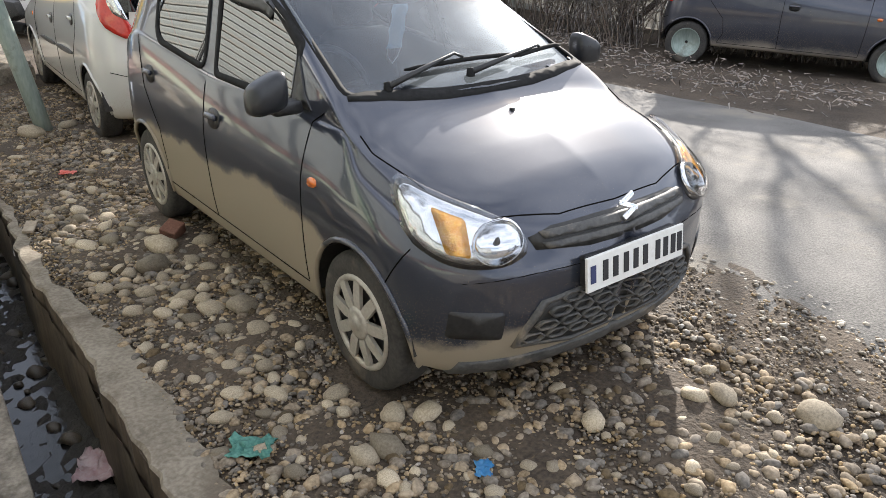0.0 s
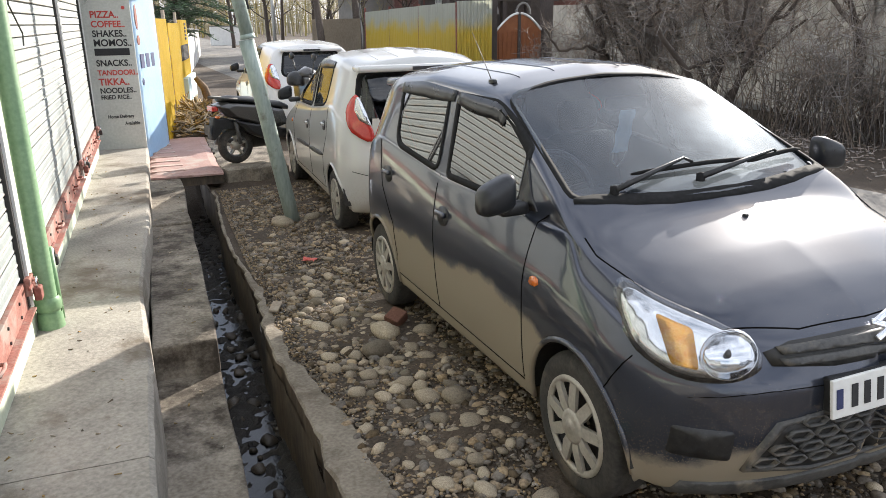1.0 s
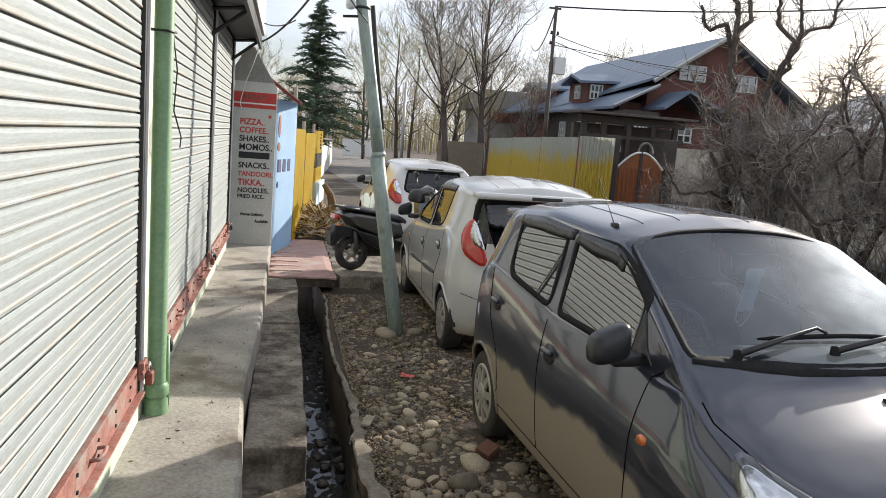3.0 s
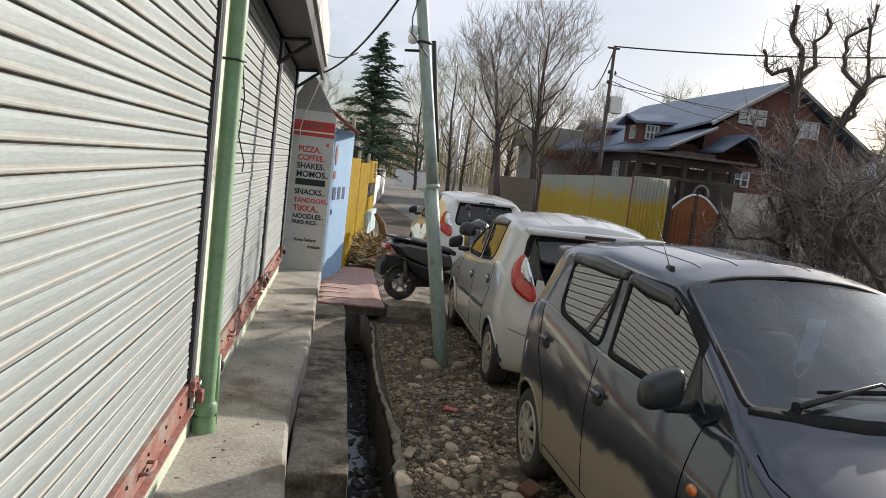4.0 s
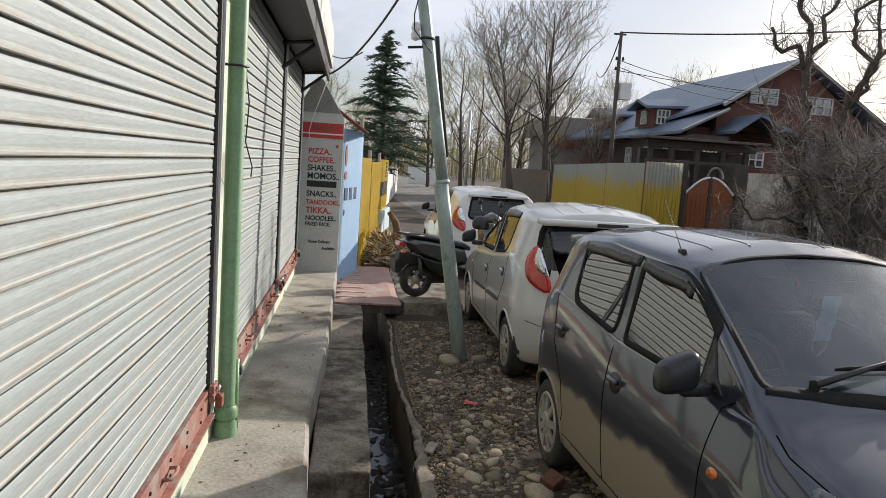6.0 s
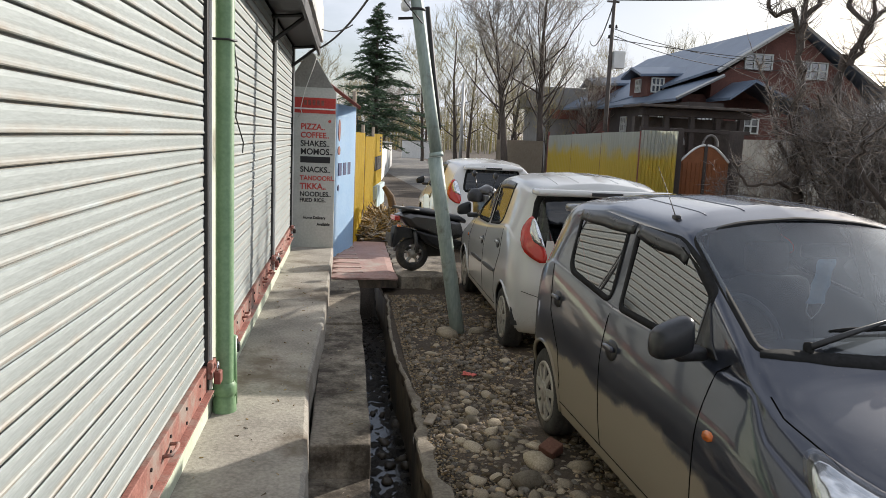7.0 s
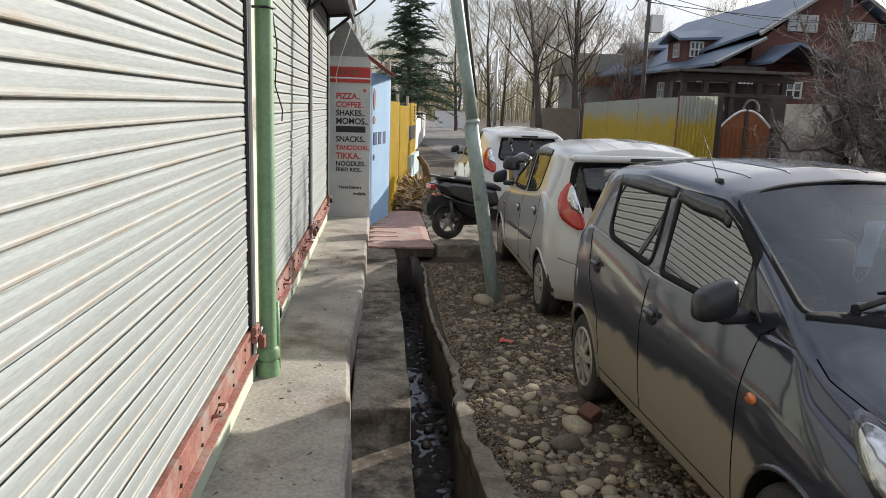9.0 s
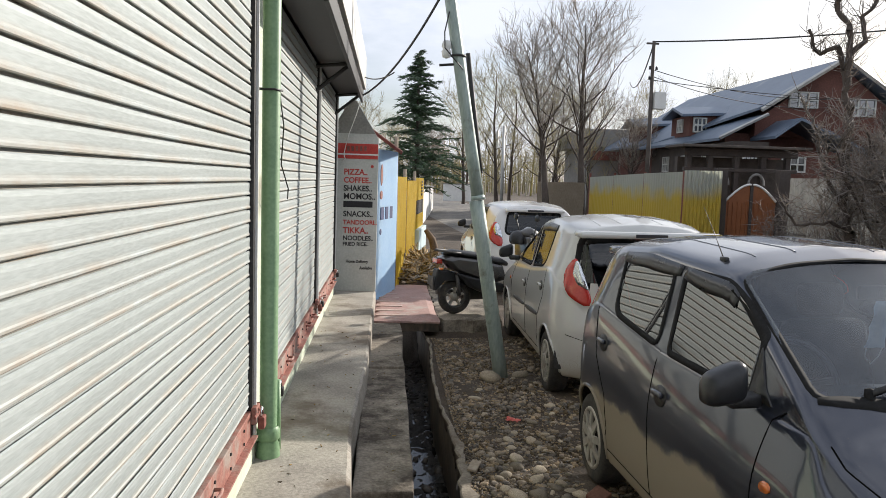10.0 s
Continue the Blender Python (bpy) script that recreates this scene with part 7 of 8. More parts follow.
gnarled((9.4, 12.9, 0.1), 8, "knotty pruned fruit tree with forked dark limbs",
        [(0.14, 0.09, [(0.05, 0, -0.1), (-0.10, 0, 1.0), (-0.16, 0, 2.2), (-0.36, 0, 3.0), (-0.24, 0, 3.6)]),
         (0.075, 0.03, [(-0.25, 0, 3.5), (-0.12, 0, 4.1), (-0.34, 0, 4.45), (-0.24, 0, 5.1), (0.05, 0, 5.3), (0.1, 0, 5.7)]),
         (0.075, 0.03, [(-0.25, 0, 3.4), (0.02, 0, 4.0), (0.02, 0, 4.5), (-0.1, 0, 4.9), (-0.15, 0, 5.4)]),
         (0.05, 0.03, [(0.0, 0, 4.1), (0.35, 0, 4.4), (0.75, 0, 4.5), (1.0, 0, 5.2)]),
         (0.08, 0.03, [(0.1, 0, 1.2), (0.5, 0, 1.9), (0.95, 0, 2.2), (1.3, 0, 3.0)]),
         (0.05, 0.02, [(-0.1, 0, 1.2), (-0.5, 0, 1.6), (-0.6, 0, 2.3), (-0.95, 0, 2.8)])])
# mostly out of view; added to throw branch shadows across the road
gnarled((12.3, 7.9, 0.1), 15, "unseen pruned fruit tree behind the zinc fence, casting branch shadows",
        [(0.11, 0.06, [(0, 0, -0.1), (0.1, 0, 1.4), (-0.1, 0, 2.6), (0.1, 0, 3.6)]), (0.05, 0.02, [(0.1, 0, 3.5), (-0.3, 0, 4.2), (-0.2, 0, 5.0), (-0.5, 0, 5.8)]),
         (0.05, 0.02, [(0.1, 0, 3.5), (0.5, 0, 4.2), (0.4, 0, 5.0), (0.7, 0, 5.9)]), (0.04, 0.02, [(-0.1, 0, 2.6), (-0.7, 0, 3.2), (-1.0, 0, 4.1), (-1.0, 0, 4.8)]),
         (0.06, 0.03, [(0.0, 0, 2.4), (0.7, 0, 3.0), (1.1, 0, 3.8), (1.0, 0, 4.6)])])
for x, y, k in ((8.9, 12.4, 62), (9.7, 13.6, 63), (10.1, 11.4, 64)):
    crooked((x, y, 0.1), k, "low tangled bare fruit tree among shrubs", [(0.8, 1.2, 2.4, 0.05), (2.8, 1.0, 2.2, 0.045), (4.6, 1.1, 2.3, 0.045), (5.6, 0.8, 1.8, 0.035)])
crooked((8.9, 10.2, 0.1), 33, "low crooked bare fruit tree among shrubs", [(0.8, 1.1, 3.0, 0.07), (2.8, 0.9, 2.6, 0.06), (4.8, 0.9, 2.6, 0.06)])
crooked((10.4, 8.4, 0.1), 35, "low crooked bare fruit tree among shrubs", [(0.8, 1.1, 3.2, 0.07), (2.8, 0.9, 2.8, 0.06), (4.8, 0.9, 2.6, 0.06)])

# thicket of bare stems along the road's far side
rng = random.Random(12)
segs = []
for k in range(2000):
    y = 17.0 - 22.0 * rng.random()
    if y > 9.0 and rng.random() < 0.68:
        continue
    xb = 8.5 + 0.2 * math.sin(y) if y > 7.0 else 8.5 + (7.0 - y) * 0.50 + 0.8
    x = xb + abs(rng.gauss(0, 0.55)) + (0.25 if y > 12 else 0)
    p = Vector((x, y, 0.05))
    h = rng.uniform(0.7, 2.3) * (1.25 if 9 < y < 14 else 1.0 if y < 9 else 0.75)
    d = Vector((rng.gauss(0, 0.22), rng.gauss(0, 0.22), 1)).normalized()
    r = rng.uniform(0.005, 0.016)
    for j in range(4):
        d = (d + Vector((rng.gauss(0, 0.16), rng.gauss(0, 0.16), 0))).normalized()
        q = p + d * h / 4
        segs.append((p, q, r * (1 - 0.2 * j), r * (0.8 - 0.2 * j)))
        if j:
            for _ in range(3):
                s = (d * 0.5 + Vector((rng.gauss(0, 1), rng.gauss(0, 1), rng.gauss(0.1, 0.5)))).normalized()
                segs.append((q, q + s * rng.uniform(0.12, 0.45), r * 0.6, 0.002))
        p = q
tagged(prisms("thicket", segs, M_BRUSH, None, 3), "dense thicket of bare brown stems along the road", "shrubs", kind="stuff")

# far woods beyond the houses
rng = random.Random(5)
segs = []
for k in range(900):
    x, y = rng.uniform(-70, 110), rng.uniform(95, 150)
    h = rng.uniform(4, 9)
    p = Vector((x, y, 0))
    d = Vector((rng.gauss(0, 0.05), 0, 1))
    segs.append((p, p + d * h, 0.14, 0.03))
    for j in range(26):
        q = p + d * h * rng.uniform(0.2, 0.95)
        s = Vector((rng.gauss(0, 1), rng.gauss(0, 0.5), rng.gauss(0.7, 0.5))).normalized()
        segs.append((q, q + s * rng.uniform(0.6, 2.0), 0.05, 0.01))
tagged(prisms("far_woods", segs, M_BUD, None, 3), "hazy bare woods in the distance", "woods", kind="stuff")
# pale walls far along the road
for x0, y0, x1, y1, h in ((1.35, 30.0, 1.9, 36.0, 1.5), (2.0, 37.0, 2.6, 44.0, 1.4), (4.6, 62.0, 8.0, 63.0, 1.5)):
    d = Vector((x1 - x0, y1 - y0, 0))
    w = thing("far_wall", Matrix.Translation(((x0 + x1) / 2, (y0 + y1) / 2, 0)), "pale compound wall along the far road", "wall", "far compound walls")
    part("panel", box(-0.08, -d.length / 2, 0, 0.08, d.length / 2, h, 0.02, pose(0, 0, 0, 0, 0, -math.degrees(math.atan2(d.x, d.y)))), M_WHITEP, w)
    part("coping", box(-0.12, -d.length / 2, h, 0.12, d.length / 2, h + 0.08, 0.02, pose(0, 0, 0, 0, 0, -math.degrees(math.atan2(d.x, d.y)))), M_CEMENT, w)

# ---- scooter ----
scooter = thing("scooter", pose(0.86, 9.02, 0.19, 0, 0, -72), "dark grey scooter parked with its tail to the slab", "scooter")
# local: wheels along y, tail at y = -0.2, front at y = 1.25
for nm, y in (("rear_wheel", 0.0), ("front_wheel", 1.22)):
    R = 0.21
    ty = part(nm, lathe([(R * 0.62, -0.04), (R * 0.85, -0.05), (R, -0.025), (R, 0.025), (R * 0.85, 0.05), (R * 0.62, 0.04)], 28), M_RUBBER, scooter, smooth=True)
    ty.location = (0, y, R)
    part("rim", lathe([(R * 0.66, -0.04), (R * 0.60, -0.045), (R * 0.56, -0.02), (R * 0.56, 0.02), (R * 0.60, 0.045), (R * 0.66, 0.04)], 24), M_GREYPL, ty, smooth=True)
    part("hub", lathe([(0.002, -0.05), (0.05, -0.045), (0.05, 0.045), (0.002, 0.05)], 14), M_HUB, ty, smooth=True)
    for k in range(5):
        part("spoke", box(-0.02, -0.013, 0.03, 0.03, 0.013, R * 0.6, 0.004, pose(0, 0, 0, 72 * k, 0, 0)), M_HUB, ty)
def loft_y(rings, seg=14):
    bm = bmesh.new()
    rows = []
    for y, z, w, h in rings:
        rows.append([bm.verts.new((w * math.cos(2 * math.pi * k / seg), y, z + h * math.sin(2 * math.pi * k / seg))) for k in range(seg)])
    for a, b in zip(rows, rows[1:]):
        for k in range(seg):
            bm.faces.new((a[k], a[(k + 1) % seg], b[(k + 1) % seg], b[k]))
    bm.faces.new(rows[0])
    bm.faces.new(rows[-1][::-1])
    bmesh.ops.recalc_face_normals(bm, faces=bm.faces)
    return bm
P_SCOOT = paint("scooter_paint", (0.02, 0.021, 0.024), (0.05, 0.052, 0.056), mud_top=-1, dust=0.15)


def shell(profile, widths):
    """A bodywork shell: a side profile of (y, z), swelling and shrinking over (x, scale) rows."""
    bm = bmesh.new()
    cy, cz = sum(a for a, _ in profile) / len(profile), sum(b for _, b in profile) / len(profile)
    rows = [[bm.verts.new((x, cy + (a - cy) * k, cz + (b - cz) * k)) for a, b in profile] for x, k in widths]
    for a, b in zip(rows, rows[1:]):
        for k in range(len(profile)):
            bm.faces.new((a[k - 1], a[k], b[k], b[k - 1]))
    bm.faces.new(rows[0])
    bm.faces.new(rows[-1][::-1])
    bmesh.ops.recalc_face_normals(bm, faces=bm.faces)
    bmesh.ops.bevel(bm, geom=[e for e in bm.edges if e.calc_face_angle(0) > 0.5], offset=0.006, segments=1, affect="EDGES")
    return bm


part("tail_body", shell([(-0.24, 0.70), (-0.12, 0.735), (0.25, 0.69), (0.62, 0.60), (0.68, 0.42), (0.46, 0.36), (0.15, 0.47), (-0.10, 0.56)], [(-0.155, 0.72), (-0.125, 0.93), (-0.05, 1.0), (0.05, 1.0), (0.125, 0.93), (0.155, 0.72)]), P_SCOOT, scooter, smooth=False)
part("side_panel", shell([(-0.06, 0.53), (0.18, 0.47), (0.50, 0.40), (0.66, 0.36), (0.60, 0.26), (0.30, 0.27), (0.10, 0.36)], [(-0.175, 0.70), (-0.15, 0.95), (0.15, 0.95), (0.175, 0.70)]), M_BLKPL, scooter)
part("seat", loft_y([(-0.17, 0.755, 0.07, 0.025), (-0.05, 0.762, 0.12, 0.035), (0.22, 0.725, 0.135, 0.045), (0.36, 0.69, 0.13, 0.045), (0.60, 0.645, 0.11, 0.045), (0.70, 0.61, 0.05, 0.03)]), M_BLKPL, scooter, smooth=True)
part("grab_rail", tube([(-0.12, 0.02, 0.76), (-0.11, -0.20, 0.785), (0.0, -0.27, 0.79), (0.11, -0.20, 0.785), (0.12, 0.02, 0.76)], 0.014, 8), M_GREYPL, scooter, smooth=True)
part("tail_lamp", box(-0.08, -0.275, 0.63, 0.08, -0.20, 0.69, 0.012), M_REDLENS, scooter)
part("mudguard", shell([(-0.26, 0.56), (-0.10, 0.54), (0.12, 0.44), (0.02, 0.41), (-0.16, 0.42), (-0.27, 0.30), (-0.31, 0.31)], [(-0.075, 0.9), (-0.06, 1.0), (0.06, 1.0), (0.075, 0.9)]), M_BLKPL, scooter)
part("number_plate", box(-0.09, -0.325, 0.36, 0.09, -0.315, 0.48, 0.003), M_GREYPL, scooter)
part("indicator", box(0.07, -0.25, 0.555, 0.13, -0.21, 0.585, 0.01), M_ORANGE, scooter)
part("shock_absorber", tube([(0.11, 0.02, 0.24), (0.11, -0.02, 0.50)], 0.024, 10), M_GREYPL, scooter, smooth=True)
part("engine", box(-0.13, 0.10, 0.16, 0.02, 0.5, 0.34, 0.04), M_BLACKI, scooter, smooth=True)
part("exhaust", tube([(-0.13, 0.40, 0.20), (-0.14, 0.1, 0.22), (-0.14, -0.18, 0.27)], [0.025, 0.05, 0.05], 10), M_GREYPL, scooter, smooth=True)
part("foot_board", box(-0.17, 0.55, 0.26, 0.17, 0.95, 0.32, 0.02), M_BLKPL, scooter, smooth=True)
part("leg_shield", box(-0.20, 0.93, 0.28, 0.20, 0.99, 0.86, 0.025, pose(0, 0.06, 0, 6)), P_SCOOT, scooter, smooth=True)
part("front_fork", tube([(0, 1.22, 0.21), (0, 1.02, 0.90)], 0.035, 8), M_GREYPL, scooter, smooth=True)
part("front_mudguard", loft_y([(1.0, 0.40, 0.05, 0.02), (1.2, 0.45, 0.07, 0.02), (1.42, 0.36, 0.05, 0.02)]), P_SCOOT, scooter, smooth=True)
part("handlebar", tube([(-0.33, 0.92, 0.98), (-0.15, 1.0, 1.0), (0, 1.0, 0.97), (0.15, 1.0, 1.0), (0.33, 0.92, 0.98)], 0.018, 8), M_BLKPL, scooter, smooth=True)
part("head_cowl", loft_y([(0.88, 0.98, 0.06, 0.04), (1.0, 0.99, 0.13, 0.09), (1.10, 0.96, 0.12, 0.08), (1.16, 0.93, 0.05, 0.05)]), P_SCOOT, scooter, smooth=True)
for sd in (-1, 1):
    stalk = part("mirror", tube([(sd * 0.2, 0.98, 1.0), (sd * 0.27, 0.97, 1.16)], 0.007, 6), M_BLKPL, scooter, smooth=True)
    part("mirror_head", loft_y([(0.95, 1.20, 0.02, 0.02), (0.965, 1.20, 0.065, 0.045), (0.99, 1.20, 0.03, 0.02)]), M_BLKPL, stalk, smooth=True).location = (sd * 0.28, 0, 0)
bm = bmesh.new()
bmesh.ops.create_icosphere(bm, subdivisions=3, radius=0.115)
for v in bm.verts:
    v.co.z *= 0.95
    if v.co.z < -0.06:
        v.co.z = -0.06 - (v.co.z + 0.06) * -0.2
helmet = tagged(part("helmet", bm, M_BLKPL, smooth=True), "black helmet hung on the handlebar of the scooter", "helmet")
helmet.matrix_world = pose(1.68, 9.32, 1.11)

# ---- debris, stump ----
bm = sheet(steps(0.22, 1.25, 0.08), steps(11.6, 16.0, 0.12), lambda x, y: 0.12 + 0.26 * max(0, 1 - ((x - 0.62) / 0.55) ** 2) * max(0, 1 - ((y - 13.4) / 2.2) ** 2) * (0.7 + 0.6 * noise.noise((x * 4, y * 3, 0))), 0.1)
tagged(part("debris_mound", bm, M_GROUND, smooth=True), "low earth mound strewn with dry husks", "mound")
rng = random.Random(9)
segs = []
for k in range(1300):
    x, y = rng.gauss(0.66, 0.27), rng.gauss(13.3, 1.2)
    if not (0.28 < x < 1.4 and 11.5 < y < 16.4):
        continue
    z = 0.15 + 0.26 * max(0, 1 - ((x - 0.62) / 0.55) ** 2) * max(0, 1 - ((y - 13.4) / 2.2) ** 2)
    d = Vector((rng.gauss(0, 1), rng.gauss(0, 1), rng.gauss(0, 0.25))).normalized() * rng.uniform(0.06, 0.26)
    segs.append((Vector((x, y, z)), Vector((x, y, z + 0.03)) + d, rng.uniform(0.010, 0.034), rng.uniform(0.004, 0.015)))
tagged(prisms("dry_husks", segs, M_HUSK, None, 4), "heap of dry stalks and husks", "debris", kind="stuff")
segs = []
for k in range(2600):
    y = rng.uniform(3.0, 15)
    x = rng.gauss(7.6, 0.55)
    d = Vector((rng.gauss(0, 1), rng.gauss(0, 1), rng.gauss(0, 0.3))).normalized() * rng.uniform(0.03, 0.10)
    p = Vector((x, y, 0.13 + ground_z(4, y)))
    segs.append((p, p + d, rng.uniform(0.005, 0.014), 0.003))
tagged(prisms("leaf_litter", segs, M_LITTER, None, 3), "dry leaves and twigs along the road's far edge", "leaf litter", kind="stuff")
stump = part("stump", tube([(0.98, 15.5, 0.1), (1.02, 15.5, 0.35), (0.96, 15.5, 0.58), (0.82, 15.5, 0.78)], [0.10, 0.09, 0.075, 0.05], 9), M_DEADWOOD, None, smooth=True)
tagged(stump, "bent brown dead stump beside the debris", "stump")

# ---- stones ----


def pebble_mesh(seed, sub=2):
    rng = random.Random(seed)
    bm = bmesh.new()
    bmesh.ops.create_icosphere(bm, subdivisions=sub, radius=1.0)
    sx, sy, sz = rng.uniform(0.85, 1.25), rng.uniform(0.65, 0.9), rng.uniform(0.42, 0.65)
    for v in bm.verts:
        n = 1 + 0.34 * noise.noise(v.co * 1.25 + Vector((seed * 3.1, 0, 0))) + 0.06 * noise.noise(v.co * 3 + Vector((0, seed, 0)))
        v.co = Vector((v.co.x * sx, v.co.y * sy, v.co.z * sz)) * n
    return bm


rng = random.Random(77)
stone_meshes = []
for k in range(12):
    bm = pebble_mesh(k, 2)
    me = bpy.data.meshes.new("stone")
    bm.to_mesh(me)
    bm.free()
    me.polygons.foreach_set("use_smooth", [True] * len(me.polygons))
    me.materials.append(M_STONE)
    stone_meshes.append(me)
placed = []


def wheel_clear(x, y, r):
    for wx, wy in ((1.33, 1.97), (1.33, 4.33), (2.72, 1.97), (2.72, 4.33), (1.55, 6.26), (1.52, 8.6)):
        if abs(x - wx) < 0.10 + r and abs(y - wy) < 0.17 + r:
            return False
    return True


def stone(x, y, r, tilt=12):
    ob = new("stone", stone_meshes[rng.randrange(12)])
    ob.parent = ground
    ob.matrix_basis = pose(x, y, ground_z(x, y) + r * 0.16, rng.gauss(0, tilt), rng.gauss(0, tilt), rng.uniform(0, 360)) @ Matrix.Scale(r, 4)
    placed.append((x, y, r))


# the large ones first: a band of cobbles beside the car, then scattered ones
for x, y, r in ((1.16, 1.595, 0.075), (1.08, 1.60, 0.06), (1.375, 1.666, 0.065), (2.283, 1.084, 0.075), (2.425, 0.812, 0.085), (1.123, 3.784, 0.10), (1.005, 3.55, 0.10), (1.189, 2.845, 0.09), (1.154, 2.60, 0.06), (1.805, 1.276, 0.055),
                (1.0, 6.62, 0.13), (1.29, 6.72, 0.09), (1.35, 3.72, 0.075), (2.2, 1.15, 0.06), (1.28, 1.74, 0.06)):
    stone(x, y, r)
tries = 0
while len(placed) < 300 and tries < 20000:
    tries += 1
    if rng.random() < 0.55:
        x, y, r = rng.gauss(0.98, 0.20), rng.gauss(3.55, 0.7), 0.022 + 0.042 * rng.random() ** 1.8
    elif rng.random() < 0.5:
        x, y, r = rng.uniform(0.75, 2.5), rng.uniform(0.6, 1.75), 0.015 + 0.025 * rng.random() ** 2
    else:
        x, y, r = rng.uniform(0.62, 1.4), rng.uniform(1.2, 7.5), 0.018 + 0.03 * rng.random() ** 1.6
    if x < drain_right(y) + 0.16 + r or not wheel_clear(x, y, r) or any((x - a) ** 2 + (y - b) ** 2 < (0.80 * (r + c)) ** 2 for a, b, c in placed):
        continue
    stone(x, y, r)


def gravel(name, count, area, sizes, seed, label, sub=1, lift=0.1, material=None, gap=0.10):
    """Countless small stones in one mesh."""
    g = np.random.default_rng(seed)
    protos = []
    for k in range(8):
        bm = pebble_mesh(100 + seed * 10 + k, sub)
        bm.verts.ensure_lookup_table()
        protos.append((np.array([v.co[:] for v in bm.verts]), np.array([[v.index for v in f.verts] for f in bm.faces])))
        bm.free()
    V, F, off = [], [], 0
    for _ in range(count):
        x, y = area(g)
        r = sizes(g)
        if x < drain_right(y) + gap + r or not wheel_clear(x, y, 0.0):
            continue
        pv, pf = protos[g.integers(8)]
        a, t = g.uniform(0, 6.283), g.normal(0, 0.3)
        c, s = math.cos(a), math.sin(a)
        ct, st = math.cos(t), math.sin(t)
        R = np.array([[c, -s * ct, s * st], [s, c * ct, -c * st], [0, st, ct]])
        V.append((pv * r) @ R.T + np.array([x, y, ground_z(x, y) + lift * r]))
        F.append(pf + off)
        off += len(pv)
    V, F = np.concatenate(V), np.concatenate(F)
    me = bpy.data.meshes.new(name)
    me.vertices.add(len(V))
    me.vertices.foreach_set("co", V.ravel())
    me.loops.add(F.size)
    me.loops.foreach_set("vertex_index", F.ravel().astype(np.int32))
    me.polygons.add(len(F))
    me.polygons.foreach_set("loop_start", np.arange(len(F), dtype=np.int32) * 3)
    me.polygons.foreach_set("loop_total", np.full(len(F), 3, dtype=np.int32))
    me.update()
    me.polygons.foreach_set("use_smooth", [True] * len(me.polygons))
    me.materials.append(material or M_STONE)
    return tagged(new(name, me), label, "gravel", kind="stuff")


gravel("gravel", 11000, lambda g: (g.uniform(0.55, 2.65), g.uniform(-0.6, 8.3)), lambda g: 0.008 + 0.024 * g.random() ** 2, 1, "rounded river pebbles scattered on the verge", sub=2, material=M_PEBBLE)
gravel("fine_gravel", 58000, lambda g: (0.55 + 2.6 * g.random() ** 1.4, g.uniform(0.1, 8.4)), lambda g: g.uniform(0.003, 0.011), 2, "fine gravel on brown earth", sub=1, lift=0.4, material=M_PEBBLE, gap=0.04)
gravel("roadside_gravel", 1500, lambda g: (g.uniform(2.4, 3.4) + abs(g.normal(0, 0.2)), g.uniform(0.0, 3.2)), lambda g: 0.004 + 0.016 * g.random() ** 2, 3, "loose pebbles along the road edge", sub=1, lift=0.5)
# stones lying in the drain
wet_meshes = []
for me in stone_meshes:
    wet = me.copy()
    wet.materials[0] = M_WETSTONE
    wet_meshes.append(wet)
for k in range(46):
    x, y, r = rng.uniform(0.24, 0.52), rng.uniform(1.6, 8.2), rng.uniform(0.02, 0.06)
    ob = tagged(new("drain_stone", wet_meshes[k % 12]), "dark wet stone lying in the drain", "stone", "stones in the drain")
    ob.matrix_world = pose(x, y, DRAIN_Z + 0.01, rng.gauss(0, 14), rng.gauss(0, 14), rng.uniform(0, 360)) @ Matrix.Scale(r, 4)

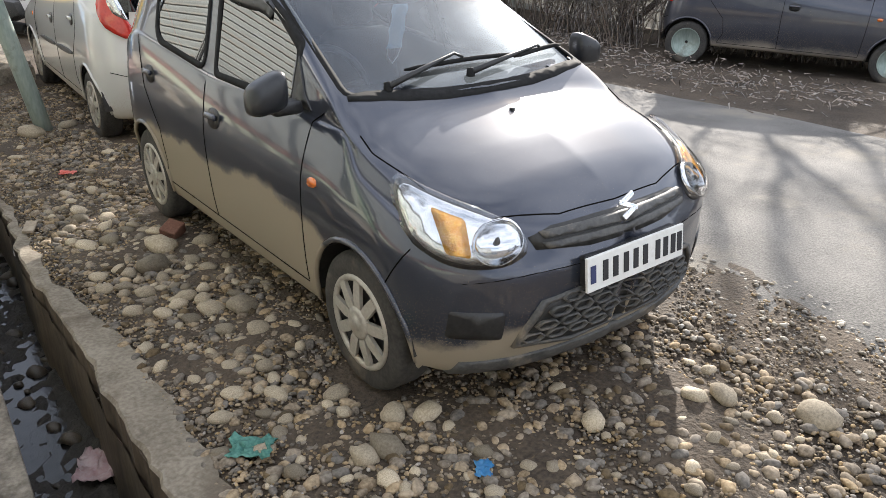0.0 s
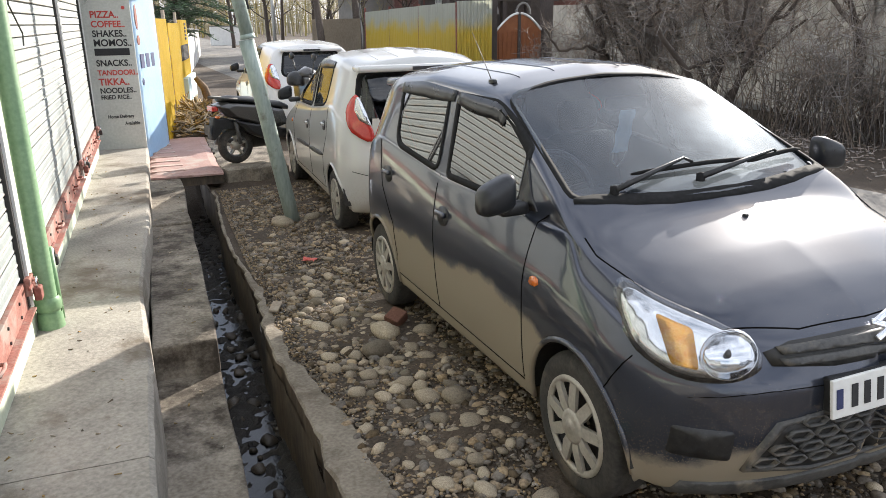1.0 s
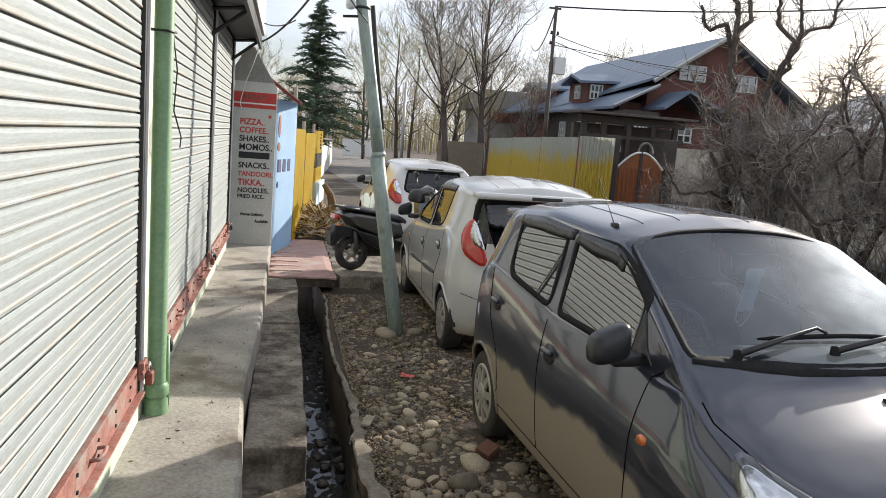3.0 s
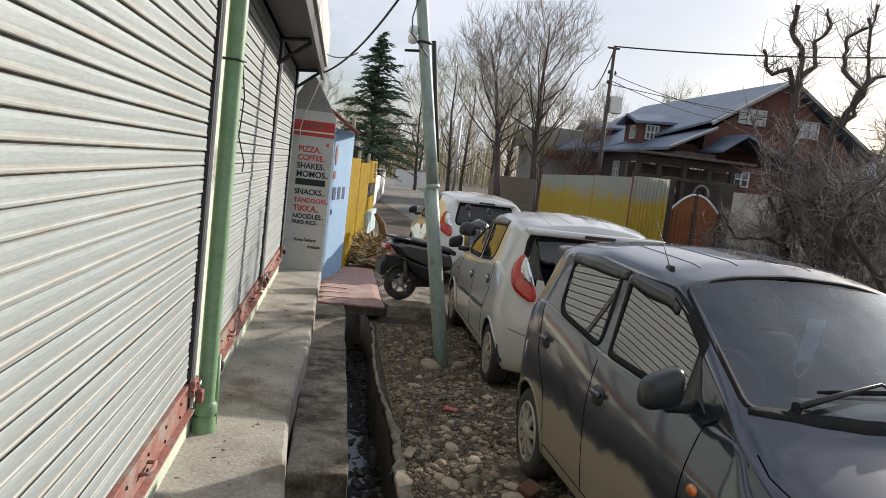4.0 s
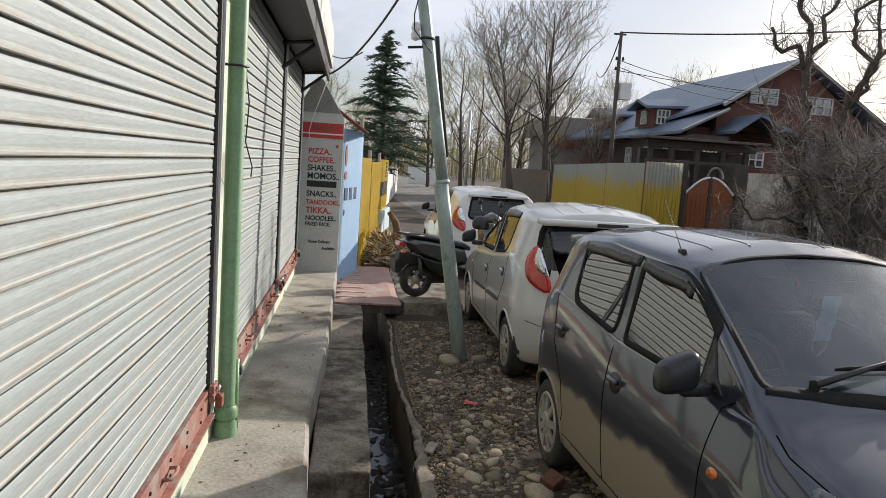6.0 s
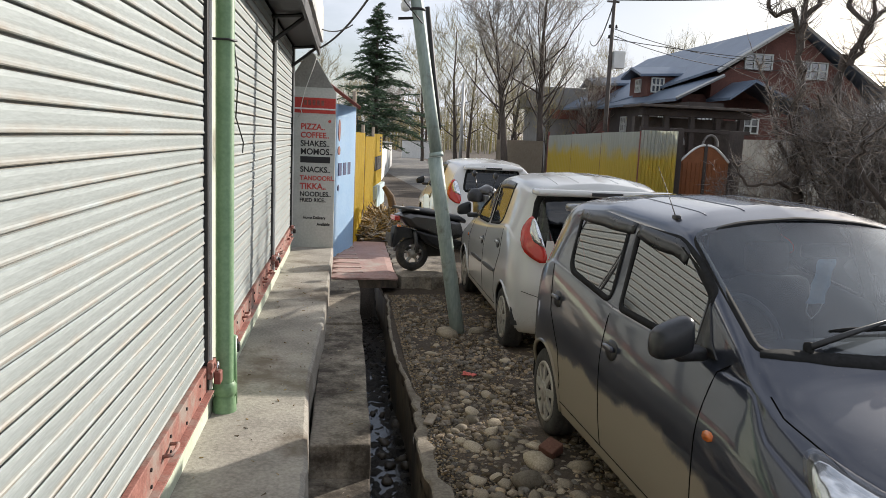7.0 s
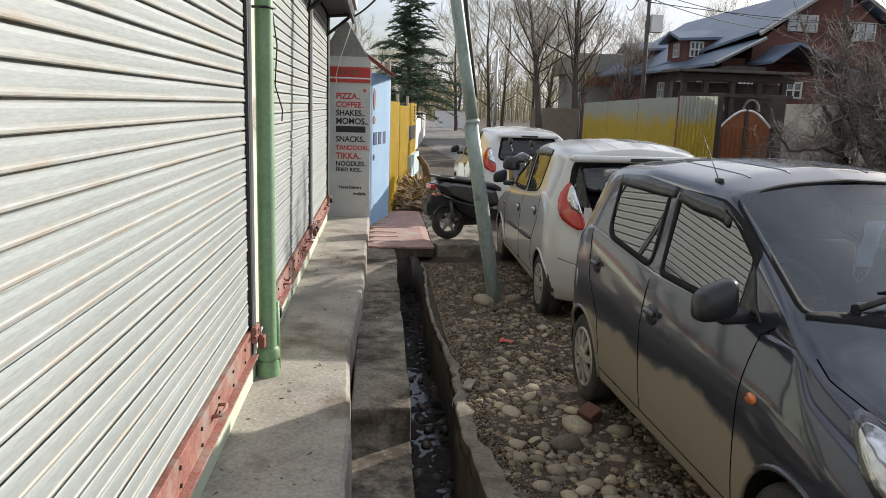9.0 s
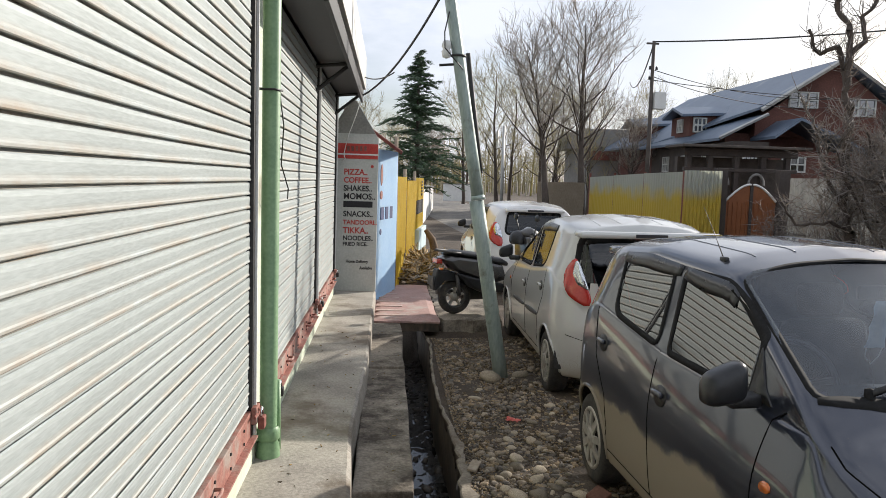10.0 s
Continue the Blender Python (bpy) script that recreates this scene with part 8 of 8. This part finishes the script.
# crumbs of dirt and dry leaf bits on the platform and ledges
rng = random.Random(61)
segs = []
for k in range(170):
    y = rng.uniform(0.8, 8.2)
    if rng.random() < 0.6:
        x, z = rng.uniform(-0.62, -0.2), PLAT + 0.010
    else:
        x, z = rng.uniform(-0.08, 0.15), (-0.066 if y < 3.85 else 0.135 if y < 6.5 else 0.175)
    d = Vector((rng.gauss(0, 1), rng.gauss(0, 1), rng.gauss(0, 0.15))).normalized() * rng.uniform(0.004, 0.028)
    segs.append((Vector((x, y, z)), Vector((x, y, z)) + d, rng.uniform(0.002, 0.006), 0.002))
tagged(prisms("dirt_crumbs", segs, M_HUSK, None, 4), "crumbs of dirt and leaf bits on the concrete", "dirt", kind="stuff")

# ---- litter ----


def crumple(name, at, size, material, label, category, seed, flat=0.35):
    bm = sheet(steps(-1, 1, 0.14), steps(-1, 1, 0.14), lambda x, y: 0.0)
    for v in bm.verts:
        n = noise.noise(v.co * 1.7 + Vector((seed, 0, 0)))
        m = noise.noise(v.co * 4.2 + Vector((0, seed, 0)))
        s = 0.8 + 0.4 * noise.noise((seed, math.atan2(v.co.y, v.co.x) * 1.3, 0))
        v.co = Vector((v.co.x * s + 0.2 * m, v.co.y * s * 0.8 + 0.2 * n, flat * (0.6 + abs(n) + 0.6 * abs(m))))
        v.co *= size
    bmesh.ops.solidify(bm, geom=list(bm.faces), thickness=0.002)
    ob = tagged(part(name, bm, material, smooth=True), label, category)
    ob.matrix_world = pose(*at, 0, 0, seed * 47)
    return ob


crumple("green_cloth", (0.80, 1.86, ground_z(0.8, 1.86) - 0.005), 0.085, M_CLOTHG, "crumpled torn green cloth on the gravel", "cloth", 3, 0.4)
crumple("blue_plastic_bag", (1.342, 1.315, ground_z(1.34, 1.31)), 0.045, M_PLBLUE, "scrap of blue plastic bag", "litter", 5)
crumple("red_wrapper", (1.0, 5.42, ground_z(1.0, 5.4) + 0.005), 0.06, M_PLRED, "crumpled red and white wrapper", "litter", 7)
crumple("plastic_bag", (0.47, 2.72, DRAIN_Z + 0.02), 0.13, M_PLPINK, "dirty pinkish plastic bag in the drain", "litter", 9, 0.3)
ob = tagged(part("broken_brick", box(-0.055, -0.05, -0.035, 0.055, 0.05, 0.035, 0.008), M_CLAY), "broken red clay brick among stones", "brick")
ob.matrix_world = pose(1.225, 3.90, ground_z(1.22, 3.9) + 0.045, 12, -18, 35)
ob = tagged(part("wood_scrap", box(-0.03, -0.07, -0.008, 0.03, 0.07, 0.008, 0.003), M_WOOD), "weathered scrap of wood on the kerb", "wood")
ob.matrix_world = pose(0.60, 4.50, ground_z(0.6, 4.5) + 0.035, 4, 5, -20)
